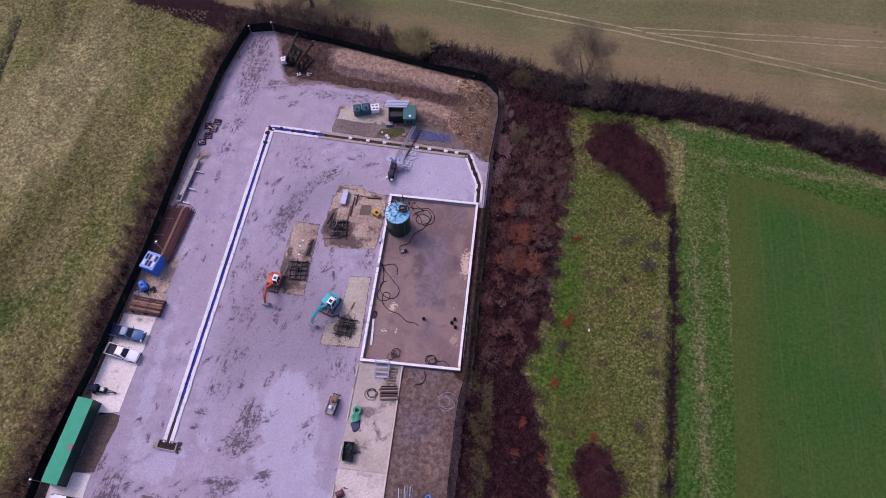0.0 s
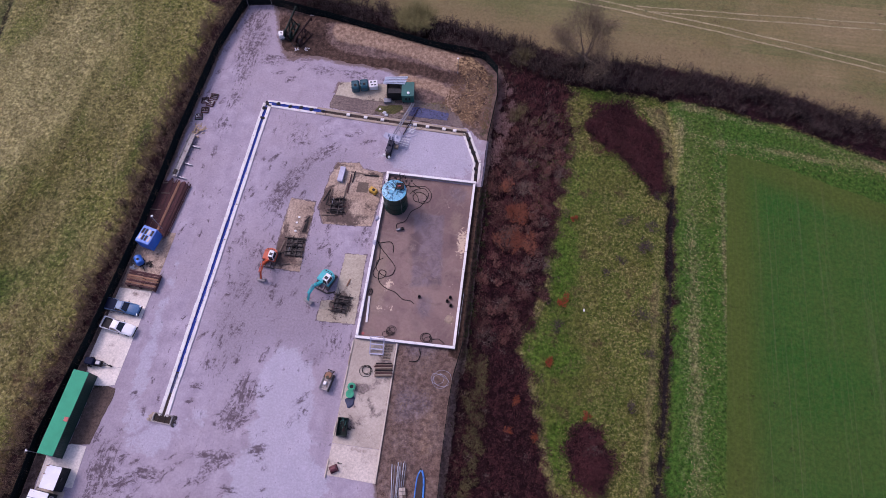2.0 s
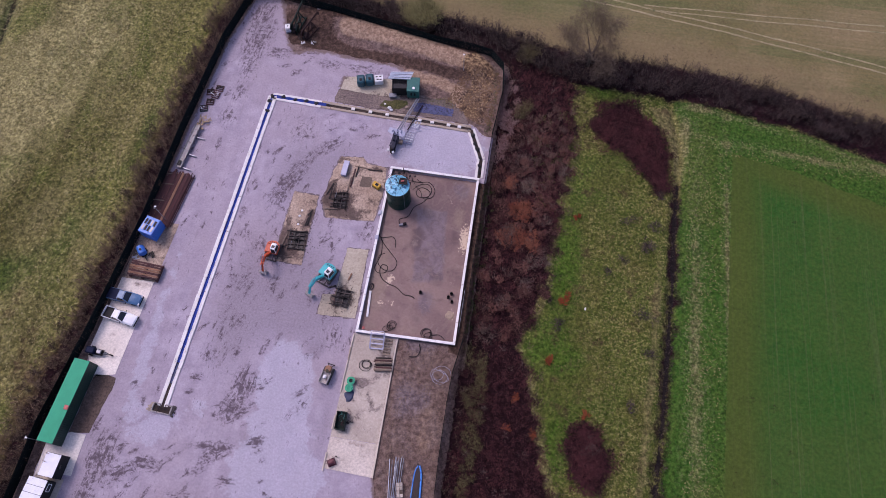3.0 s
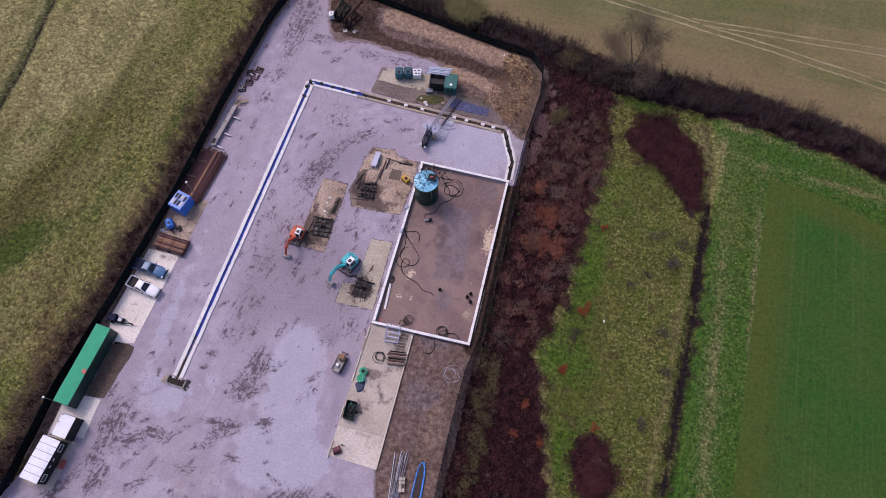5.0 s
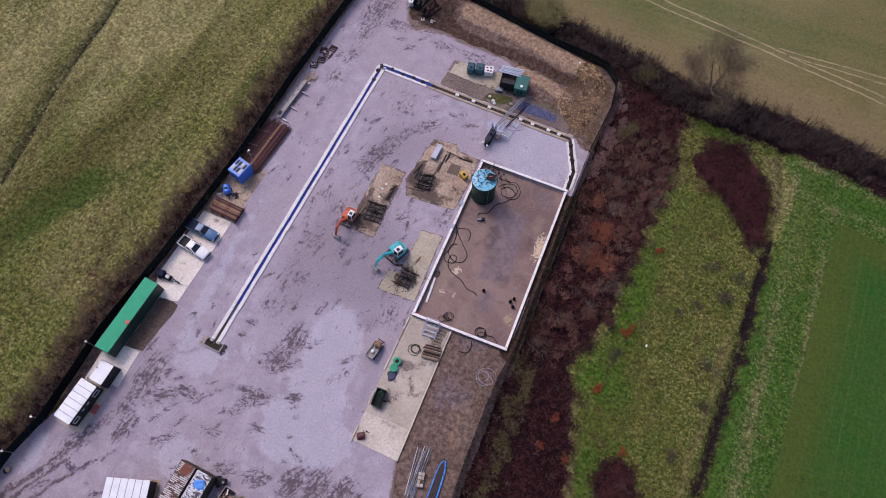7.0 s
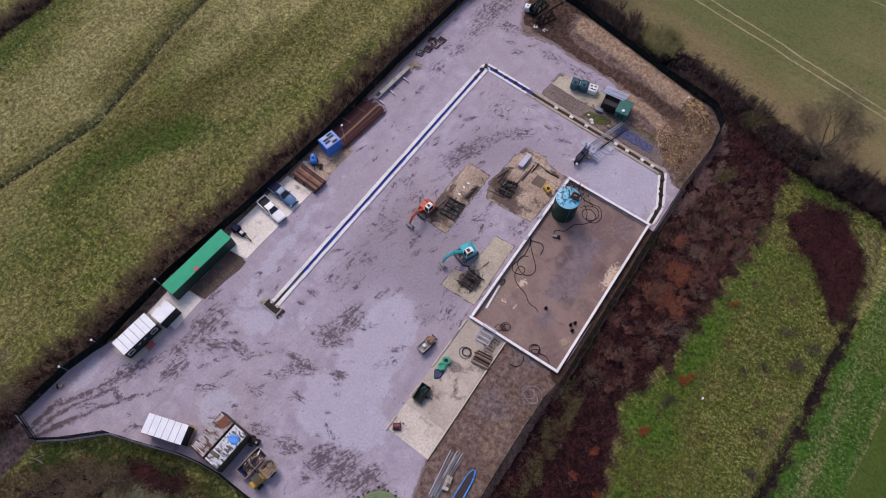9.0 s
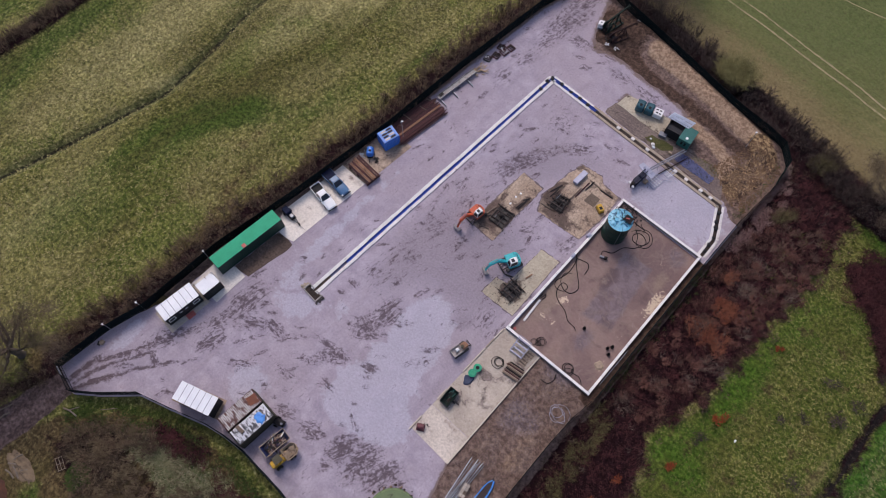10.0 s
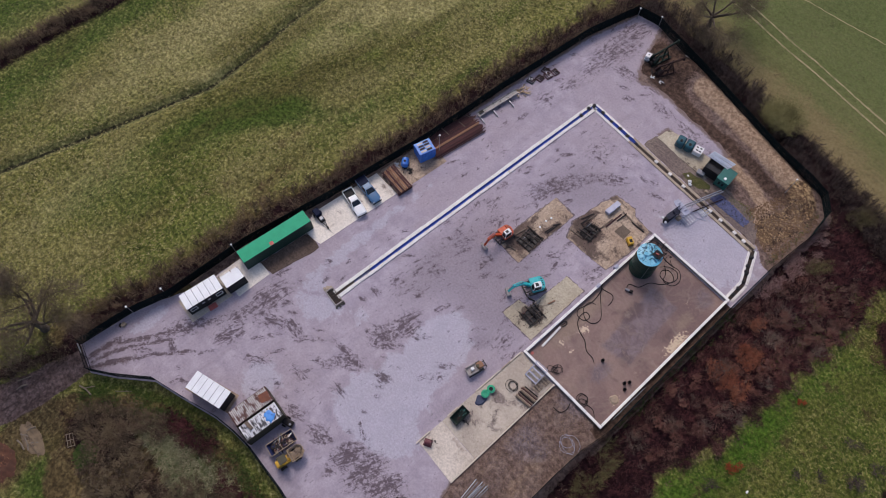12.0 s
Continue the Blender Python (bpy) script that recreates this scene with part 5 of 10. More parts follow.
def bund_lilac(X, Y):
    return np.clip(0.9 * step_mask(inside(X, Y, [(5.4, 22.4), (10.6, 22.6), (11.6, 10.5), (6.8, 9.5)]), 1.6) + 0.8 * blob(X, Y, 12.2, 26.6, 2.4, 2.0) + 0.7 * blob(X, Y, 9.4, 6.4, 2.4, 3.0), 0, 1)


def bund_tan(X, Y):
    return np.clip(0.9 * blob(X, Y, 1.6, 10, 2.0, 9) + 0.7 * blob(X, Y, 5.4, 26.4, 3.4, 2.2) + 0.75 * blob(X, Y, 12.6, 21.6, 1.6, 3.0) + 0.5 * blob(X, Y, 7.5, 1.8, 5, 1.6), 0, 1)


def scum(X, Y):
    return np.clip(0.80 * blob(X, Y, 14.0, 18, 1.2, 3.4) + 0.74 * blob(X, Y, 3.2, 9.2, 0.6, 1.3) + 0.70 * blob(X, Y, 2.6, 5.4, 0.9, 0.6) + 0.68 * blob(X, Y, 4.3, 5.6, 0.5, 0.7) + 0.66 * blob(X, Y, 13.8, 5, 0.7, 1.2)
                   + 0.4 * blob(X, Y, 13, 10, 1.0, 1.2) + 0.42 * blob(X, Y, 11, 24, 1.6, .9) + 0.42 * blob(X, Y, 4.0, 9.6, 0.8, 0.5), 0, 1)


def make_bund_floor():
    """Damp concrete: brown silt, wet areas with their lilac sheen put into the colour, olive dry rims and dark oil, all
    with soft uneven margins.
    """
    m, t, b = blank("wet_bund_concrete")
    P = node(t, "NewGeometry").outputs["Position"]
    big, mid, fine, tiny = grain(t, P, 0.13, 4, 0.5, 0.8), grain(t, P, 0.5, 7, 0.66, 0.7), grain(t, P, 2.6, 6, 0.7), grain(t, P, 18.0, 3)
    loose = calc(t, 'MULTIPLY', calc(t, 'SUBTRACT', calc(t, 'ADD', calc(t, 'MULTIPLY', mid, 0.7), calc(t, 'MULTIPLY', fine, 0.3)), 0.5), 1.3)
    col = mix(t, ramp(t, big, 0.36, 0.64), (0.228, 0.150, 0.133), (0.160, 0.102, 0.096))
    col = mix(t, calc(t, 'MULTIPLY', ramp(t, calc(t, 'ADD', attr(t, "tan"), loose), 0.35, 0.85), 0.75), col, (0.255, 0.186, 0.140))
    col = mix(t, calc(t, 'MULTIPLY', ramp(t, calc(t, 'ADD', attr(t, "lilac"), loose), 0.35, 0.75), 0.9), col, mix(t, ramp(t, mid, 0.4, 0.62), (0.185, 0.138, 0.152), (0.128, 0.092, 0.102)))
    col = mix(t, calc(t, 'MULTIPLY', ramp(t, calc(t, 'ADD', attr(t, "oil"), loose), 0.38, 0.72), 0.80), col, (0.088, 0.053, 0.053))
    swirl = grain(t, P, 0.22, 5, 0.58, 1.6)
    col = mix(t, calc(t, 'MULTIPLY', ramp(t, swirl, 0.54, 0.66), 0.55), col, (0.128, 0.080, 0.074))
    vein = calc(t, 'ABSOLUTE', calc(t, 'SUBTRACT', grain(t, P, 0.17, 4, 0.55, 1.2), 0.5))
    col = mix(t, calc(t, 'MULTIPLY', ramp(t, calc(t, 'SUBTRACT', 0.06, vein), 0.0, 0.06), 0.16), col, (0.300, 0.232, 0.190))
    col = mix(t, calc(t, 'MULTIPLY', ramp(t, mid, 0.56, 0.70), 0.45), col, (0.300, 0.225, 0.195))
    col = mix(t, calc(t, 'MULTIPLY', ramp(t, calc(t, 'ADD', attr(t, "scum"), calc(t, 'MULTIPLY', calc(t, 'SUBTRACT', fine, 0.5), 1.8)), 0.5, 0.62), 0.9), col, (0.56, 0.44, 0.32))
    col = mix(t, 0.22, col, mix(t, ramp(t, fine, 0.25, 0.75), (0.45, 0.45, 0.45), (1.5, 1.5, 1.5)), 'MULTIPLY')
    col = mix(t, 0.2, col, mix(t, tiny, (0.55, 0.55, 0.55), (1.4, 1.4, 1.4)), 'MULTIPLY')
    t.links.new(col, b.inputs["Base Color"])
    t.links.new(calc(t, 'SUBTRACT', 0.72, calc(t, 'MULTIPLY', ramp(t, calc(t, 'ADD', attr(t, "lilac"), loose), 0.3, 0.8), 0.4)), b.inputs["Roughness"])
    b.inputs["Specular IOR Level"].default_value = 0.4
    t.links.new(node(t, "Bump", Strength=0.25, Distance=0.03, Height=fine).outputs[0], b.inputs["Normal"])
    return m


M["bund_floor"] = make_bund_floor()
bund_floor = sheet("bund_floor", BUND, -0.02, 0.5, M["bund_floor"], {"oil": bund_oil, "scum": scum, "lilac": bund_lilac, "tan": bund_tan}, "damp brown concrete floor with oil stains and dried scum", "floor")
bund = thing("bund_wall", pose(0, 0, 0), "low white concrete bund wall round the tank", "wall")
tagged(bund, kind="structure")
for i, ((x0, y0), (x1, y1)) in enumerate(zip(BUND, BUND[1:] + BUND[:1])):
    d = Vector((x1 - x0, y1 - y0, 0)).normalized()
    bm = bmesh.new()
    beam(bm, Vector((x0, y0, 0.22)) + d * (0.2 if i % 2 else -0.2), Vector((x1, y1, 0.22)) + d * (-0.2 if i % 2 else 0.2), 0.30, 0.70)
    part("wall_panel", bm, M["bund_side"], bund)
    n = max(2, round((Vector((x1 - x0, y1 - y0)).length) / 3.0))
    a, b = Vector((x0, y0, 0.60)) + d * (0.24 if i % 2 else -0.24), Vector((x1, y1, 0.60)) + d * (-0.24 if i % 2 else 0.24)
    for k in range(n):
        bm = bmesh.new()
        beam(bm, a.lerp(b, k / n + 0.0012), a.lerp(b, (k + 1) / n - 0.0012), 0.40, 0.07, 0.015)
        part("coping_stone", bm, M["coping"], bund)

# ---- concrete pads ----
NONE = {"oil": lambda X, Y: 0 * X, "scum": lambda X, Y: 0 * X}


def oily(*spots):
    def fn(X, Y):
        m = 0 * X
        for x, y, rx, ry, k in spots:
            m = m + k * blob(X, Y, x, y, rx, ry)
        return np.clip(m, 0, 2)
    return {"oil": fn, "scum": lambda X, Y: 0 * X}


def ragged(pts, seed, amp=0.22, step=0.9):
    """An outline with a broken, uneven edge."""
    rng = random.Random(seed)
    out = []
    for (x0, y0), (x1, y1) in zip(pts, pts[1:] + pts[:1]):
        n = max(1, int(math.hypot(x1 - x0, y1 - y0) / step))
        for k in range(n):
            out.append((x0 + (x1 - x0) * k / n + rng.uniform(-amp, amp), y0 + (y1 - y0) * k / n + rng.uniform(-amp, amp)))
    return out


PAD_1 = [(-15.0, 22.3), (-11.0, 22.1), (-10.9, 18.8), (-11.1, 15.0), (-11.0, 9.6), (-15.1, 9.8), (-15.5, 13.2), (-15.3, 19.6)]
PAD_2 = [(-8.8, 30.0), (-5.1, 30.4), (-4.4, 29.4), (-0.7, 29.0), (-0.6, 24.5), (-1.1, 19.0), (-4.8, 18.6), (-9.0, 18.5), (-10.2, 21.3), (-9.8, 23.6), (-9.5, 27.1)]
PAD_3 = [(-4.3, 13.6), (-1.0, 13.8), (-0.8, 2.2), (-6.7, 2.1), (-6.6, 5.4), (-4.7, 5.6)]
MUD_RIM = make_slab("trodden_mud", (0.225, 0.182, 0.200), (0.150, 0.116, 0.124), (0.055, 0.038, 0.042), 0.54, grit=0.6)
for i, (q, grow_by) in enumerate(((PAD_1, 1.03), (PAD_2, 1.02), (PAD_3, 1.015))):
    cx, cy = sum(p[0] for p in q) / len(q), sum(p[1] for p in q) / len(q)
    rim = [(cx + (x - cx) * (grow_by + .03), cy + (y - cy) * grow_by) for x, y in q]
    sheet("mud_rim_%d" % (i + 1), ragged(rim, 30 + i, 0.13, 0.35), 0.025, 0.5, MUD_RIM, NONE, "trodden dark mud round the edge of an old pad", "mud")
sheet("pad_1", ragged(PAD_1, 1, .10, .6), 0.05, 0.4, M["slab"], oily((-12.9, 13.6, 2.3, 1.7, 1.5), (-11.6, 17.6, 0.6, 1.6, 1.3), (-14.9, 16, .5, 2.4, .6), (-12.5, 11.2, 1.2, .6, .7), (-14.6, 12.4, .8, 1.2, .7)),
      "broken old concrete pad stained with oil round a well cellar", "concrete pad")
sheet("pad_2", ragged(PAD_2, 2, .12, .6), 0.05, 0.4, M["slab"],
      oily((-7.6, 21.8, 2.2, 1.7, 1.4), (-5.0, 19.8, 1.6, 1.0, 1.0), (-9.2, 24, .6, 2, .7), (-8.8, 29.6, .6, .5, .9), (-1.6, 28.4, 1.4, .5, .6), (-7.4, 19.2, 1.2, .5, .6)), "broken old concrete pad stained with oil round a well cellar", "concrete pad")
sheet("pad_3", ragged(PAD_3, 3, .07, .6), 0.05, 0.4, M["olive_slab"],
      oily((-3.6, 5.2, 1.7, 1.6, 1.6), (-2.9, 8.6, .8, 1.2, .6), (-5.6, 3.0, .8, .5, .3)), "broken old concrete pad stained with oil round a well cellar", "concrete pad")
sheet("pad_16", ragged([(-4.6, 24.8), (-4.6, 26.8), (-2.8, 26.8), (-2.7, 24.9)], 8, .04, .5), 0.056, 0.5, M["patch_slab"], NONE, "square of dark patched concrete in the old pad", "concrete pad")
sheet("pad_4", [(-0.45, 0.0), (6.0, 0.0), (6.05, -15.55), (-0.78, -15.55)], 0.05, 0.6, M["clean_slab"], oily((2.2, -7.2, 1.1, .6, 1.9), (4.8, -2.2, 1.2, 1.2, .6), (4.4, -5.6, 1.2, .5, .7), (.8, -14.2, .8, .6, .6), (1.4, -12, 1.8, 2.4, .5), (4.0, -10, 1.6, 3.5, .35), (1.5, -1.0, 1, .5, .4), (5, -4, 1.4, 1.5, .45)),
      "long pale concrete pad with dark spills beside the bund", "concrete pad")
sheet("pad_13", [(-0.78, -15.60), (6.05, -15.60), (6.1, -20.2), (-0.9, -19.9)], 0.055, 0.6, M["end_slab"], oily((0, -18.9, 1, .6, .7), (2.6, -16.0, 2.5, .4, .6)), "newer pale concrete pad at the end of the row", "concrete pad")
sheet("pad_14", [(-37.4, -12.4), (-34.2, -11.5), (-34.02, -8.92), (-39.4, -8.92)], 0.05, 0.6, M["bright_slab"], oily((-35.6, -9.8, .5, .8, .6)), "pale concrete bay with faint dark marks", "concrete pad")
sheet("pad_15", [(-38.62, -.72), (-33.4, -.72), (-33.1, 3.4), (-38.3, 3.4)], 0.054, 0.6, M["bright_slab"], oily((-35.0, 2.6, 1.6, .5, .7)), "worn concrete bay under the blue pickup", "concrete pad")
sheet("pad_5", [(-39.4, -8.88), (-34.01, -8.88), (-33.42, -.76), (-38.64, -.76)], 0.05, 0.6, M["bright_slab"], oily((-36.5, -5.5, .6, .5, .6), (-35.6, -9.0, .5, .8, .6)),
      "pale concrete parking bay along the fence", "concrete pad")
sheet("pad_6", [(-38.3, 3.4), (-33.0, 3.4), (-32.2, 13.6), (-37.4, 13.7)], 0.04, 0.6, M["slab"], NONE, "dirty concrete hardstanding under pipes and container", "concrete pad")
sheet("pad_7", [(-40.6, -26.9), (-40.6, -22.4), (-37.6, -20.4), (-35.4, -20.5), (-35.5, -26.2), (-36.6, -26.2)], 0.05, 0.6, M["bright_slab"], NONE, "pale concrete base under the white store", "concrete pad")
sheet("pad_8", [(-41.0, -33.6), (-36.7, -33.8), (-36.3, -26.8), (-40.4, -26.6)], 0.05, 0.6, M["clean_slab"], NONE, "dirty concrete base under the site office", "concrete pad")
sheet("pad_9", [(-29.0, -40.2), (-22.0, -37.6), (-23.0, -34.9), (-29.4, -37.2)], 0.05, 0.6, M["slab"], NONE, "concrete base under the white-roofed cabin", "concrete pad")
sheet("pad_10", ragged([(-11.9, 43.5), (-1.2, 43.2), (-0.7, 46.9), (-9.1, 46.7), (-11.4, 46.4)], 5, .14), 0.05, 0.6, M["olive_slab"], oily((-2, 44, 1, 1, .7), (-11.2, 45.9, .5, .5, .9), (-6, 43.4, 3, .4, .5)), "tan concrete base under the tanks and the generator", "concrete pad")
sheet("pad_11", ragged([(-12.2, 43.6), (-12.3, 40.7), (2.0, 40.05), (11.8, 39.75), (9.6, 43.5), (2.2, 44.4), (-1.0, 43.1), (-11.9, 43.6)], 6, 0.2), 0.02, 0.5, M["grey_verge"], NONE, "strip of grey-brown soil with thin grass behind the channel", "verge")
sheet("verge_turf", ragged([(-4.3, 41.2), (-3.6, 42.4), (0.3, 43.0), (0.7, 42.2), (-0.7, 41.0), (-2.4, 40.9)], 16, .12, .4), 0.035, 0.4, M["turf"], NONE, "small patch of dull green turf behind the channel", "turf")
sheet("pad_12", ragged([(-37.9, -20.4), (-34.9, -20.2), (-33.8, -11.9), (-37.2, -11.9)], 7, 0.15), 0.05, 0.5, M["verge"], NONE, "brown earth strip beside the green container", "verge")
bm = bmesh.new()
beam(bm, (6.2, -20.2, 0.10), (6.2, 0.1, 0.10), 0.24, 0.26, 0.02)
tagged(part("kerb", bm, M["tan_kerb"]), "beige concrete kerb along the long pad", "kerb", kind="structure")
rng = random.Random(4)
pad_kerb = thing("kerb", pose(0, 0, 0), "broken beige concrete kerb along the long pad", "kerb")
tagged(pad_kerb, kind="structure")
y = -0.3
while y > -18.5:
    L = rng.uniform(1.6, 3.2)
    if rng.random() < 0.8:
        bm = bmesh.new()
        beam(bm, (-0.45 + 0.022 * y, y, 0.1), (-0.45 + 0.022 * (y - L), y - L, 0.1), 0.2, 0.22, 0.03)
        part("kerb_stone", bm, M["tan_kerb"] if rng.random() < 0.7 else M["dirty_kerb"], pad_kerb)
    y -= L + rng.uniform(0.03, 0.3)


# ---- perimeter drainage channel ----
def kerb_run(owner, a, b, side, width, mat_fn, seed, piece=2.9):
    rng = random.Random(seed)
    a, b = Vector((*a, 0.06)), Vector((*b, 0.06))
    d = (b - a).normalized()
    nrm = Vector((-d.y, d.x, 0)) * side
    n = max(1, round((b - a).length / piece))
    for k in range(n):
        u0, u1 = k / n, (k + 1) / n
        off = nrm * (0.5 + rng.uniform(-0.025, 0.025))
        bm = bmesh.new()
        beam(bm, a.lerp(b, u0) + off + d * 0.012, a.lerp(b, u1) + off - d * 0.012, width + rng.uniform(-0.04, 0.04), 0.16, 0.03)
        part("kerb_stone", bm, mat_fn(a.lerp(b, (u0 + u1) / 2)), owner)


CH = [(-25.8, -15.0), (-23.35, 40.3), (12.25, 38.7), (14.75, 33.0), (14.80, 29.4)]
channel = thing("drainage_channel", pose(0, 0, 0), "perimeter drainage channel of white kerbs with a blue liner", "channel")
tagged(channel, kind="structure")
for i in range(4):
    a, b = CH[i], CH[i + 1]
    fn = (lambda p: M["kerb"]) if i != 1 else (lambda p: M["kerb"] if p.x < -13 else M["dirty_kerb"])
    w = (0.56, 0.46, 0.42, 0.42)[i]
    kerb_run(channel, a, b, 1, w, fn, 30 + i)
    kerb_run(channel, a, b, -1, w, fn, 40 + i)
    bm = bmesh.new()
    beam(bm, (*a, 0.01), (*b, 0.01), 0.62, 0.03)
    part("channel_bed", bm, M["channel"], channel, "dark muddy channel bed")


def liner_run(pts, w, name, mat, label):
    """A loose sheet laid along the channel, rucked and sagging."""
    rng = random.Random(len(pts))
    line = smooth_line([(*p, 0.05) for p in pts], 0.5)
    verts, faces = [], []
    for i, p in enumerate(line):
        d = (line[min(i + 1, len(line) - 1)] - line[max(i - 1, 0)]).normalized()
        s = Vector((-d.y, d.x, 0))
        ww = w * (1 + rng.uniform(-0.22, 0.22))
        for k, zz in zip((-1, -0.5, 0, 0.5, 1), (0.10, 0.03, 0.0, 0.03, 0.10)):
            verts.append(p + s * (ww * k / 2 + rng.uniform(-0.02, 0.02)) + Vector((0, 0, zz + rng.uniform(0, 0.035))))
    for i in range(len(line) - 1):
        for k in range(4):
            faces.append((i * 5 + k, i * 5 + k + 1, i * 5 + k + 6, i * 5 + k + 5))
    part_mesh(name, raw_mesh(name, [tuple(v) for v in verts], faces), mat, channel, label)


liner_run([(-25.45, -8.4), (-25.1, 0.0), (-24.6, 11.0), (-23.9, 27.0), (-23.38, 39.9)], 0.40, "liner", M["liner"], "blue plastic liner")
liner_run([(-25.6, -11.6), (-25.5, -9.6), (-25.46, -8.6)], 0.36, "liner", M["liner_dark"], "dark wet liner")
liner_run([(-23.1, 40.25), (-18.0, 40.05), (-13.0, 39.82)], 0.55, "liner", M["liner"], "blue plastic liner")
rng = random.Random(8)
for x, y in [(-23.6, 39.2), (-23.5, 37.2), (-23.3, 40.2), (-21.4, 40.2), (-19.2, 40.1), (-17.2, 40.0), (-15.4, 39.95), (-13.2, 39.85), (12.7, 37.6), (13.4, 36.0), (13.9, 34.9), (14.6, 33.2), (14.7, 31.8), (14.8, 30.4)]:
    bm = bmesh.new()
    for k in range(3):
        bmesh.ops.create_icosphere(bm, subdivisions=2, radius=rng.uniform(0.16, 0.26), matrix=Matrix.Translation((rng.uniform(-.2, .2), rng.uniform(-.2, .2), 0.1)) @ Matrix.Diagonal((1.2, 1.2, 0.6, 1)))
    for v in bm.verts:
        v.co += v.co.normalized() * rng.uniform(-0.03, 0.03)
    bag = part("sandbag", bm, M["black"])
    bag.matrix_world = pose(x, y, 0.06, 0, 0, rng.uniform(0, 90))
    tagged(bag, "dark sandbags weighing down the liner in the channel", "sandbag", "sandbags in the channel")
for x, y in [(-8.7, 39.65), (-5.6, 39.5), (-2.6, 39.4), (3.2, 39.1), (5.4, 39.0), (8.3, 38.9), (10.2, 38.8)]:
    bm = bmesh.new()
    box(bm, (0, 0, 0.12), (0.62, 0.5, 0.24), bevel=0.03)
    blk = part("concrete_block", bm, M["kerb"])
    blk.matrix_world = pose(x, y, 0.12, 0, 0, rng.uniform(-12, 12))
    tagged(blk, "pale concrete block laid across the channel", "block", "blocks across the channel")
# sump at the end of the channel
sump = thing("drain_sump", pose(-25.75, -15.35, 0, 0, 0, -4), "open concrete sump with a muddy rim at the channel end", "sump")
for a, b in (((-1.45, -.62), (1.45, -.62)), ((-1.45, .62), (-.42, .62)), ((.42, .62), (1.45, .62)), ((-1.38, -.5), (-1.38, .5)), ((1.38, -.5), (1.38, .5))):
    bm = bmesh.new()
    beam(bm, (*a, .16), (*b, .16), .17, .30, .03)
    part("sump_wall", bm, M["rack_grey"], sump)
bm = bmesh.new()
box(bm, (0, 0, .03), (2.6, 1.1, .04))
part("sludge", bm, M["channel"], sump, "dark sludge")
for k, a, b in ((0, (-.5, -.6), (-.3, .6)), (1, (.55, -.6), (.4, .6)), (2, (-1.2, .1), (1.2, -.05))):
    bm = bmesh.new()
    rod(bm, (*a, .3), (*b, .32), .05, seg=7)
    part("pipe", bm, M["oily"], sump)
rng = random.Random(14)
for side in (-1, 1):
    bm = bmesh.new()
    for k in range(26):
        p = (side * rng.uniform(1.35, 1.95), rng.uniform(-.75, .6), rng.uniform(.02, .16))
        box(bm, p, (rng.uniform(.12, .5), rng.uniform(.1, .35), rng.uniform(.06, .2)), rng.uniform(0, 90), .02, rng.uniform(-15, 15))
    tagged(part("rubble", bm, M["dirty_kerb"] if side < 0 else M["track_rubber"], sump, "broken muddy rubble"), kind="stuff")


# ---- perimeter fence ----
def fence_run(name, pts, label, cover):
    owner = thing(name, pose(0, 0, 0), label, "fence")
    tagged(owner, kind="structure")
    line, dist = [Vector((*p, 0)) for p in pts], 0.0
    posts = []
    for a, b in zip(line, line[1:]):
        n = max(1, round((b - a).length / 3.0))
        posts += [a.lerp(b, k / n) for k in range(n)]
    posts.append(line[-1])
    bm = bmesh.new()
    box(bm, (0, 0, 1.12), (0.09, 0.09, 2.3), bevel=0.012)
    box(bm, (0, 0, 2.29), (0.11, 0.11, 0.03))
    post_me = bpy.data.meshes.new("post")
    bm.to_mesh(post_me)
    bm.free()
    verts, faces = [], []
    for k in range(30):          # upright wires of a panel one unit long
        x0 = (k + 0.5) / 30
        for c in ((x0 - cover / 60, .01), (x0 + cover / 60, .01)):
            verts += [(c[0], c[1], 0.05), (c[0], c[1], 2.2)]
        n = len(verts)
        faces.append((n - 4, n - 2, n - 1, n - 3))
    for z in (0.1, 0.6, 1.15, 1.7, 2.18):
        n = len(verts)
        verts += [(0, -.01, z - .02), (1, -.01, z - .02), (1, -.01, z + .02), (0, -.01, z + .02), (0, .03, z + .02), (1, .03, z + .02)]
        faces += [(n, n + 1, n + 2, n + 3), (n + 3, n + 2, n + 5, n + 4)]
    panel_me = raw_mesh("mesh_panel", verts, faces)
    for a, b in zip(posts, posts[1:]):
        p = part_mesh("post", post_me, M["fence"], owner)
        p.matrix_world = pose(a.x, a.y, -0.05)
        q = part_mesh("mesh_panel", panel_me, M["fence"], owner)
        d = b - a
        q.matrix_world = Matrix.Translation((a.x, a.y, -0.02)) @ Matrix.Rotation(math.atan2(d.y, d.x), 4, 'Z') @ Matrix.Diagonal((d.length, 1, 1, 1))
    p = part_mesh("post", post_me, M["fence"], owner)
    p.matrix_world = pose(posts[-1].x, posts[-1].y, -0.05)
    return owner


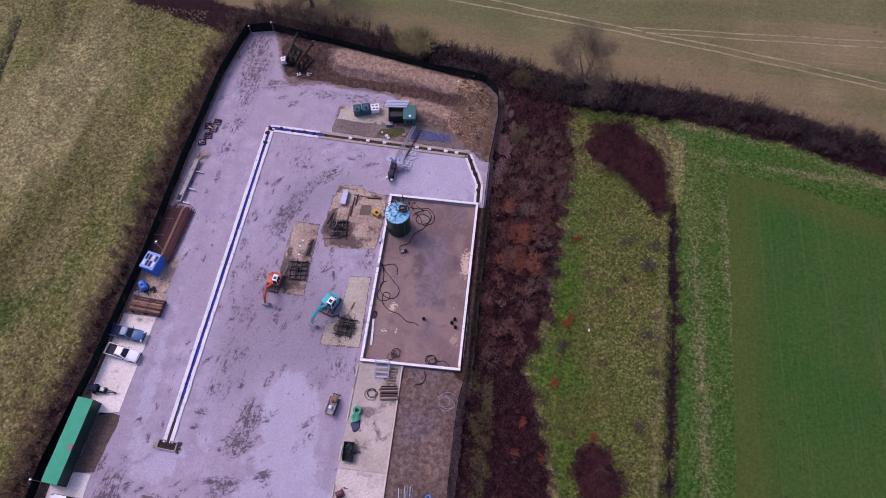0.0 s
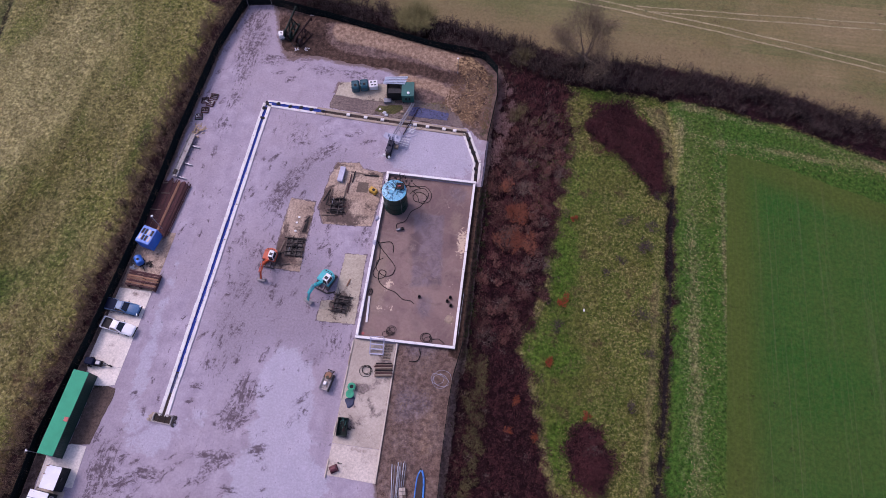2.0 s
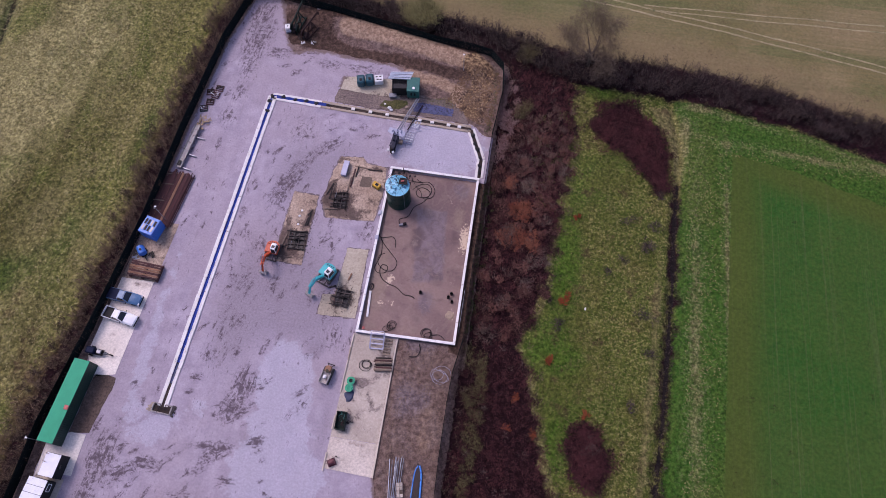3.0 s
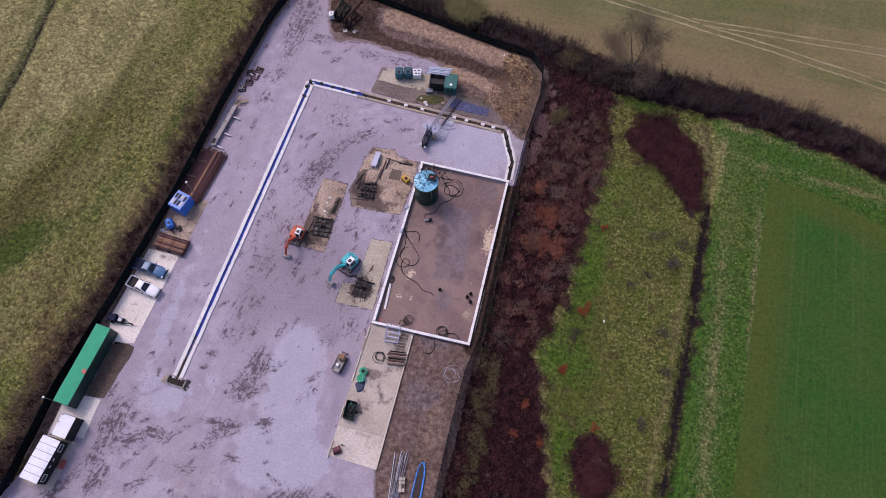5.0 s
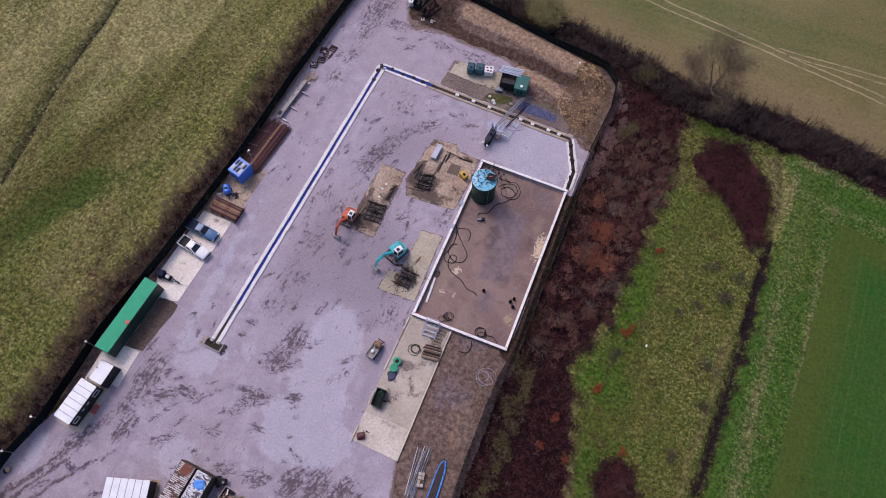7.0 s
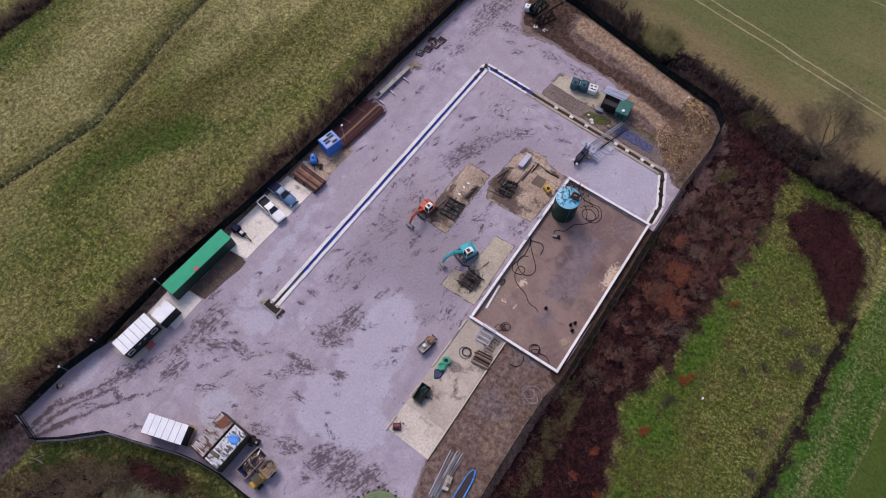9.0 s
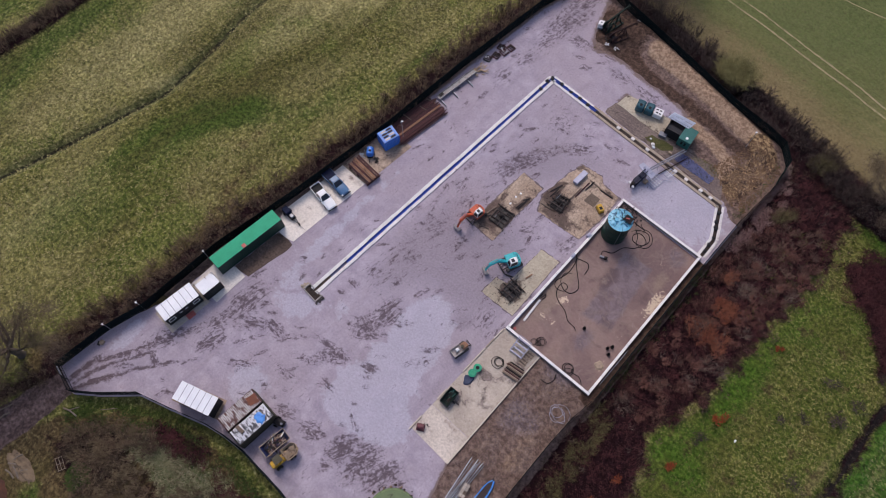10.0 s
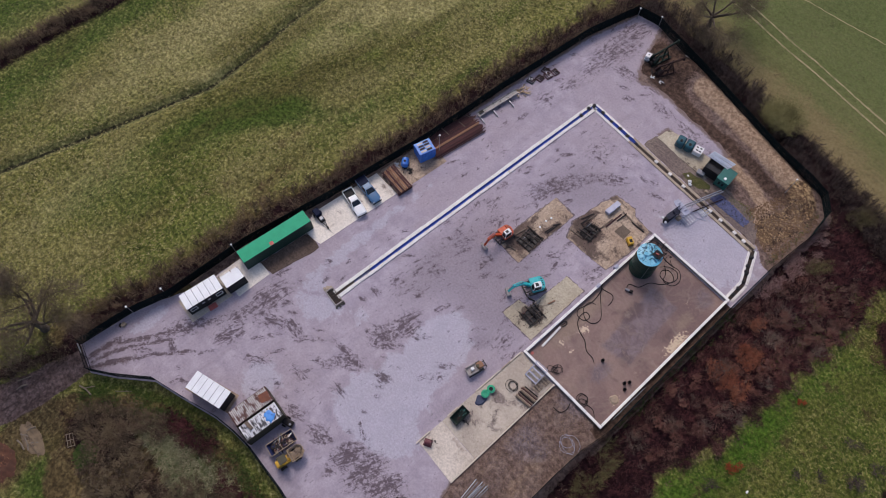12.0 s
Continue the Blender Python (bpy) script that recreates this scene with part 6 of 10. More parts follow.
fence_run("fence_west", FENCE_W, "black-green fence of close dark netting along the hedge", 0.96)
fence_run("fence_north", FENCE_N[:9], "black-green fence of close dark netting below the hedge", 0.94)
fence_run("fence_east", FENCE_N[8:], "dark green mesh security fence along the scrub", 0.85)
fence_run("fence_south", FENCE_S, "dark green mesh security fence near the gate", 0.9)
gate = thing("site_gate", pose(-44.8, -47.9, 0, 0, 0, math.degrees(math.atan2(-1.0, 4.6))), "closed dark green double mesh gate across the track", "gate")
for k in (0, 1):
    bm = bmesh.new()
    x0, x1 = 0.06 + k * 2.36, 2.32 + k * 2.36
    for z in (0.12, 1.1, 2.1):
        beam(bm, (x0, 0, z), (x1, 0, z), 0.06, 0.06)
    for x in (x0, x1):
        beam(bm, (x, 0, 0.1), (x, 0, 2.1), 0.06, 0.06)
    part("gate_frame", bm, M["fence"], gate)
    bm = bmesh.new()
    for j in range(22):
        x = x0 + (x1 - x0) * (j + .5) / 22
        beam(bm, (x, 0, 0.12), (x, 0, 2.08), 0.012, 0.012)
    part("bars", bm, M["fence"], gate)
bm = bmesh.new()
box(bm, (1.1, -0.05, 1.55), (1.5, 0.03, 0.5))
part("sign_plate", bm, M["pale_sheet"], gate, "pale blank sign plate")

# ---- vegetation ----
def in_poly_points(rng, poly, spacing):
    """Scattered points inside a polygon."""
    xs, ys = [p[0] for p in poly], [p[1] for p in poly]
    gx, gy = np.meshgrid(np.arange(min(xs), max(xs), spacing), np.arange(min(ys), max(ys), spacing))
    gx = gx + rng.uniform(-.5, .5, gx.shape) * spacing
    gy = gy + rng.uniform(-.5, .5, gy.shape) * spacing
    ok = inside(gx, gy, poly) > 0
    return np.stack([gx[ok], gy[ok]], 1)


def along_points(rng, pts, spacing, spread):
    out = []
    for (x0, y0), (x1, y1) in zip(pts, pts[1:]):
        L = math.hypot(x1 - x0, y1 - y0)
        n = max(1, int(L / spacing))
        u = (np.arange(n) + rng.uniform(0, 1, n)) / n
        off = rng.uniform(-spread, spread, n)
        out.append(np.stack([x0 + (x1 - x0) * u - (y1 - y0) / L * off, y0 + (y1 - y0) * u + (x1 - x0) / L * off], 1))
    return np.concatenate(out)


def twigs(rng, centres, radius, height, stems, side=5, width=0.03, lean=0.8, base=0.0, shade=0.0):
    """Bare shrubs: bent stems that spread from each centre, each with thin side twigs. Returns vertices, triangles and a shade for each plant."""
    n = len(centres)
    radius, height = np.broadcast_to(radius, n), np.broadcast_to(height, n)
    who = np.repeat(np.arange(n), stems)
    k = len(who)
    R, H = radius[who], height[who]
    a = rng.uniform(0, 2 * math.pi, k)
    r0 = np.sqrt(rng.uniform(0, 1, k)) * 0.55
    root = np.stack([centres[who, 0] + np.cos(a) * r0 * R, centres[who, 1] + np.sin(a) * r0 * R, np.full(k, base)], 1)
    a2 = a + rng.normal(0, 0.7, k)
    out = lean * R * rng.uniform(0.25, 1.0, k)
    top = H * rng.uniform(0.55, 1.0, k) * (1 - 0.35 * r0)
    mid = root + np.stack([np.cos(a2) * out * 0.35, np.sin(a2) * out * 0.35, top * 0.6], 1)
    a3 = a2 + rng.normal(0, 0.5, k)
    tip = mid + np.stack([np.cos(a3) * out * 0.65, np.sin(a3) * out * 0.65, top * rng.uniform(0.15, 0.42, k)], 1)
    w = width * rng.uniform(0.7, 1.3, k)
    s = np.stack([-np.sin(a2), np.cos(a2), np.zeros(k)], 1) * w[:, None]
    V = [root - s, root + s, mid + s * .8, mid - s * .8, tip]
    verts = np.stack(V, 1).reshape(-1, 3)
    i0 = np.arange(k) * 5
    tri = np.concatenate([np.stack([i0, i0 + 1, i0 + 2], 1), np.stack([i0, i0 + 2, i0 + 3], 1), np.stack([i0 + 3, i0 + 2, i0 + 4], 1)])
    tone_of = np.clip(0.36 + 0.42 * wobble(centres[:, 0], centres[:, 1], 61, 4.0) + rng.normal(0, .30, n) + shade, 0, 1)
    tone = np.repeat(tone_of[who], 5)
    if side:
        ws = np.repeat(np.arange(k), side)
        u = rng.uniform(0.15, 0.95, len(ws))[:, None]
        low = u < 0.5
        st = np.where(low, root[ws] + (mid[ws] - root[ws]) * u * 2, mid[ws] + (tip[ws] - mid[ws]) * (u * 2 - 1))
        ang = rng.uniform(0, 2 * math.pi, len(ws))
        ln = (0.22 + 0.3 * rng.uniform(0, 1, len(ws))) * np.repeat(np.sqrt(R * H), side) * 0.75
        up = rng.uniform(-0.15, 0.7, len(ws))
        d = np.stack([np.cos(ang), np.sin(ang), up], 1) * ln[:, None]
        sv = np.stack([-np.sin(ang), np.cos(ang), np.zeros(len(ws))], 1) * (width * 0.75)
        v2 = np.stack([st - sv, st + sv, st + d], 1).reshape(-1, 3)
        j0 = len(verts) + np.arange(len(ws)) * 3
        tri = np.concatenate([tri, np.stack([j0, j0 + 1, j0 + 2], 1)])
        verts = np.concatenate([verts, v2])
        tone = np.concatenate([tone, np.repeat(tone_of[who[ws]], 3)])
    return verts, tri, tone


def plants(name, material, label, category, kind, *args, **kw):
    v, f, tone = twigs(*args, **kw)
    ob = part_mesh(name, raw_mesh(name, v, f, {"tone": tone}), material)
    return tagged(ob, label, category, kind=kind)


def tufts(rng, pts, size, blades, width=0.03):
    """Grass tussocks: short blades that spread from each point."""
    n = len(pts)
    who = np.repeat(np.arange(n), blades)
    k = len(who)
    a = rng.uniform(0, 2 * math.pi, k)
    sz = np.broadcast_to(size, n)[who] * rng.uniform(0.6, 1.2, k)
    root = np.stack([pts[who, 0] + np.cos(a) * sz * .25, pts[who, 1] + np.sin(a) * sz * .25, np.full(k, -.05)], 1)
    tip = root + np.stack([np.cos(a) * sz * .8, np.sin(a) * sz * .8, sz * rng.uniform(0.5, 1.0, k)], 1)
    s = np.stack([-np.sin(a), np.cos(a), np.zeros(k)], 1) * width
    V = np.stack([root - s, root + s, tip], 1).reshape(-1, 3)
    return V, np.arange(3 * k).reshape(-1, 3), np.repeat(rng.uniform(0, 1, n)[who], 3)


def grass(name, material, label, *args, **kw):
    v, f, tone = tufts(*args, **kw)
    return tagged(part_mesh(name, raw_mesh(name, v, f, {"tone": tone}), material), label, "grass", kind="stuff")


def thin(rng, pts, seed, scale, level):
    return pts[wobble(pts[:, 0], pts[:, 1], seed, scale) + rng.normal(0, .35, len(pts)) > level]


R1 = np.random.default_rng(5)
# hedge between the west meadow and the fence
HW = [(-46.7, -46.0), (-46.0, -38.0), (-44.8, -31.0), (-44.1, -20.0), (-41.8, -6.0), (-39.7, 13.0), (-38.7, 31.0), (-37.0, 50.0), (-35.2, 61.0), (-33.2, 66.0)]
c = along_points(R1, [(x - .8, y) for x, y in HW], 0.19, 2.6)
plants("hedge", M["twig_brown"], "bare brown hedge of thorn twigs along the fence", "hedge", "stuff", R1, c, R1.uniform(0.5, 1.2, len(c)), R1.uniform(1.2, 2.8, len(c)), 13, side=6, width=0.020)
c = along_points(R1, [(x + 1.3, y) for x, y in HW], 0.5, 0.5)
plants("hedge", M["twig_dark"], "dark straggling hedge stems overhanging the fence", "hedge", "stuff", R1, c, R1.uniform(0.5, 1.0, len(c)), R1.uniform(1.6, 2.7, len(c)), 9, side=5, width=0.022, lean=1.0)
# hedge belt along the north field
HN = [(-33, 66.0), (-24, 65.0), (-15, 63.0), (-5, 61.2), (5, 59.8), (17, 57.4), (28, 54.8), (53, 53.6), (68, 51.2), (84, 46.5), (112, 38)]
c = along_points(R1, HN, 0.22, 3.0)
plants("hedge", M["twig_dark"], "broad bare hedge of grey-brown thorn along the field edge", "hedge", "stuff", R1, c, R1.uniform(1.0, 1.9, len(c)), R1.uniform(1.6, 3.6, len(c)), 20, side=5, width=0.026)
# scrub east of the fence
SCRUB = [(17.3, 52.0), (17.6, 45.0), (17.0, 37.0), (17.0, 10.0), (17.2, 1.0), (16.4, -5.0), (16.4, -20.0), (17, -34), (33, -34), (31.6, -19.0), (29.2, -13.0), (27.0, -3.5), (24.4, 2.2), (27.6, 10.0), (28.2, 19.6), (29.6, 30.0), (30.6, 40.0), (29.4, 49.5), (24, 54)]


def scrub_points(rng, spacing, reach=0.0):
    """Points over the scrub, whose edge runs in and out."""
    p = in_poly_points(rng, [(15.5, -34), (15.5, 55), (35, 55), (35, -34)], spacing)
    x, y = p[:, 0], p[:, 1]
    d = inside(x, y, SCRUB) + 0.9 * wobble(x, y, 71, 5.0) + 0.6 * wobble(x, y, 72, 2.0) + rng.normal(0, .3, len(p)) + reach
    return p[(d > 0) & (inside(x, y, SITE) < -0.9)]


c = thin(R1, scrub_points(R1, 0.72), 41, 2.4, -0.45)
plants("bramble_scrub", M["twig_red"], "dense dark red-brown bramble scrub without leaves", "scrub", "stuff", R1, c, R1.uniform(0.4, 1.0, len(c)), R1.uniform(0.4, 1.5, len(c)), 16, side=5, width=0.021, lean=1.1, shade=np.interp(c[:, 1], [-12, 6, 26, 42], [-.28, .0, .22, .10]) + .38 * wobble(c[:, 0], c[:, 1], 91, 2.4))
c = scrub_points(R1, 1.3, 0.9)
c = c[inside(c[:, 0], c[:, 1], SCRUB) < 1.0]
plants("bramble_fringe", M["twig_brown"], "straggling brown scrub thinning out into the pasture", "scrub", "stuff", R1, c, R1.uniform(0.4, 0.9, len(c)), R1.uniform(0.3, 0.8, len(c)), 12, side=5, width=0.022, lean=1.2)
c = scrub_points(R1, 1.5)
c = thin(R1, c[(c[:, 1] > 2) & (c[:, 1] < 42)], 46, 3.0, -0.1)
plants("thorn_scrub", M["twig_russet"], "russet thorn bushes among the brambles", "scrub", "stuff", R1, c, R1.uniform(0.6, 1.2, len(c)), R1.uniform(0.9, 2.2, len(c)), 34, side=7, width=0.026)
c = thin(R1, in_poly_points(R1, [(19.5, 45.0), (29.0, 46.0), (30.0, 30.0), (24.0, 27.0), (19.0, 33.0)], 1.0), 49, 3.4, -0.05)
plants("thorn_scrub", M["twig_mauve"], "mauve-brown bare thorn over olive grass", "scrub", "stuff", R1, c, R1.uniform(0.5, 1.0, len(c)), R1.uniform(0.7, 1.6, len(c)), 26, side=7, width=0.023)
c = in_poly_points(R1, [(19.5, 31.0), (26.0, 29.0), (27.5, 21.0), (25.5, 12.0), (21.0, 12.0), (18.5, 24.0)], 0.8)
c = c[np.maximum.reduce([blob(c[:, 0], c[:, 1], x, y, r_, r_) for x, y, r_ in ((22.3, 24.0, 2.2), (21.9, 19.2, 2.4), (19.8, 28.8, 1.6), (20.4, 12.6, 1.5), (24.6, 18.6, 1.4))]) + R1.normal(0, .2, len(c)) > 0.66]
plants("bracken", M["twig_rust"], "rust-brown dead bracken among the brambles", "scrub", "stuff", R1, c, R1.uniform(0.5, 1.0, len(c)), R1.uniform(0.9, 2.1, len(c)), 34, side=7, width=0.034, lean=1.1)
c = thin(R1, scrub_points(R1, 2.0, -1.0), 43, 5.0, 0.25)
plants("elder_scrub", M["twig_pale"], "pale grey bare elder among the brambles", "scrub", "stuff", R1, c, R1.uniform(0.4, 0.9, len(c)), R1.uniform(1.0, 2.2, len(c)), 9, side=4, width=0.018, lean=1.2)
for x, y, r_, h_ in ((24.6, 15.0, 1.3, 2.0), (26.8, 15.6, 1.1, 1.8), (24.2, 11.2, 1.4, 2.0), (19.1, 2.4, 1.5, 2.0), (22.8, 28.4, 1.8, 2.6), (28.5, 32.2, 1.4, 2.2), (22.0, 33.0, 1.6, 2.6), (26.3, 22.6, 1.2, 2.0), (21.0, 8.0, 1.2, 2.0), (20.6, 20.0, 1.3, 2.2)):
    plants("bare_bush", M["twig_pale"], "bare grey-brown bush standing in the scrub", "bush", "", R1, np.array([[x, y], [x + .5, y + .4]]), r_ * R1.uniform(.7, 1.1), h_ * .9, 30, side=4, width=0.018, lean=1.2)
for x, y, r_, h_ in ((43.6, 9.7, 1.4, 1.6), (43.7, 21.7, 1.3, 1.7), (44.4, 24.6, 1.1, 1.5), (42.4, 20.4, 1.0, 1.2), (40.0, 25.5, 1.0, .9), (36.6, -12.0, 1.4, 2.0), (39.5, 18.0, .8, .9), (41.5, -5.0, .9, 1.1), (44.2, 3.0, 1.0, 1.0), (45.0, 30.5, .9, 1.0), (29.9, 6.4, 1.0, 1.2), (37.0, 16.0, .7, .6)):
    plants("thorn_bush", M["twig_bush"], "low dark thorn bush standing in the pasture", "bush", "", R1, np.array([x, y]) + R1.normal(0, r_ * .45, (6, 2)), r_ * R1.uniform(.45, .8, 6), h_ * R1.uniform(.5, .9, 6), 12, side=6, width=0.020, lean=1.1)
for x, y, r_ in ((30.7, 10.2, 1.0), (35.0, -7.0, .6), (29.1, .2, .8), (25.0, -6.0, .7), (24.0, -10.5, .6), (31.5, 24.5, .5), (27.8, -11.0, .6)):
    plants("bracken_clump", M["twig_fire"], "bright rust-red clump of dead bracken", "bush", "", R1, np.array([x, y]) + R1.normal(0, r_ * .5, (9, 2)), r_ * .45, .6, 16, side=6, width=0.024, lean=1.3)
for x, y, r_, h_ in ((20.5, 43.5, 1.4, 2.4), (20.2, 55.6, 2.0, 3.4)):
    plants("willow_bush", M["twig_olive"], "olive-brown bare willow bush by the fence", "bush", "", R1, np.array([[x, y], [x + .7, y + .6], [x - .3, y - .9]]), r_, h_, 50, side=6, width=0.018)
c = along_points(R1, [(18.3, 1.0), (18.6, -6.0), (19.4, -14.0), (19.0, -26.0)], 0.42, 1.2)
c = thin(R1, c, 48, 7.0, -0.45)
plants("willow_scrub", M["twig_olive"], "olive-brown bare willow scrub outside the fence", "scrub", "stuff", R1, c, R1.uniform(0.5, 1.2, len(c)), R1.uniform(0.9, 2.6, len(c)), 26, side=6, width=0.020)
c = thin(R1, in_poly_points(R1, [(17.0, 51.0), (17.0, 33.0), (18.2, 33.0), (19.8, 38.0), (20.0, 45.0), (18.6, 51.0)], 0.62), 44, 4.0, -0.15)
plants("dead_stalks", M["twig_pink"], "pale pinkish dead stalks beside the fence", "scrub", "stuff", R1, c, R1.uniform(0.4, 0.8, len(c)), R1.uniform(0.9, 1.8, len(c)), 22, side=5, width=0.026, lean=1.1)
c = thin(R1, in_poly_points(R1, [(22, 44), (30, 46), (29.5, 24), (25, 26)], 0.5), 45, 5.0, 0.45)
grass("scrub_grass", M["grass_green"], "olive grass showing between the brambles", R1, c, .7, 9, width=.03)
c = thin(R1, in_poly_points(R1, [(16.2, 29.0), (17.8, 29.0), (17.8, 4.0), (16.2, 2.0)], 0.4), 47, 3.0, -0.1)
grass("fence_grass", M["grass_lush"], "dull dark grass strip between bund fence and scrub", R1, c, .40, 8, width=.03)
BR1 = [(32.0, 43.0), (35.5, 47.0), (39.2, 48.4), (42.3, 45.3), (45.3, 42.4), (46.3, 37.9), (46.3, 31.4), (44.3, 31.2), (40.5, 36.6), (36.0, 38.8)]
BR2 = [(32.3, -11.0), (34.5, -8.0), (37.1, -8.8), (39.3, -13.5), (37.6, -17.5), (34.0, -16.5)]
for pl in (BR1, BR2):
    c = in_poly_points(R1, [(min(p[0] for p in pl) - 2, min(p[1] for p in pl) - 2), (max(p[0] for p in pl) + 2, min(p[1] for p in pl) - 2), (max(p[0] for p in pl) + 2, max(p[1] for p in pl) + 2), (min(p[0] for p in pl) - 2, max(p[1] for p in pl) + 2)], 0.6)
    c = c[inside(c[:, 0], c[:, 1], pl) + 0.7 * wobble(c[:, 0], c[:, 1], 77, 3.0) + R1.normal(0, .5, len(c)) > 0]
    plants("bramble_patch", M["twig_red"], "rounded patch of dark leafless brambles in the pasture", "scrub", "stuff", R1, c, R1.uniform(0.6, 1.2, len(c)), R1.uniform(0.5, 1.4, len(c)), 18, side=5, width=0.026, lean=1.1)
c = along_points(R1, WET_DITCH[:-1], 0.28, 0.9)
plants("ditch_scrub", M["twig_dark"], "low dark scrub along the ditch", "scrub", "stuff", R1, c, R1.uniform(0.15, 0.5, len(c)), R1.uniform(0.3, 0.9, len(c)), 9, side=5, width=0.020, base=-0.3)
# rough ground outside the gate
WOOD = [(-37.0, -52.0), (-31.5, -46.6), (-27.0, -43.4), (-20.0, -41.4), (-8.0, -40.4), (2, -41), (0, -64), (-22.0, -60.0), (-28.0, -57.0), (-34.0, -56.5)]


def wood_points(rng, x, y, rx, ry, turn, spacing):
    p = in_poly_points(rng, WOOD, spacing)
    return p[blob(p[:, 0], p[:, 1], x, y, rx, ry, turn) + 0.18 * wobble(p[:, 0], p[:, 1], 33, 2.5) > 0.45]


c = np.concatenate([wood_points(R1, -32.5, -51.0, 5.5, 4.2, 30, .75), wood_points(R1, -26, -53.5, 6, 5, 0, .75), wood_points(R1, -27.5, -46.5, 3.0, 2.0, 20, .75), wood_points(R1, -12, -52, 9, 8, 0, .8)])
half = R1.uniform(0, 1, len(c)) < 0.45
plants("thorn_scrub", M["twig_khaki"], "tangled khaki thorn scrub outside the gate", "scrub", "stuff", R1, c[half], R1.uniform(0.6, 1.3, half.sum()), R1.uniform(0.8, 2.1, half.sum()), 22, side=6, width=0.024)
c = c[~half]
plants("thorn_scrub", M["twig_brown"], "tangled umber thorn scrub outside the gate", "scrub", "stuff", R1, c, R1.uniform(0.6, 1.3, len(c)), R1.uniform(0.6, 2.0, len(c)), 22, side=6, width=0.024)
c = np.concatenate([wood_points(R1, -23.2, -43.2, 5.0, 1.9, 15, .6), wood_points(R1, -10, -43.5, 6, 2.2, 0, .7)])
plants("bramble_scrub", M["twig_red"], "dark red bramble tangle by the fence outside the gate", "scrub", "stuff", R1, c, R1.uniform(0.5, 1.1, len(c)), R1.uniform(0.5, 1.3, len(c)), 18, side=5, width=0.026, lean=1.1)
c = wood_points(R1, -30.2, -55.6, 2.0, 1.8, 0, .45)
plants("holly_scrub", M["grass_lush"], "dark evergreen undergrowth at the edge of the thorns", "scrub", "stuff", R1, c, R1.uniform(0.4, 0.8, len(c)), R1.uniform(0.5, 1.2, len(c)), 26, side=7, width=0.045)
c = np.concatenate([wood_points(R1, -25.5, -46.8, 4.5, 1.9, 10, .28), wood_points(R1, -19.0, -46.6, 5.5, 3.2, 0, .28), wood_points(R1, -15.0, -43.4, 3.5, 2.0, 0, .34)])
grass("long_grass", M["grass_pale"], "long bleached grass lying over among the thorns", R1, c, R1.uniform(.5, 1.0, len(c)), 9, width=.03)
c = thin(R1, in_poly_points(R1, [(-39.0, -51.5), (-33.5, -45.2), (-27.0, -42.2), (-17.0, -39.8), (-4, -39.8), (-8, -44), (-20.0, -44.0), (-30.0, -47.0), (-37.0, -54.0)], 0.34), 54, 5.0, -0.3)
grass("fence_grass", M["grass_lush"], "lush green grass along the outside of the fence", R1, c, .45, 8, width=.035)
c = along_points(R1, [(9.5, 54.4), (13.2, 53.6), (15.3, 51.4), (15.8, 46.7), (15.1, 38.5)], 0.16, 0.45)
grass("fence_grass", M["grass_lush"], "dark grass along the foot of the corner fence", R1, c, .36, 8, width=.035)
W2 = [(-46.2, -50.0), (-48.2, -57.0), (-50.0, -66.0), (-54.0, -82.0)]
c = along_points(R1, W2, 0.3, 1.8)
plants("hedge", M["twig_brown"], "straggling bare hedge beside the track", "hedge", "stuff", R1, c, R1.uniform(0.7, 1.4, len(c)), R1.uniform(1.0, 2.4, len(c)), 15, side=5, width=0.026)
FAR = [(-103, -60), (-101.8, -20), (-100.4, 0), (-96, 40)]
c = along_points(R1, FAR, 0.2, 1.7)
plants("hedge", M["twig_brown"], "clipped bare hedge across the far meadow", "hedge", "stuff", R1, c, R1.uniform(0.8, 1.3, len(c)), R1.uniform(1.4, 2.4, len(c)), 15, side=5, width=0.03)
# grass tussocks
c = thin(R1, in_poly_points(R1, [(-98, -62), (-98, 66), (-41.5, 66), (-42.5, 20), (-47, -20), (-50, -46), (-56, -62)], 0.55), 51, 9.0, -0.35)
c = c[to_line(c[:, 0], c[:, 1], STREAM) > 0.9]
c = c[GROUND_MASKS["dun"](c[:, 0], c[:, 1]) + 1.2 * GROUND_MASKS["lush"](c[:, 0], c[:, 1]) < R1.uniform(0.05, 0.9, len(c))]
grass("meadow_tussocks", M["grass_straw"], "straw-coloured tussocks all over the winter meadow", R1, c, R1.uniform(.16, .42, len(c)), 7, width=.042)
c = in_poly_points(R1, [(30.5, 48.0), (31.5, 30.0), (30, 12.0), (27.0, 2.0), (31.0, -12.0), (34, -30), (43.0, -30), (45.4, -2), (46.2, 24.0), (45.0, 30.0)], 0.42)
c = c[(inside(c[:, 0], c[:, 1], BR1) < 0) & (inside(c[:, 0], c[:, 1], BR2) < 0)]
grass("pasture_tussocks", M["grass_green"], "dense green and straw tussocks in the rough pasture", R1, thin(R1, c, 52, 6.0, -0.5), .26, 6, width=.03)
c = thin(R1, in_poly_points(R1, [(49.5, 44.0), (49.0, -30.0), (53.5, -30.0), (56.0, 40.0), (84, 38.0), (84, 41.0)], 0.5), 53, 4.0, 0.0)
grass("margin_tussocks", M["grass_straw"], "straw tussocks along the grass margin of the crop", R1, c, .22, 5, width=.03)

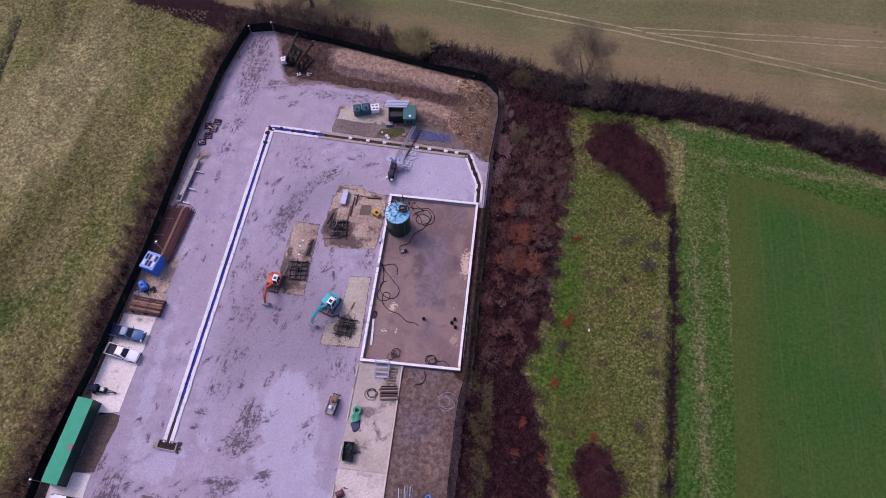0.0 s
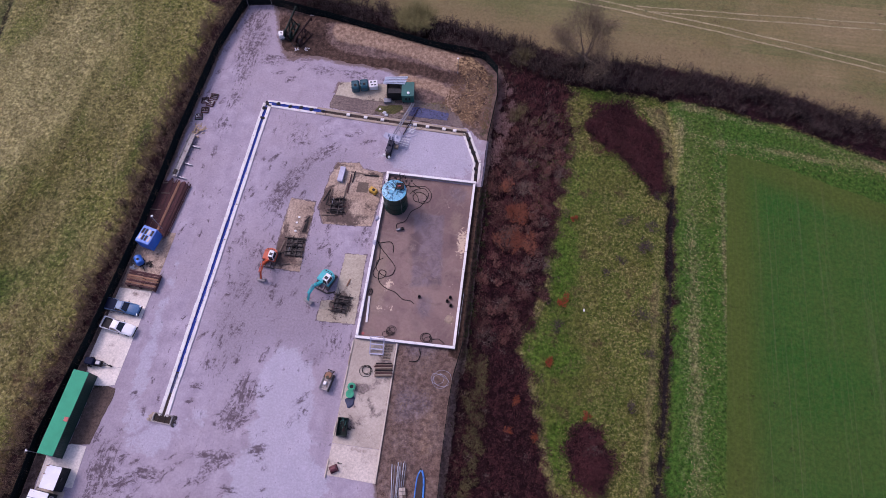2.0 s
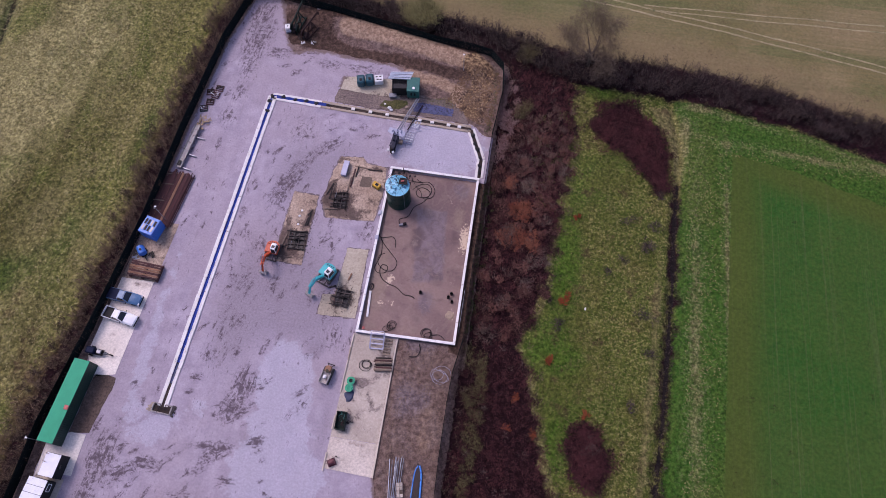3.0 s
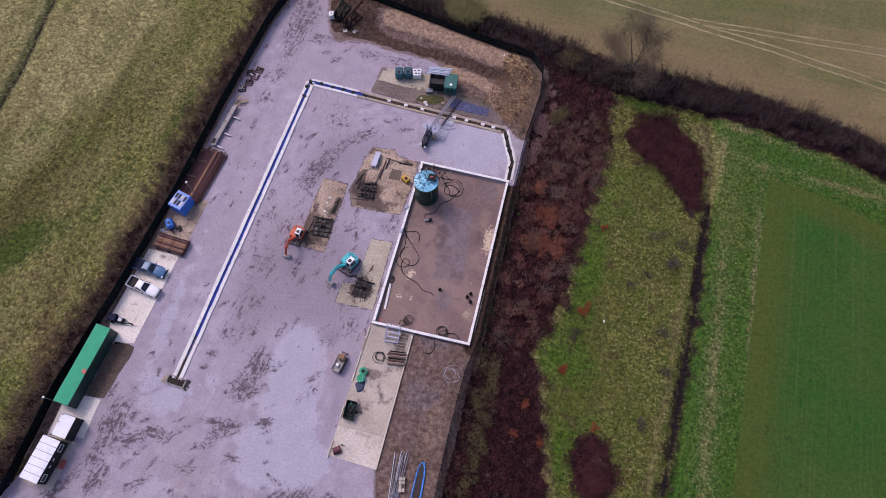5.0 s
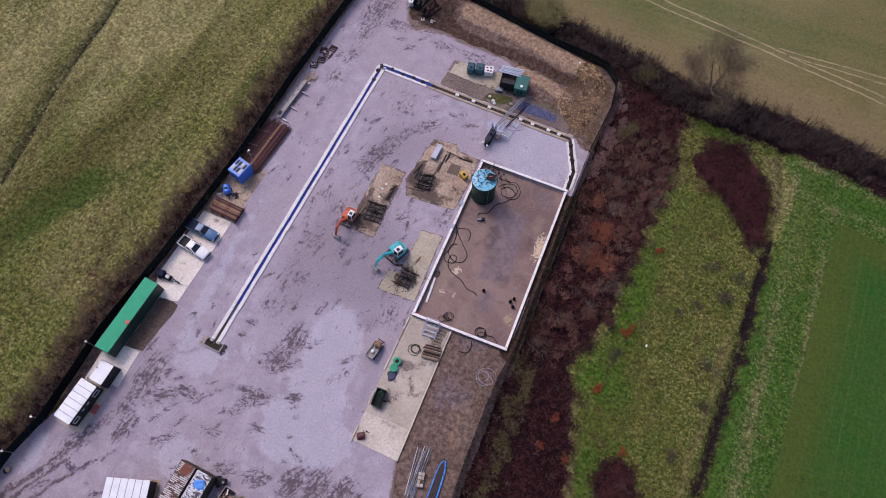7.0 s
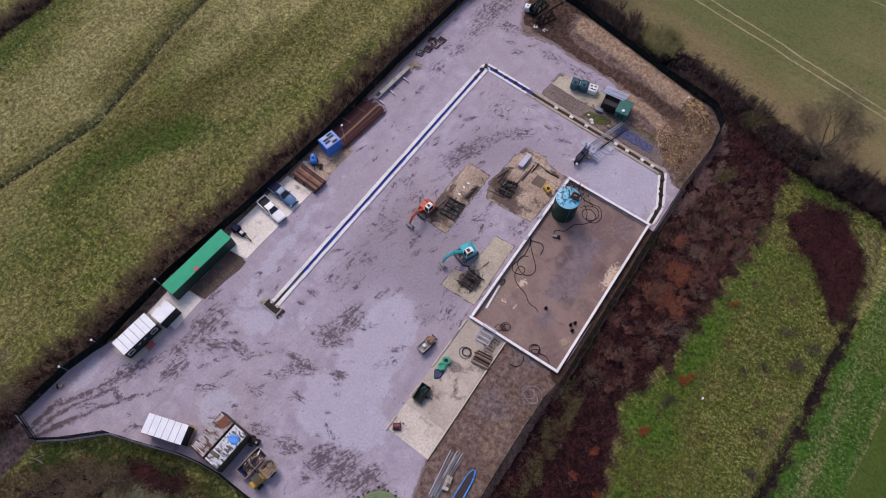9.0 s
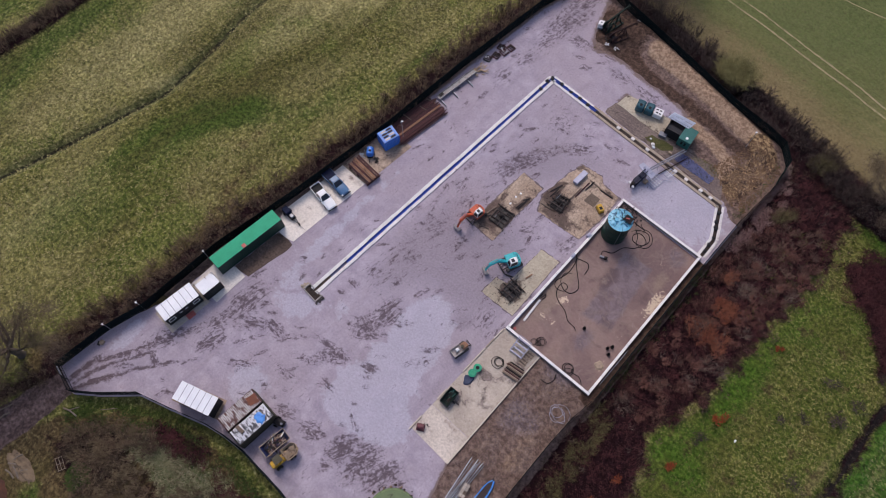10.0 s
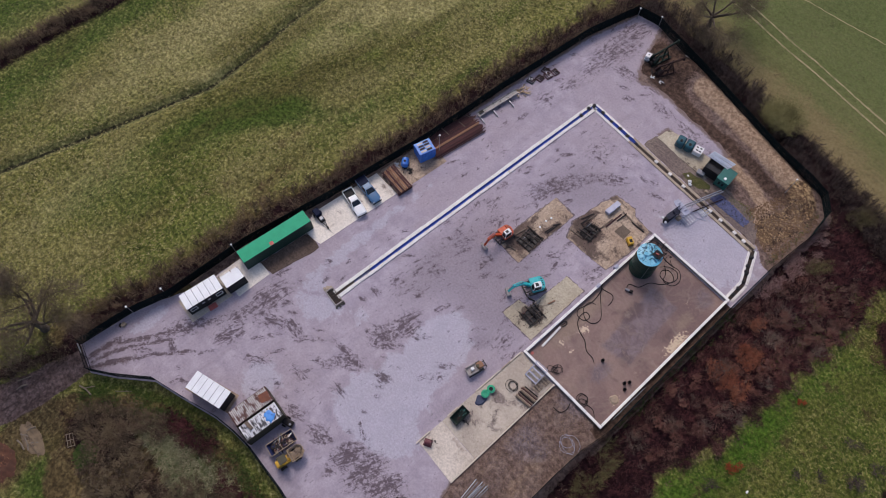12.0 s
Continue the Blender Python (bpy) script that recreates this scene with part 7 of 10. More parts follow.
for q in ([(-4.2, 41.4), (-0.6, 42.9), (0.2, 42.0), (-1.3, 40.5), (-3.6, 40.7)], [(3.6, 43.4), (7.2, 44.8), (8.9, 43.2), (8.6, 42.6), (4.0, 43.0)]):
    c = in_poly_points(R1, q, 0.16)
    grass("verge_grass", M["grass_green"], "thin green grass on the verge behind the channel", R1, c, .20, 6, width=.03)


def grow(rng, verts, faces, a, d, length, r, depth, tips):
    """A limb that tapers and forks."""
    pts, p, dirn = [(a, r)], Vector(a), Vector(d).normalized()
    for k in range(3):
        dirn = (dirn + Vector((rng.gauss(0, .16), rng.gauss(0, .16), rng.gauss(0, .08) + 0.05))).normalized()
        p = p + dirn * length / 3
        pts.append((p.copy(), r * (1 - 0.2 * (k + 1))))
    base = len(verts)
    seg = 6 if depth < 2 else 4
    for q, rad in pts:
        s = dirn.orthogonal().normalized()
        u = dirn.cross(s)
        verts += [tuple(q + (s * math.cos(j * 2 * math.pi / seg) + u * math.sin(j * 2 * math.pi / seg)) * rad) for j in range(seg)]
    for i in range(3):
        for j in range(seg):
            faces.append((base + i * seg + j, base + i * seg + (j + 1) % seg, base + (i + 1) * seg + (j + 1) % seg, base + (i + 1) * seg + j))
    if depth >= 2:
        tips += [(p.copy(), dirn.copy()), (pts[2][0], dirn.copy())]
    if depth == 4:
        return
    for k in range(rng.choice((2, 3, 3)) + (1 if depth == 0 else 0)):
        q, rad = pts[rng.choice((2, 3, 3))]
        nd = (dirn + Vector((rng.gauss(0, .5), rng.gauss(0, .5), rng.gauss(0.06, .22)))).normalized()
        grow(rng, verts, faces, q, nd, length * rng.uniform(0.6, 0.82), rad * 0.72, depth + 1, tips)


def bare_tree(x, y, height, seed, material, label, r=0.3, twig_len=1.3, per=20, spread=1.0):
    rng = random.Random(seed)
    tree = thing("bare_tree", pose(x, y, -0.1), label, "tree", "bare trees")
    verts, faces, tips = [], [], []
    bole = height * 0.24
    for k in range(7):                    # the bole, with a slight flare at its foot
        z = bole * k / 6
        rad = r * (1.35 if k == 0 else 1.05 - 0.04 * k)
        verts += [(rad * math.cos(j * 0.7854), rad * math.sin(j * 0.7854), z) for j in range(8)]
        if k:
            b0 = (k - 1) * 8
            faces += [(b0 + j, b0 + (j + 1) % 8, b0 + 8 + (j + 1) % 8, b0 + 8 + j) for j in range(8)]
    n = 7
    for k in range(n):
        a = k * 2 * math.pi / n + rng.uniform(-.35, .35)
        up = rng.uniform(0.35, 1.1) if k else 3.0
        grow(rng, verts, faces, Vector((0, 0, bole * rng.uniform(0.75, 1.0))), (math.cos(a) * spread, math.sin(a) * spread, up), height * rng.uniform(0.25, 0.32), r * 0.55, 1, tips)
    part_mesh("trunk", raw_mesh("trunk", verts, faces), M["bark"], tree)
    nr = np.random.default_rng(seed)
    T = np.repeat(np.array([tuple(p) for p, d in tips]), per, 0)
    D = np.repeat(np.array([tuple(d) for p, d in tips]), per, 0)
    k = len(T)
    D = D + nr.normal(0, 0.75, (k, 3))
    D /= np.linalg.norm(D, axis=1)[:, None]
    st = T + D * nr.uniform(-0.7, 0.2, (k, 1)) + nr.normal(0, 0.75, (k, 3))
    en = st + D * nr.uniform(0.3, 1.0, (k, 1)) * twig_len
    s = np.cross(D, nr.normal(0, 1, (k, 3)))
    s /= np.linalg.norm(s, axis=1)[:, None]
    V = np.stack([st - s * .015, st + s * .015, en], 1).reshape(-1, 3)
    part_mesh("crown", raw_mesh("crown", V, np.arange(k * 3).reshape(-1, 3), {"tone": np.repeat(nr.uniform(0, 1, k), 3)}), material, tree, "fine bare twigs")
    return tree


bare_tree(31.4, 55.6, 12.5, 3, M["twig_tree"], "bare oak with a spreading twiggy crown in the hedge", 0.34, 1.2, 40, 1.35)
bare_tree(-21.6, 69.4, 12.0, 4, M["twig_tree"], "large bare oak in the corner of the field", 0.45, 1.9, 24, 1.7)
bare_tree(-50.6, -50.8, 15.0, 5, M["twig_tree"], "bare oak with heavy limbs beside the track", 0.55, 2.1, 40, 1.3)
c = np.array([[0.3, 60.6], [1.6, 61.2], [-1.2, 61.0], [0.2, 62.4]])
plants("willow_bush", M["twig_willow"], "yellow-olive bare willow bush in the hedge", "bush", "", R1, c, np.array([3.2, 2.8, 2.6, 2.6]), np.array([6.0, 5.2, 5.0, 4.8]), 130, side=9, width=0.028, lean=1.0)


def grey_log(x, y, rz, L, r, label="pale weathered log lying on the grass"):
    bm = bmesh.new()
    rod(bm, (-L / 2, 0, r), (L / 2, 0, r * .85), r, r * .8)
    rod(bm, (L * .12, 0, r), (L * .3, L * .1, r * 1.8), r * .4, r * .25)
    ob = part("log", bm, M["log"])
    ob.matrix_world = pose(x, y, -.04, 0, 0, rz)
    return tagged(ob, label, "log", "logs by the track")


grey_log(-45.8, -56.8, 70, 1.8, .10)
grey_log(-34.6, -47.0, 48, 2.4, .07)
grey_log(-38.4, -50.4, 60, 1.6, .10)
for x, y, rz in ((-33.5, -56.1, 160), (-24.2, -56.4, 30)):      # hurdles left against the thorns
    hd = thing("timber_hurdle", pose(x, y, .15, 20, 0, rz), "weathered timber hurdle leaning in the scrub", "hurdle", "hurdles in the scrub")
    for k in (-.9, 0, .9):
        bm = bmesh.new()
        beam(bm, (k, -.5, .05), (k, .5, .05), .08, .06)
        part("upright", bm, M["log"], hd)
    for k in (-.4, 0, .4):
        bm = bmesh.new()
        beam(bm, (-1.0, k, .1), (1.0, k, .1), .08, .05)
        part("rail", bm, M["log"], hd)


def heap(x, y, rx, ry, h, material, label, seed):
    """A low tipped heap with an uneven back."""
    g = np.linspace(-1, 1, 25)
    X, Y = np.meshgrid(g, g)
    r = np.hypot(X, Y)
    z = h * np.clip(1 - r ** 2, 0, 1) ** 0.8 * (0.8 + 0.35 * wobble(X, Y, seed, .7) + .12 * wobble(X, Y, seed + 1, .25)) - .1
    idx = np.arange(625).reshape(25, 25)
    f = np.stack([idx[:-1, :-1], idx[:-1, 1:], idx[1:, 1:], idx[1:, :-1]], -1).reshape(-1, 4)
    ok = (r.ravel()[f] < 1.03).all(1)
    V = np.stack([x + X * rx * (1 + .12 * wobble(X, Y, seed + 2, .8)), y + Y * ry * (1 + .12 * wobble(X, Y, seed + 3, .8)), z], -1).reshape(-1, 3)
    me = raw_mesh("spoil_mound", V, f[ok])
    for q in me.polygons:
        q.use_smooth = True
    return tagged(part_mesh("spoil_mound", me, material), label, "mound", "mounds beside the track")


heap(-37.2, -60.1, 3.0, 1.3, .4, M["tan_heap"], "low mound of tan clay beside the track", 5)
heap(-37.6, -65.0, 3.2, 2.2, .5, M["rust_heap"], "low mound of rust-brown soil and litter", 9)

# ---- vehicles and machines ----
def pane(bm, pts, shrink=0.86, off=0.008, split=None):
    """A thin glass pane set just proud of the flat field between four corners."""
    P = [Vector(p) for p in pts]
    c = sum(P, Vector()) / 4
    n = (P[1] - P[0]).cross(P[3] - P[0]).normalized() * off
    q = [c + (p - c) * shrink for p in P]
    lo, hi = [bm.verts.new(p - n) for p in q], [bm.verts.new(p + n) for p in q]
    bm.faces.new(hi)
    for i in range(4):
        bm.faces.new((lo[i], lo[(i + 1) % 4], hi[(i + 1) % 4], hi[i]))
    return bm


def wheel(owner, x, y, r, w):
    bm = bmesh.new()
    rod(bm, (0, -w / 2, 0), (0, w / 2, 0), r, seg=18)
    bmesh.ops.bevel(bm, geom=[e for e in bm.edges if len(e.link_faces) == 2 and e.calc_face_angle(0) > 1.0], offset=0.03, segments=1, affect='EDGES')
    wh = part("wheel", bm, M["rubber"], owner)
    wh.location = (x, y, r)
    bm = bmesh.new()
    rod(bm, (0, -w / 2 - .01, 0), (0, w / 2 + .01, 0), r * 0.6, seg=12)
    part("rim", bm, M["steel"], wh)
    return wh


def pickup(x, y, rz, paint, label, cover=None):
    t = thing("pickup_truck", pose(x, y, 0.05, 0, 0, rz), label, "pickup truck", "pickups in the parking bay")
    bm = bmesh.new()
    side_prism(bm, [(-0.95, .42), (-0.95, 1.06), (0.95, 1.09), (1.45, 1.05), (2.1, .99), (2.45, .88), (2.62, .68), (2.64, .48), (2.5, .40)], -0.91, 0.91)
    bmesh.ops.bisect_plane(bm, geom=bm.verts[:] + bm.edges[:] + bm.faces[:], plane_co=(0, .45, 0), plane_no=(0, 1, 0))
    bmesh.ops.bisect_plane(bm, geom=bm.verts[:] + bm.edges[:] + bm.faces[:], plane_co=(0, -.45, 0), plane_no=(0, 1, 0))
    for v in bm.verts:            # nose drawn in and the sides rounded over
        out = abs(v.co.y) > .8
        if v.co.x > 1.9:
            v.co.x -= (.26 if out else 0.0) * (v.co.x - 1.5)
            v.co.y *= .93 if out else 1.0
        if out and v.co.z > .95:
            v.co.z -= .07
            v.co.y *= .95
    bmesh.ops.bevel(bm, geom=[e for e in bm.edges if not e.is_boundary and e.calc_face_angle(0) > .45], offset=0.06, segments=3, affect='EDGES')
    for f in bm.faces:
        f.smooth = True
    part("body", bm, paint, t)
    bm = bmesh.new()
    box(bm, (-1.78, 0, .55), (1.72, 1.72, .16))
    for s in (-1, 1):
        box(bm, (-1.78, s * .86, .78), (1.74, .09, .62), bevel=.03)
    part("load_bed", bm, paint, t)
    bm = bmesh.new()
    box(bm, (-2.64, 0, .78), (.08, 1.76, .56), bevel=.03)
    part("tailgate", bm, paint, t)
    bm = bmesh.new()
    if cover:
        box(bm, (-1.80, 0, 1.10), (1.70, 1.66, .06), bevel=.02)
        part("bed_cover", bm, cover, t, "dark navy bed cover")
    else:
        box(bm, (-1.78, 0, .655), (1.66, 1.62, .05), bevel=.01)
        part("bed_liner", bm, M["black"], t, "black bed liner")
    lo = [(-0.92, -.84), (1.02, -.86), (1.02, .86), (-0.92, .84)]
    hi = [(-0.74, -.62), (0.26, -.66), (0.26, .66), (-0.74, .62)]
    bm = bmesh.new()
    prism(bm, lo, 1.05, 1.74, hi)
    bmesh.ops.bevel(bm, geom=[e for e in bm.edges if e.verts[0].co.z + e.verts[1].co.z > 3.0], offset=0.09, segments=3, affect='EDGES')
    cab = part("cab", bm, paint, t)
    L, H = [Vector((*p, 1.06)) for p in lo], [Vector((*p, 1.74)) for p in hi]
    for a, b, nm in ((1, 2, "windscreen"), (3, 0, "rear_window"), (0, 1, "side_window"), (2, 3, "side_window")):
        bm = bmesh.new()
        pane(bm, (L[a], L[b], H[b], H[a]), 0.84, .012)
        part(nm, bm, M["glass"], cab, "dark tinted glass")
    for s in (-1, 1):
        bm = bmesh.new()
        box(bm, (2.52, s * .68, .78), (.16, .34, .15), bevel=.03)
        part("headlight", bm, M["bright_pipe"], t, "clear headlight")
        bm = bmesh.new()
        box(bm, (0.72, s * 1.0, 1.12), (.14, .18, .14), bevel=.03)
        part("door_mirror", bm, M["black"], t)
        bm = bmesh.new()
        box(bm, (-2.67, s * .80, .82), (.05, .12, .34), bevel=.01)
        part("tail_light", bm, M["red"], t)
    bm = bmesh.new()
    box(bm, (2.66, 0, .5), (.12, 1.7, .2), bevel=.04)
    part("bumper", bm, M["black"], t)
    for xx in (-1.62, 1.62):
        for s in (-1, 1):
            wheel(t, xx, s * .78, .37, .24)
    return t


pickup(-36.1, -2.95, -10, M["car_white"], "white double-cab pickup with an open load bed")
pickup(-36.35, 0.15, -6, M["car_blue"], "metallic blue pickup with a navy bed cover", M["car_navy"])


def excavator(x, y, rz, paint, label, s=1.0, reach=1.0, track_turn=0.0):
    t = thing("excavator", pose(x, y, 0.0, 0, 0, rz) @ Matrix.Diagonal((s, s, s, 1)), label, "excavator", "excavators in the yard")
    tr = pose(0, 0, 0, 0, 0, track_turn)
    for k in (-1, 1):
        bm = bmesh.new()
        prof = [(-1.25, .30), (-1.12, .08), (1.12, .08), (1.25, .30), (1.12, .55), (-1.12, .55)]
        side_prism(bm, prof, k * .80 - .2, k * .80 + .2)
        bmesh.ops.bevel(bm, geom=bm.edges[:], offset=.03, segments=1, affect='EDGES')
        for j in range(12):
            box(bm, (-1.0 + j * .18, k * .8, .56), (.06, .40, .05))
        bm.transform(tr)
        part("track", bm, M["track_rubber"], t)
    bm = bmesh.new()
    box(bm, (0, 0, .42), (1.3, 1.3, .26), bevel=.04)
    rod(bm, (0, 0, .5), (0, 0, .72), .42, seg=16)
    bm.transform(tr)
    part("undercarriage", bm, M["steel"], t)
    bm = bmesh.new()
    box(bm, (1.62, 0, .32), (.10, 2.0, .42), bevel=.02)
    for k in (-1, 1):
        beam(bm, (.8, k * .4, .35), (1.6, k * .4, .32), .12, .12)
    bm.transform(tr)
    part("dozer_blade", bm, M["track_rubber"], t)
    outline = [(0.75, -.95), (0.75, .95), (-0.6, .98)] + [(-0.55 - .62 * math.cos(a), .98 * math.sin(a)) for a in np.linspace(1.2, -1.2, 9)] + [(-0.6, -.98)]
    bm = bmesh.new()
    prism(bm, outline, .74, 1.28)
    bmesh.ops.bevel(bm, geom=[e for e in bm.edges if e.is_boundary is False and abs(e.verts[0].co.z - 1.28) < .01 and abs(e.verts[1].co.z - 1.28) < .01], offset=.06, segments=2, affect='EDGES')
    house = part("house", bm, paint, t)
    bm = bmesh.new()
    prism(bm, [(-0.5, -.85)] + [(-0.5 - .50 * math.cos(a), .82 * math.sin(a)) for a in np.linspace(-1.2, 1.2, 7)] + [(-0.5, .85)], 1.27, 1.5)
    bmesh.ops.recalc_face_normals(bm, faces=bm.faces)
    part("engine_cover", bm, paint, house)
    for j in range(4):
        bm = bmesh.new()
        box(bm, (-0.78, -.45 + j * .3, 1.51), (.22, .12, .03))
        part("vent", bm, M["black"], house)
    # cab on the left of the boom
    lo = [(-0.45, .12), (0.78, .12), (0.78, .93), (-0.45, .93)]
    hi = [(-0.38, .16), (0.62, .16), (0.62, .89), (-0.38, .89)]
    bm = bmesh.new()
    prism(bm, lo, 1.26, 2.42, hi)
    bmesh.ops.bevel(bm, geom=bm.edges[:], offset=.03, segments=1, affect='EDGES')
    cab = part("cab", bm, M["white_paint"], t, "white cab")
    Lo, Hi = [Vector((*p, 1.3)) for p in lo], [Vector((*p, 2.4)) for p in hi]
    for a, b in ((1, 2), (2, 3), (3, 0), (0, 1)):
        bm = bmesh.new()
        pane(bm, (Lo[a], Lo[b], Hi[b], Hi[a]), 0.80, .012)
        part("window", bm, M["glass"], cab)
    bm = bmesh.new()
    pane(bm, [(0.0, .3, 2.425), (0.42, .3, 2.425), (0.42, .76, 2.425), (0.0, .76, 2.425)], 1.0, .008)
    part("roof_window", bm, M["glass"], cab)
    # boom, dipper arm, bucket
    A, B, C = Vector((.7, -.12, 1.15)), Vector((2.0 * reach, -.12, 2.55)), Vector((3.25 * reach, -.12, 2.15))
    D = Vector((3.7 * reach, -.12, .75))
    bm = bmesh.new()
    side_prism(bm, [(A.x - .1, A.z - .12), (B.x - .15, B.z - .02), (B.x + .1, B.z + .14), (C.x + .08, C.z + .1), (C.x, C.z - .14), (B.x + .1, B.z - .32), (A.x + .2, A.z - .2)], -.33, .09)
    bmesh.ops.bevel(bm, geom=bm.edges[:], offset=.02, segments=1, affect='EDGES')
    part("boom", bm, paint, t)
    bm = bmesh.new()
    side_prism(bm, [(C.x - .35, C.z + .28), (C.x - .1, C.z + .32), (D.x + .12, D.z + .1), (D.x - .05, D.z - .02), (C.x - .2, C.z - .12)], -.27, .03)
    bmesh.ops.bevel(bm, geom=bm.edges[:], offset=.015, segments=1, affect='EDGES')
    part("dipper_arm", bm, paint, t)
    bm = bmesh.new()
    side_prism(bm, [(D.x - .05, D.z + .05), (D.x + .28, D.z - .1), (D.x + .34, D.z - .42), (D.x + .02, D.z - .66), (D.x - .34, D.z - .70), (D.x - .30, D.z - .62), (D.x - .02, D.z - .54), (D.x + .2, D.z - .34), (D.x + .12, D.z - .12)], -.66, .42)
    bucket = part("bucket", bm, M["rack_grey"], t, "worn muddy steel bucket")
    for y0, y1 in ((-.68, -.64), (.40, .44)):
        bm = bmesh.new()
        side_prism(bm, [(D.x - .05, D.z + .05), (D.x + .28, D.z - .1), (D.x + .34, D.z - .42), (D.x + .02, D.z - .66), (D.x - .34, D.z - .70)], y0, y1)
        part("cheek_plate", bm, M["rack_grey"], bucket)
    for a, b, r in ((Vector((.75, -.12, .95)), B + Vector((-.35, 0, -.25)), .06), (B + Vector((-.1, 0, .25)), C + Vector((-.3, 0, .3)), .055), (C + Vector((.05, 0, .3)), D + Vector((.25, 0, .2)), .045)):
        bm = bmesh.new()
        rod(bm, a, a.lerp(b, .6), r, seg=10)
        rod(bm, a.lerp(b, .55), b, r * .6, seg=8)
        part("hydraulic_ram", bm, M["steel"], t)
    return t


excavator(-15.85, 11.35, -97, M["orange"], "orange tracked mini excavator with a white cab", 1.06, 1.0)
excavator(-6.35, 8.7, -117, M["turquoise"], "turquoise tracked excavator with a white cab", 1.16, 1.0, 6)


def site_dumper(x, y, rz):
    t = thing("site_dumper", pose(x, y, 0, 0, 0, rz), "yellow site dumper with rubbish in its skip", "dumper")
    bm = bmesh.new()
    box(bm, (-.9, 0, .75), (1.9, 1.1, .5), bevel=.08)
    box(bm, (-1.55, 0, 1.1), (.9, 1.0, .5), bevel=.1)
    part("chassis", bm, M["yellow"], t)
    bm = bmesh.new()
    lo, hi = [(.35, -.7), (1.5, -.7), (1.9, -.35), (1.9, .35), (1.5, .7), (.35, .7)], [(.1, -.98), (1.7, -.98), (2.25, -.5), (2.25, .5), (1.7, .98), (.1, .98)]
    prism(bm, lo, .7, 1.45, hi)
    bmesh.ops.delete(bm, geom=[f for f in bm.faces if f.normal.z > .9 or f.calc_center_median().z > 1.44], context='FACES')
    bmesh.ops.solidify(bm, geom=bm.faces[:], thickness=.06)
    skip = part("skip", bm, M["tan"], t, "tan tipping skip")
    for k in range(30):
        part("offcut", scrap(110 + k, 1.1, .7, 1.05, 1, 0.5), M[("wood", "tan", "old_wood")[k % 3]], skip).location = (1.1, 0, 0)
    bm = bmesh.new()
    box(bm, (-.75, 0, 1.15), (.5, .5, .12), bevel=.03)
    box(bm, (-1.0, 0, 1.4), (.12, .5, .45), bevel=.03)
    part("seat", bm, M["black"], t)
    bm = bmesh.new()
    for sx in (-1.2, -.35):
        for sy in (-.48, .48):
            rod(bm, (sx, sy, 1.0), (sx, sy, 2.3), .035, seg=6)
    box(bm, (-.78, 0, 2.34), (1.2, 1.15, .08), bevel=.03)
    part("canopy", bm, M["olive_side"], t, "olive roll-over canopy")
    for xx in (-1.3, .9):
        for k in (-1, 1):
            wheel(t, xx, k * .78, .46, .36)
    return t


def scrap(seed, rx, ry, z, n, size):
    """A heap of broken bars, boards and lumps."""
    rng = random.Random(seed)
    bm = bmesh.new()
    for k in range(n):
        p = (rng.uniform(-rx, rx), rng.uniform(-ry, ry), z + rng.uniform(0, .3))
        if rng.random() < .5:
            L, a = rng.uniform(.5, 1.4) * size, rng.uniform(0, math.pi)
            beam(bm, p, (p[0] + L * math.cos(a), p[1] + L * math.sin(a), p[2] + rng.uniform(-.1, .2)), rng.uniform(.05, .16), rng.uniform(.03, .1))
        else:
            box(bm, p, (rng.uniform(.15, .5) * size, rng.uniform(.15, .6) * size, rng.uniform(.08, .3) * size), rng.uniform(0, 90), .01, rng.uniform(-20, 20))
    return bm


site_dumper(-11.0, -34.6, 82)


def tracked_carrier(x, y, rz):
    t = thing("tracked_carrier", pose(x, y, 0, 0, 0, rz), "small grey-beige tracked carrier with a rusty front", "carrier")
    for k in (-1, 1):
        bm = bmesh.new()
        side_prism(bm, [(-1.3, .25), (-1.15, .06), (1.15, .06), (1.3, .25), (1.15, .46), (-1.15, .46)], k * .62 - .16, k * .62 + .16)
        bmesh.ops.bevel(bm, geom=bm.edges[:], offset=.03, segments=1, affect='EDGES')
        part("track", bm, M["track_rubber"], t)
    bm = bmesh.new()
    box(bm, (0, 0, .55), (2.3, 1.0, .2), bevel=.03)
    part("chassis", bm, M["tan"], t)
    bm = bmesh.new()
    for s in (-1, 1):
        box(bm, (-.45, s * .62, .85), (1.7, .08, .42), bevel=.01)
    box(bm, (-1.3, 0, .85), (.08, 1.3, .42))
    box(bm, (-.45, 0, .68), (1.7, 1.2, .06))
    part("load_tray", bm, M["rack_grey"], t)
    bm = bmesh.new()
    box(bm, (-.35, .05, .95), (.5, .45, .4), bevel=.05)
    part("drum", bm, M["white_paint"], t, "white drum")
    bm = bmesh.new()
    box(bm, (.85, 0, .95), (.8, .9, .55), bevel=.08)
    box(bm, (1.25, 0, .75), (.3, .7, .3), bevel=.04)
    part("engine_hood", bm, M["rust_light"], t, "rusty orange engine hood")
    bm = bmesh.new()
    rod(bm, (.5, 0, 1.0), (.5, 0, 1.35), .24, seg=12)
    part("air_filter", bm, M["olive_side"], t)
    bm = bmesh.new()
    for s in (-.3, .3):
        beam(bm, (1.2, s, .7), (1.8, s * 1.4, .35), .08, .08)
    box(bm, (1.75, 0, .35), (.1, 1.2, .14))
    part("front_tool", bm, M["oily"], t)
    return t


tracked_carrier(-3.15, -7.05, 78)


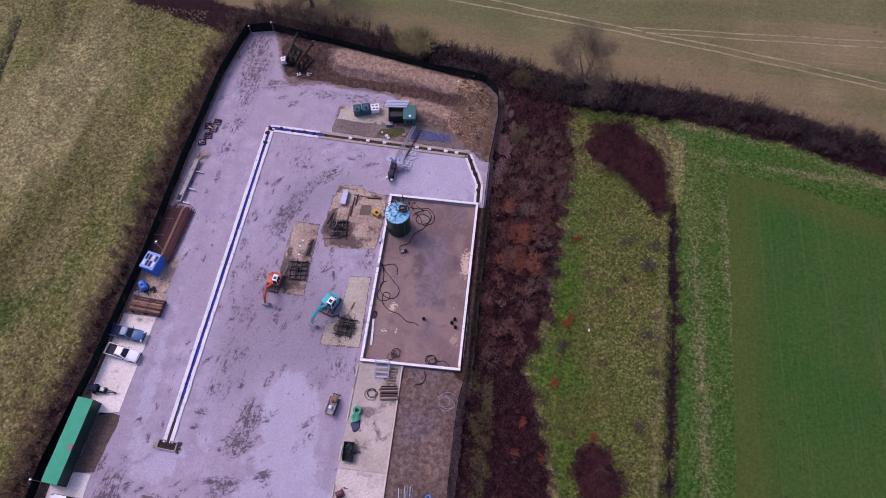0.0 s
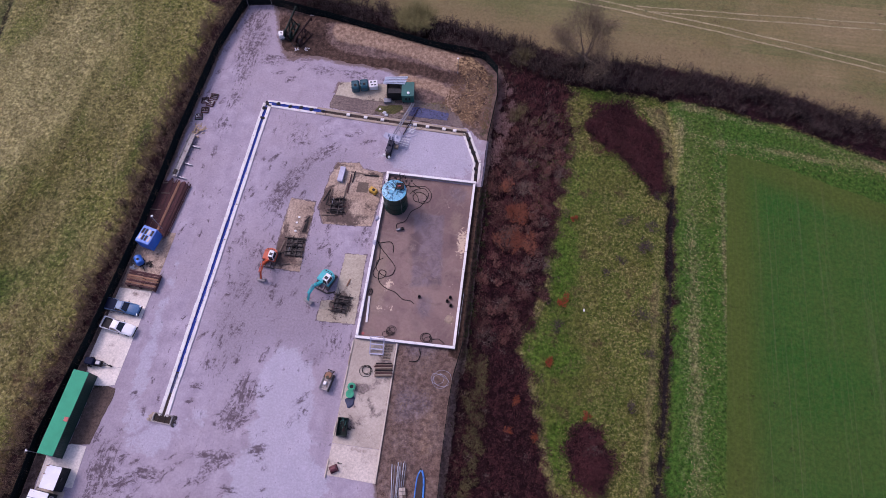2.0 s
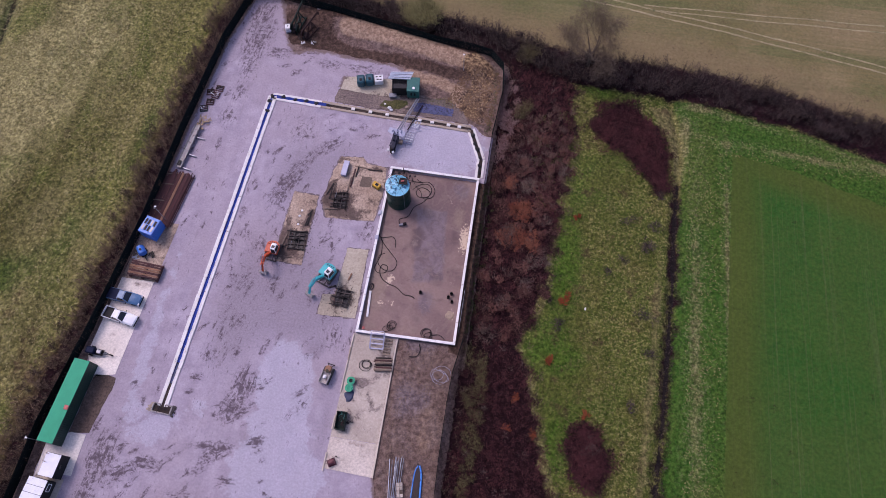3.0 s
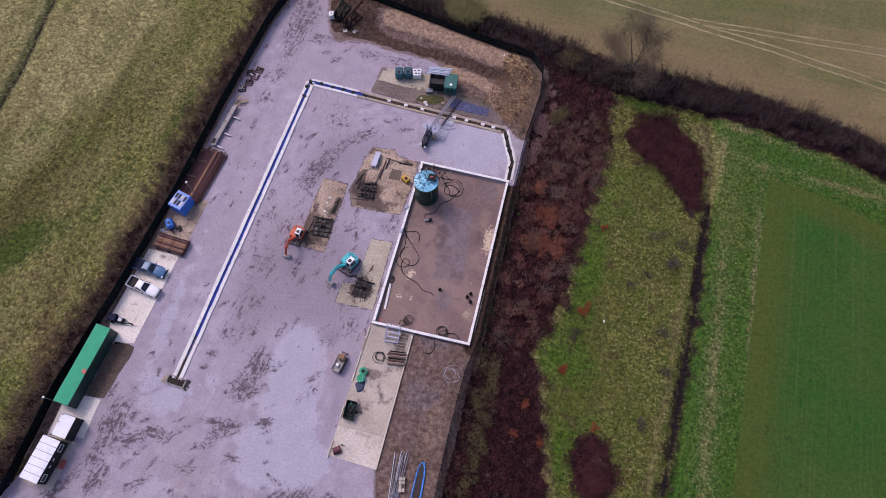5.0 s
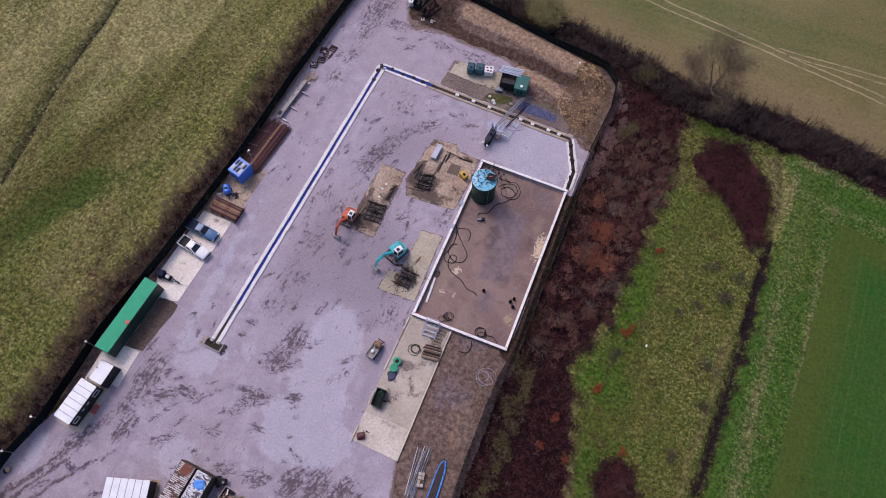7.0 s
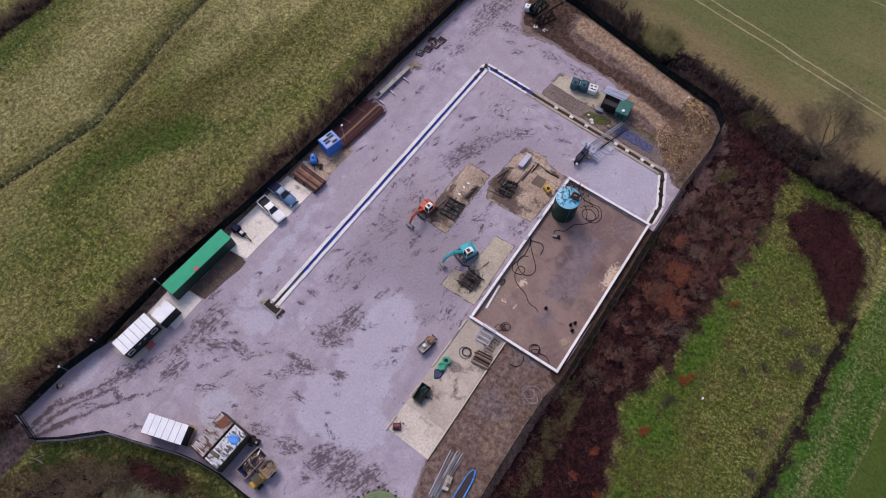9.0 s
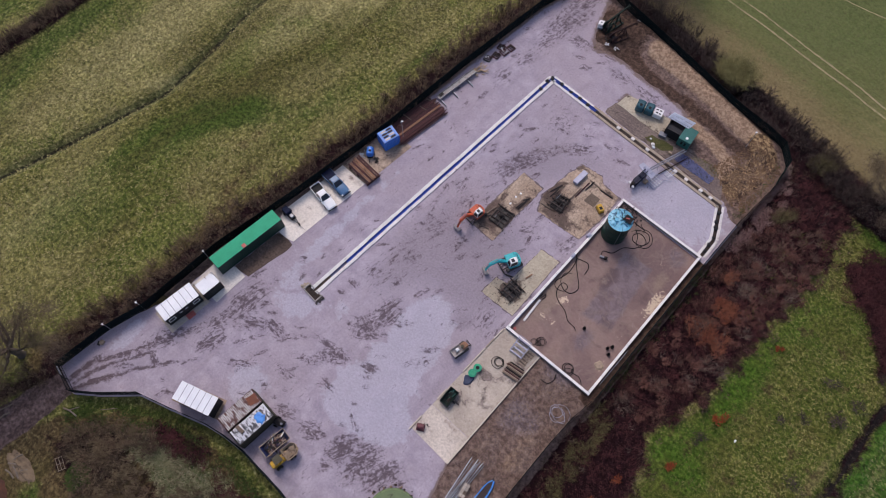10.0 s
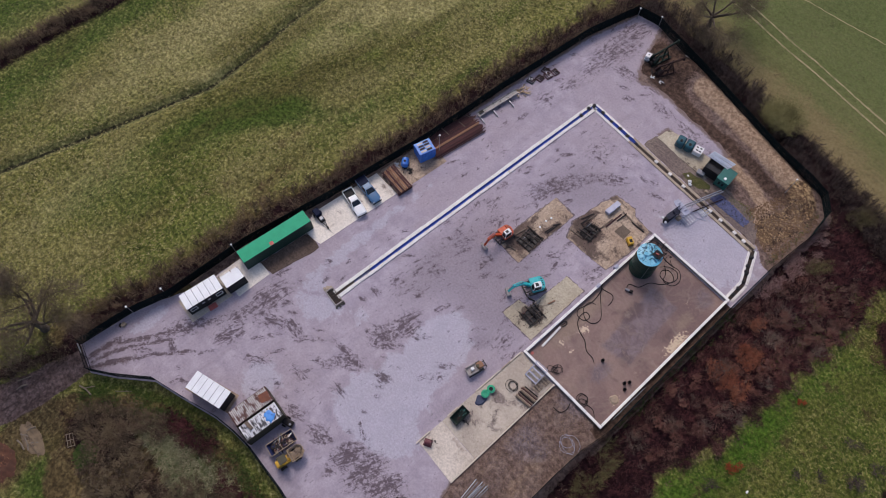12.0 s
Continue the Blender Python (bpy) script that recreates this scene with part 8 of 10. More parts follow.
def small_trailer(x, y, rz):
    t = thing("pump_trailer", pose(x, y, 0.05, 0, 0, rz), "small two-wheeled pump trailer with a navy cover", "trailer")
    bm = bmesh.new()
    box(bm, (-.3, 0, .8), (1.3, 1.0, .75), bevel=.1)
    part("hood", bm, M["car_navy"], t, "navy hood")
    bm = bmesh.new()
    box(bm, (.2, 0, .38), (2.6, .9, .12))
    beam(bm, (1.2, .3, .38), (2.7, 0, .42), .09, .09)
    beam(bm, (1.2, -.3, .38), (2.7, 0, .42), .09, .09)
    part("frame", bm, M["oily"], t)
    bm = bmesh.new()
    box(bm, (.9, .05, .62), (.7, .6, .35), bevel=.05)
    part("motor", bm, M["steel"], t)
    bm = bmesh.new()
    rod(bm, (2.75, 0, .0), (2.75, 0, .55), .11, seg=10)
    part("jockey_wheel", bm, M["rubber"], t)
    for s in (-1, 1):
        wheel(t, -.3, s * .62, .32, .2)
    return t


small_trailer(-38.3, -8.7, -4)

# ---- cabins, containers, skips ----
def ribbed_wall(bm, a, b, z0, z1, depth=0.04, pitch=0.28):
    """A corrugated steel wall from a to b (x, y), ribs out to the right of the way."""
    a, b = Vector((*a, 0)), Vector((*b, 0))
    d = b - a
    n = max(2, round(d.length / pitch))
    out = Vector((d.y, -d.x, 0)).normalized() * depth
    pts = []
    for k in range(n):
        for u, o in ((0.0, 0), (.35, 0), (.5, 1), (.85, 1)):
            pts.append(a + d * ((k + u) / n) + out * o)
    pts.append(b)
    lo = [bm.verts.new((p.x, p.y, z0)) for p in pts]
    hi = [bm.verts.new((p.x, p.y, z1)) for p in pts]
    for i in range(len(pts) - 1):
        bm.faces.new((lo[i], lo[i + 1], hi[i + 1], hi[i]))
    return bm


def container(name, x, y, rz, L, W, H, side_mat, roof_mat, label, group="", z=0.05, ribs=0, rib_mat=None, rib_w=.07):
    """A steel container with its long axis along local y."""
    t = thing(name, pose(x, y, z, 0, 0, rz), label, "container", group)
    w, l = W / 2, L / 2
    for a, b, nm in (((w, -l), (w, l), "side_wall"), ((-w, l), (-w, -l), "side_wall"), ((w, l), (-w, l), "end_wall"), ((-w, -l), (w, -l), "end_wall")):
        bm = bmesh.new()
        ribbed_wall(bm, a, b, .14, H - .1)
        part(nm, bm, side_mat, t)
    bm = bmesh.new()
    for sx in (-1, 1):
        for sy in (-1, 1):
            box(bm, (sx * w, sy * l, H / 2), (.14, .14, H - .02), bevel=.02)
        box(bm, (sx * w, 0, .1), (.12, L, .18))
        box(bm, (sx * w, 0, H - .08), (.10, L, .12))
    for sy in (-1, 1):
        box(bm, (0, sy * l, .1), (W, .12, .18))
        box(bm, (0, sy * l, H - .08), (W, .10, .12))
    part("frame", bm, side_mat, t)
    bm = bmesh.new()
    box(bm, (0, 0, H - .01), (W + .06, L + .06, .06), bevel=.02)
    roof = part("roof", bm, roof_mat, t)
    for k in range(ribs):
        bm = bmesh.new()
        yy = -l + L * (k + 1) / (ribs + 1)
        box(bm, (0, yy, H + .045), (W - .06, rib_w, .05), bevel=.01)
        part("roof_seam", bm, rib_mat or roof_mat, roof)
    return t


g = container("shipping_container", -38.85, -16.5, -5.2, 11.9, 2.3, 2.6, M["green_side"], M["green_roof"], "long dark green store with a bright green roof")
bm = bmesh.new()
box(bm, (.85, -.9, 2.66), (.62, .62, .1), bevel=.02)
part("roof_patch", bm, M["red"], g, "faded red cover plate")
b = container("shipping_container", -35.65, 11.75, -14, 2.75, 2.3, 2.4, M["blue_paint"], M["blue_paint"], "small bright blue container with dark roof slats")
for k in range(4):
    for j in range(2):
        bm = bmesh.new()
        box(bm, (-.78 + k * .52, -.52 + j * 1.04, 2.45), (.36, .92, .05), bevel=.01)
        part("roof_slat", bm, M["oily"] if (k + j) % 3 else M["steel"], b, "dark slat")


def cabin(x, y, rz, L, W, H, label, windows, door=True, seams=5):
    """A site cabin, long axis along local y, with its front towards +x."""
    t = thing("site_cabin", pose(x, y, 0.09, 0, 0, rz), label, "cabin", "cabins with ribbed white roofs")
    bm = bmesh.new()
    box(bm, (0, 0, H / 2 + .08), (W, L, H - .16), bevel=.03)
    part("wall", bm, M["cabin_dark"], t)
    bm = bmesh.new()
    for sx in (-.8, .8):
        for sy in (-.4, 0, .4):
            box(bm, (sx * W / 2, sy * L * 2 * .95 * .5, .06), (.25, .25, .2))
    part("feet", bm, M["steel"], t)
    n = seams + 1
    for k in range(n):
        bm = bmesh.new()
        y0 = -L / 2 - .06 + (L + .12) * k / n
        y1 = y0 + (L + .12) / n
        box(bm, (0, (y0 + y1) / 2, H + .03), (W + .14, y1 - y0 - .07, .07), bevel=.02)
        part("roof_panel", bm, M["roof_white"], t)
    bm = bmesh.new()
    box(bm, (0, 0, H - .01), (W + .12, L + .10, .06))
    part("roof_deck", bm, M["steel"], t)
    for yy, w, h in windows:
        bm = bmesh.new()
        for s in (-1, 1):
            box(bm, (W / 2 + .02, yy + s * w / 2, 1.55), (.07, .09, h + .09))
            box(bm, (W / 2 + .02, yy, 1.55 + s * h / 2), (.07, w + .09, .09))
        fr = part("window_frame", bm, M["white_paint"], t, "white window frame")
        bm = bmesh.new()
        box(bm, (W / 2 + .006, yy, 1.55), (.03, w, h))
        part("pane", bm, M["glass"], fr)
    if door:
        bm = bmesh.new()
        box(bm, (W / 2 + .02, -.1, 1.1), (.06, .9, 2.0), bevel=.01)
        d = part("door", bm, M["cabin_dark"], t)
        bm = bmesh.new()
        rod(bm, (W / 2 + .05, .2, 1.1), (W / 2 + .12, .2, 1.1), .03)
        part("door_handle", bm, M["steel"], d)
        for yy in (.45, -.5):
            bm = bmesh.new()
            box(bm, (W / 2 + .04, yy, 1.75), (.03, .42, .32))
            part("notice", bm, M["pale_sheet"], t, "small white notice board")
    return t


office = cabin(-38.6, -30.1, -6, 5.9, 2.6, 2.6, "charcoal site office with ribbed white roof and white windows", [(-2.1, 1.0, .8), (2.1, 1.0, .8)])
bm = bmesh.new()
box(bm, (0, 0, .06), (.9, 1.3, .12), bevel=.02)
mat_ob = part("door_step", bm, M["red"])
mat_ob.matrix_world = pose(-36.75, -30.1, 0.055, 0, 0, -6)
tagged(mat_ob, "faded red step in front of the office door", "step")
cabin(-25.6, -37.45, 108, 5.9, 2.6, 2.6, "charcoal cabin with a ribbed white roof by the fence", [(0, .9, .7)], False)
st = container("store_shed", -37.65, -25.25, -4, 3.0, 2.1, 2.35, M["cabin_dark"], M["roof_white"], "small dark store shed with a plain white roof")
for dy in (-.7, .4):
    bm = bmesh.new()
    rod(bm, (-.8, dy + 1.0, 2.3), (-.8, dy + 1.0, 3.0), .05)
    part("roof_pipe", bm, M["rust_light"], st)
bm = bmesh.new()
box(bm, (1.1, 0, 1.55), (.04, .5, .35))
part("pane", bm, M["glass"], st)
r = container("shipping_container", -19.75, -34.35, -4, 5.95, 2.35, 2.55, M["olive_side"], M["rust"], "old container with a flaking rusty white roof", "containers by the south fence", ribs=24, rib_mat=M["rust_roof"], rib_w=.17)
bm = bmesh.new()
prism(bm, ragged([(-.7, 1.5), (.75, 1.4), (.8, 2.8), (-.5, 2.85)], 3, .1, .4), 2.58, 2.68)
part("rust_patch", bm, M["rust_plate"], r, "orange rusted plate")
w = container("shipping_container", -17.1, -34.5, -4, 5.95, 2.35, 2.55, M["olive_side"], M["oily"], "old olive container with a peeling white roof", "containers by the south fence", ribs=24, rib_mat=M["flaky_roof"], rib_w=.22)
bm = bmesh.new()
scatter = random.Random(3)
vs = [(1.05 * math.cos(a) * scatter.uniform(.6, 1.1) + .2, .85 * math.sin(a) * scatter.uniform(.6, 1.2) + 1.3) for a in np.linspace(0, 6.28, 15)[:-1]]
prism(bm, vs, 2.60, 2.72, [(.2 + (x - .2) * .6, 1.3 + (y - 1.3) * .6) for x, y in vs])
sheet_ob = part("tarpaulin", bm, M["blue_sheet"])
sheet_ob.matrix_world = w.matrix_world.copy()
tagged(sheet_ob, "crumpled bright blue tarpaulin on the container roof", "tarpaulin")
bm = bmesh.new()
box(bm, (0, 0, .25), (1.4, .5, .3), bevel=.02)
crate = part("pallet", bm, M["old_wood"])
crate.matrix_world = w.matrix_world @ pose(-.5, -1.6, 2.50, 0, 0, 8)
tagged(crate, "weathered timber crate on the container roof", "crate")


def open_skip(x, y, rz, L, W, paint, label, seed, fill):
    t = thing("skip", pose(x, y, 0.02, 0, 0, rz), label, "skip")
    lo = [(-W / 2 * .86, -L / 2 * .62), (W / 2 * .86, -L / 2 * .62), (W / 2 * .86, L / 2 * .62), (-W / 2 * .86, L / 2 * .62)]
    hi = [(-W / 2, -L / 2), (W / 2, -L / 2), (W / 2, L / 2), (-W / 2, L / 2)]
    bm = bmesh.new()
    prism(bm, lo, .05, 1.2, hi)
    bmesh.ops.delete(bm, geom=[f for f in bm.faces if f.calc_center_median().z > 1.19], context='FACES')
    bmesh.ops.solidify(bm, geom=bm.faces[:], thickness=.06)
    part("body", bm, paint, t)
    bm = bmesh.new()
    for sx in (-1, 1):
        beam(bm, (sx * W / 2, -L / 2, 1.22), (sx * W / 2, L / 2, 1.22), .1, .08)
        for sy in (-.5, .5):
            beam(bm, (sx * W / 2 * .95, sy * L * .55, .3), (sx * W / 2 * 1.02, sy * L * .8, 1.15), .09, .06)
    for sy in (-1, 1):
        beam(bm, (-W / 2, sy * L / 2, 1.22), (W / 2, sy * L / 2, 1.22), .1, .08)
    part("rim", bm, M["tan"], t, "worn tan rim")
    for k, (mt, n) in enumerate(fill):
        bm = scrap(seed + k, W / 2 * .72, L / 2 * .68, .8, n, .8)
        part("scrap", bm, mt, t, "tangled scrap")
    return t


open_skip(-13.25, -34.2, -7, 4.0, 1.75, M["skip_blue"], "dark blue skip full of mixed scrap", 21, ((M["oily"], 50), (M["tan"], 30), (M["skip_blue"], 14), (M["rust"], 20), (M["pale_sheet"], 5)))
gen = thing("generator", pose(-15.0, -31.9, 0, 0, 0, 20), "dark oily generator set between container and skip", "generator")
bm = bmesh.new()
box(bm, (0, 0, .55), (1.5, .9, .8), bevel=.06)
part("engine", bm, M["oily"], gen)
bm = bmesh.new()
for s in (-1, 1):
    rod(bm, (-.4, s * .55, .3), (-.4, s * .75, .3), .3, seg=14)
part("wheel", bm, M["rubber"], gen)
bm = bmesh.new()
rod(bm, (.5, -.1, .9), (.5, -.1, 1.3), .16, seg=10)
part("exhaust", bm, M["steel"], gen)

# ---- oil tank in the bund ----
TX, TY, TR, TH = 2.35, 23.35, 1.9, 5.0
tank = thing("storage_tank", pose(TX, TY, 0), "round bottle-green oil tank with a sky-blue roof", "tank")
bm = bmesh.new()
rod(bm, (0, 0, .02), (0, 0, TH), TR, seg=48)
for z in (.08, 1.7, 3.35, TH - .04):
    rod(bm, (0, 0, z - .03), (0, 0, z + .03), TR + .03, seg=48)
part("shell", bm, M["tank_green"], tank)
for k in range(8):
    bm = bmesh.new()
    a0, a1 = k * math.pi / 4 + .012, (k + 1) * math.pi / 4 - .012
    c = bm.verts.new((0, 0, TH + .28))
    ring = [bm.verts.new(((TR + .04) * math.cos(a0 + (a1 - a0) * j / 5), (TR + .04) * math.sin(a0 + (a1 - a0) * j / 5), TH + .02)) for j in range(6)]
    for p, q in zip(ring, ring[1:]):
        bm.faces.new((c, p, q))
    part("roof_plate", bm, M["tank_roof"], tank)
bm = bmesh.new()
rng = random.Random(14)
for k in range(9):
    a = rng.uniform(0, 6.28)
    p = Vector((math.cos(a) * rng.uniform(.2, 1.5), math.sin(a) * rng.uniform(.2, 1.5), TH + .3))
    q = p + Vector((rng.uniform(-1, 1), rng.uniform(-1, 1), .05))
    rod(bm, p, q, .05, seg=6)
part("roof_pipe", bm, M["tank_green"], tank)
bm = bmesh.new()
for k in range(7):
    a = radians(20 + k * 22)
    rod(bm, ((TR - .05) * math.cos(a), (TR - .05) * math.sin(a), TH), ((TR - .05) * math.cos(a), (TR - .05) * math.sin(a), TH + 1.05), .03, seg=6)
for z in (.55, 1.05):
    hose(bm, [((TR - .05) * math.cos(radians(20 + k * 11)), (TR - .05) * math.sin(radians(20 + k * 11)), TH + z) for k in range(13)], .028)
part("handrail", bm, M["oily"], tank, "black handrail")
bm = bmesh.new()
for s in (-.22, .22):
    rod(bm, (s + .9, TR * .95, 0), (s + .9, TR * .95, TH + .9), .03, seg=6)
for k in range(17):
    rod(bm, (.68, TR * .95, .2 + k * .3), (1.12, TR * .95, .2 + k * .3), .018, seg=5)
part("ladder", bm, M["oily"], tank)
bm = bmesh.new()
box(bm, (.85, .7, TH + .42), (1.3, 1.1, .06))
part("walkway", bm, M["oily"], tank, "dark walkway grating")
bm = bmesh.new()
box(bm, (.75, .62, TH + .56), (.5, .22, .16), 20, .03)
part("valve", bm, M["red"], tank, "red valve body")
bm = bmesh.new()
rod(bm, (-.4, -.5, TH + .15), (-.4, -.5, TH + .42), .3, seg=14)
part("hatch", bm, M["tank_roof"], tank)
bm = bmesh.new()
rod(bm, (1.25, -1.5, 0.1), (1.25, -1.5, TH - .1), .04, seg=6)
part("level_gauge", bm, M["steel"], tank)
# manifold of black pipes behind the tank
man = thing("pipe_manifold", pose(3.0, 26.8, 0), "tangle of black pipes and valves behind the tank", "pipework")
for k in range(16):
    bm = bmesh.new()
    p = Vector((rng.uniform(-1.9, 1.6), rng.uniform(-1.0, 1.6), rng.uniform(.15, 1.5)))
    q = p + (Vector((rng.uniform(.6, 1.8), 0, rng.uniform(-.1, .1))) if k % 2 else Vector((0, rng.uniform(.5, 1.2), rng.uniform(-.6, .1))))
    rod(bm, p, q, rng.uniform(.04, .09), seg=8)
    rod(bm, q, (q.x, q.y, 0), .05, seg=6)
    part("pipe", bm, M["oily"], man)
for k in range(6):
    bm = bmesh.new()
    rod(bm, (0, 0, 0), (0, 0, .06), .18, seg=12)
    rod(bm, (0, 0, -.25), (0, 0, .05), .04, seg=6)
    part("valve_wheel", bm, M["oily"] if k else M["rust_light"], man).location = (rng.uniform(-1.6, 1.6), rng.uniform(-.8, 1.4), rng.uniform(.7, 1.6))


def hose_thing(pts, r, label, name="hose", mat="rubber", step=.25, category="hose"):
    bm = bmesh.new()
    hose(bm, smooth_line(pts, step), r)
    return tagged(part(name, bm, M[mat]), label, category)


def coil(x, y, z, radii, r, label, mat="rubber", seed=1):
    rg = random.Random(seed)
    pts = []
    for k, R in enumerate(radii):
        ox, oy = rg.uniform(-.45, .45), rg.uniform(-.45, .45)
        for j in range(10):
            a = j * .628 + k
            pts.append((x + ox + R * math.cos(a), y + oy + R * math.sin(a) * .9, z + r + k * r * 1.1 + .01 * j))
    return hose_thing(pts, r, label, "hose_coil", mat, .2, "hose")


Z = .03
hose_thing([(4.3, 25.4, .4), (5.2, 26.6, Z), (6.6, 26.9, Z), (7.4, 25.9, Z), (6.9, 24.6, Z), (5.4, 24.4, Z), (4.9, 25.4, Z), (5.8, 26.2, Z), (7.2, 25.4, Z), (6.4, 23.6, Z), (5.0, 22.4, Z), (4.3, 20.6, Z), (3.0, 19.9, Z), (3.2, 19.0, Z)],
           .055, "long black hose looped on the bund floor")
hose_thing([(4.6, 26.2, .3), (5.6, 25.4, Z), (6.2, 24.2, Z), (7.6, 24.6, Z), (7.9, 26.0, Z), (6.8, 27.3, Z), (5.4, 27.2, Z), (4.6, 27.6, .2)], .05, "black hose looped beside the tank")
hose_thing([(0.3, 16.6, .65), (.7, 16.2, .1), (1.5, 16.4, Z), (2.5, 16.6, Z), (3.1, 15.9, Z), (3.2, 14.8, Z)], .055, "black hose hanging over the bund wall")
hose_thing([(0.3, 16.4, .65), (.9, 15.6, .1), (1.2, 13.6, Z), (.9, 12.2, Z), (.6, 11.0, Z), (1.2, 10.2, Z), (2.4, 10.4, Z), (2.6, 11.4, Z), (1.7, 11.6, Z), (1.5, 10.6, Z), (2.0, 9.4, Z), (3.2, 8.6, Z), (4.6, 8.2, Z), (5.9, 7.2, Z), (7.2, 7.1, Z), (7.7, 6.7, Z)],
           .055, "long black hose winding over the bund floor")
hose_thing([(0.35, 16.5, .6), (1.3, 15.2, .08), (2.6, 13.9, Z), (3.9, 12.4, Z), (3.6, 11.0, Z), (2.4, 10.7, Z), (1.1, 11.6, Z), (.9, 13.0, Z), (1.8, 13.6, Z)], .05, "black hose in a wide loop by the wall")
coil(4.6, 1.7, 0, (.72, .5, .66, .45), .036, "coil of black hose beside the bund wall", seed=2)
coil(10.6, 1.5, 0, (.85, .7, .6), .045, "coil of thick black hose in the bund corner", seed=3)
hose_thing([(11.3, 1.4, .08), (12.3, 1.6, Z), (13.1, 1.1, Z), (13.3, .9, .1)], .05, "black hose end in the bund corner")
coil(2.1, -4.9, .05, (.95, .75, .6), .036, "coil of dark hose on the concrete pad", seed=5)
pump = thing("transfer_pump", pose(3.6, 18.9, 0, 0, 0, 20), "small dark pump with round housing", "pump")
bm = bmesh.new()
rod(bm, (.45, -.18, .28), (.45, .18, .28), .27, seg=16)
part("housing", bm, M["oily"], pump)
bm = bmesh.new()
box(bm, (-.15, 0, .25), (.7, .35, .35), bevel=.05)
part("motor", bm, M["steel"], pump)
for x, y, h in ((8.45, 7.9, .45), (12.85, 7.75, .5), (13.5, 7.1, .4), (13.25, 8.4, .45)):
    bm = bmesh.new()
    rod(bm, (0, 0, 0), (0, 0, h), .26, .22, seg=14)
    bmesh.ops.delete(bm, geom=[f for f in bm.faces if f.calc_center_median().z > h - .01], context='FACES')
    bmesh.ops.solidify(bm, geom=bm.faces[:], thickness=.03)
    o = part("drum", bm, M["oily"])
    o.matrix_world = pose(x, y, 0)
    tagged(o, "open black drum on the bund floor", "drum", "drums in the bund")
bm = bmesh.new()
rod(bm, (0, 0, 0), (0, 0, .14), .7, .5, seg=14)
for v in bm.verts:
    v.co += Vector((rng.uniform(-.08, .08), rng.uniform(-.08, .08), 0))
o = part("sand_heap", bm, M["tan"])
o.matrix_world = pose(13.45, 4.9, -.02)
tagged(o, "small heap of tan absorbent by the bund wall", "heap")
bm = bmesh.new()
box(bm, (0, 0, .09), (.34, 4.2, .12), bevel=.02)
o = part("plank", bm, M["kerb"])
o.matrix_world = pose(.85, 4.9, 0, 0, 0, 4)
tagged(o, "long white plank on the bund floor", "plank")
ft = thing("pipe_fitting", pose(.75, 7.8, 0, 0, 0, -10), "dark hose fittings lying by the bund wall", "fitting")
bm = bmesh.new()
for k in range(3):
    hose(bm, smooth_line([(-.25 + k * .2, -.6, .08), (-.3 + k * .3, .1, .1), (0, .5, .1 + k * .03), (.35, .1 - k * .1, .1), (.25, -.5, .08)], .15), .045)
part("pipe", bm, M["oily"], ft)
bm = bmesh.new()
rod(bm, (0, 0, 0), (0, 0, .12), .24, seg=12)
o = part("red_disc", bm, M["red"])
o.matrix_world = pose(.75, 1.0, -.02)
tagged(o, "dull red steel disc lying by the bund wall", "disc")
# frames leaning outside the east wall
rk = thing("pipe_rack", pose(15.2, 6.0, 0), "grey tube rack standing outside the bund wall", "rack")
for k in range(4):
    bm = bmesh.new()
    rod(bm, (0, -3.2 + k * 2, 0), (0, -3.2 + k * 2, 1.1), .03, seg=6)
    part("post", bm, M["steel"], rk)
for z in (.3, .7, 1.1):
    bm = bmesh.new()
    rod(bm, (0, -3.6, z), (0.05, 3.2, z), .03, seg=6)
    part("rail", bm, M["steel"], rk)

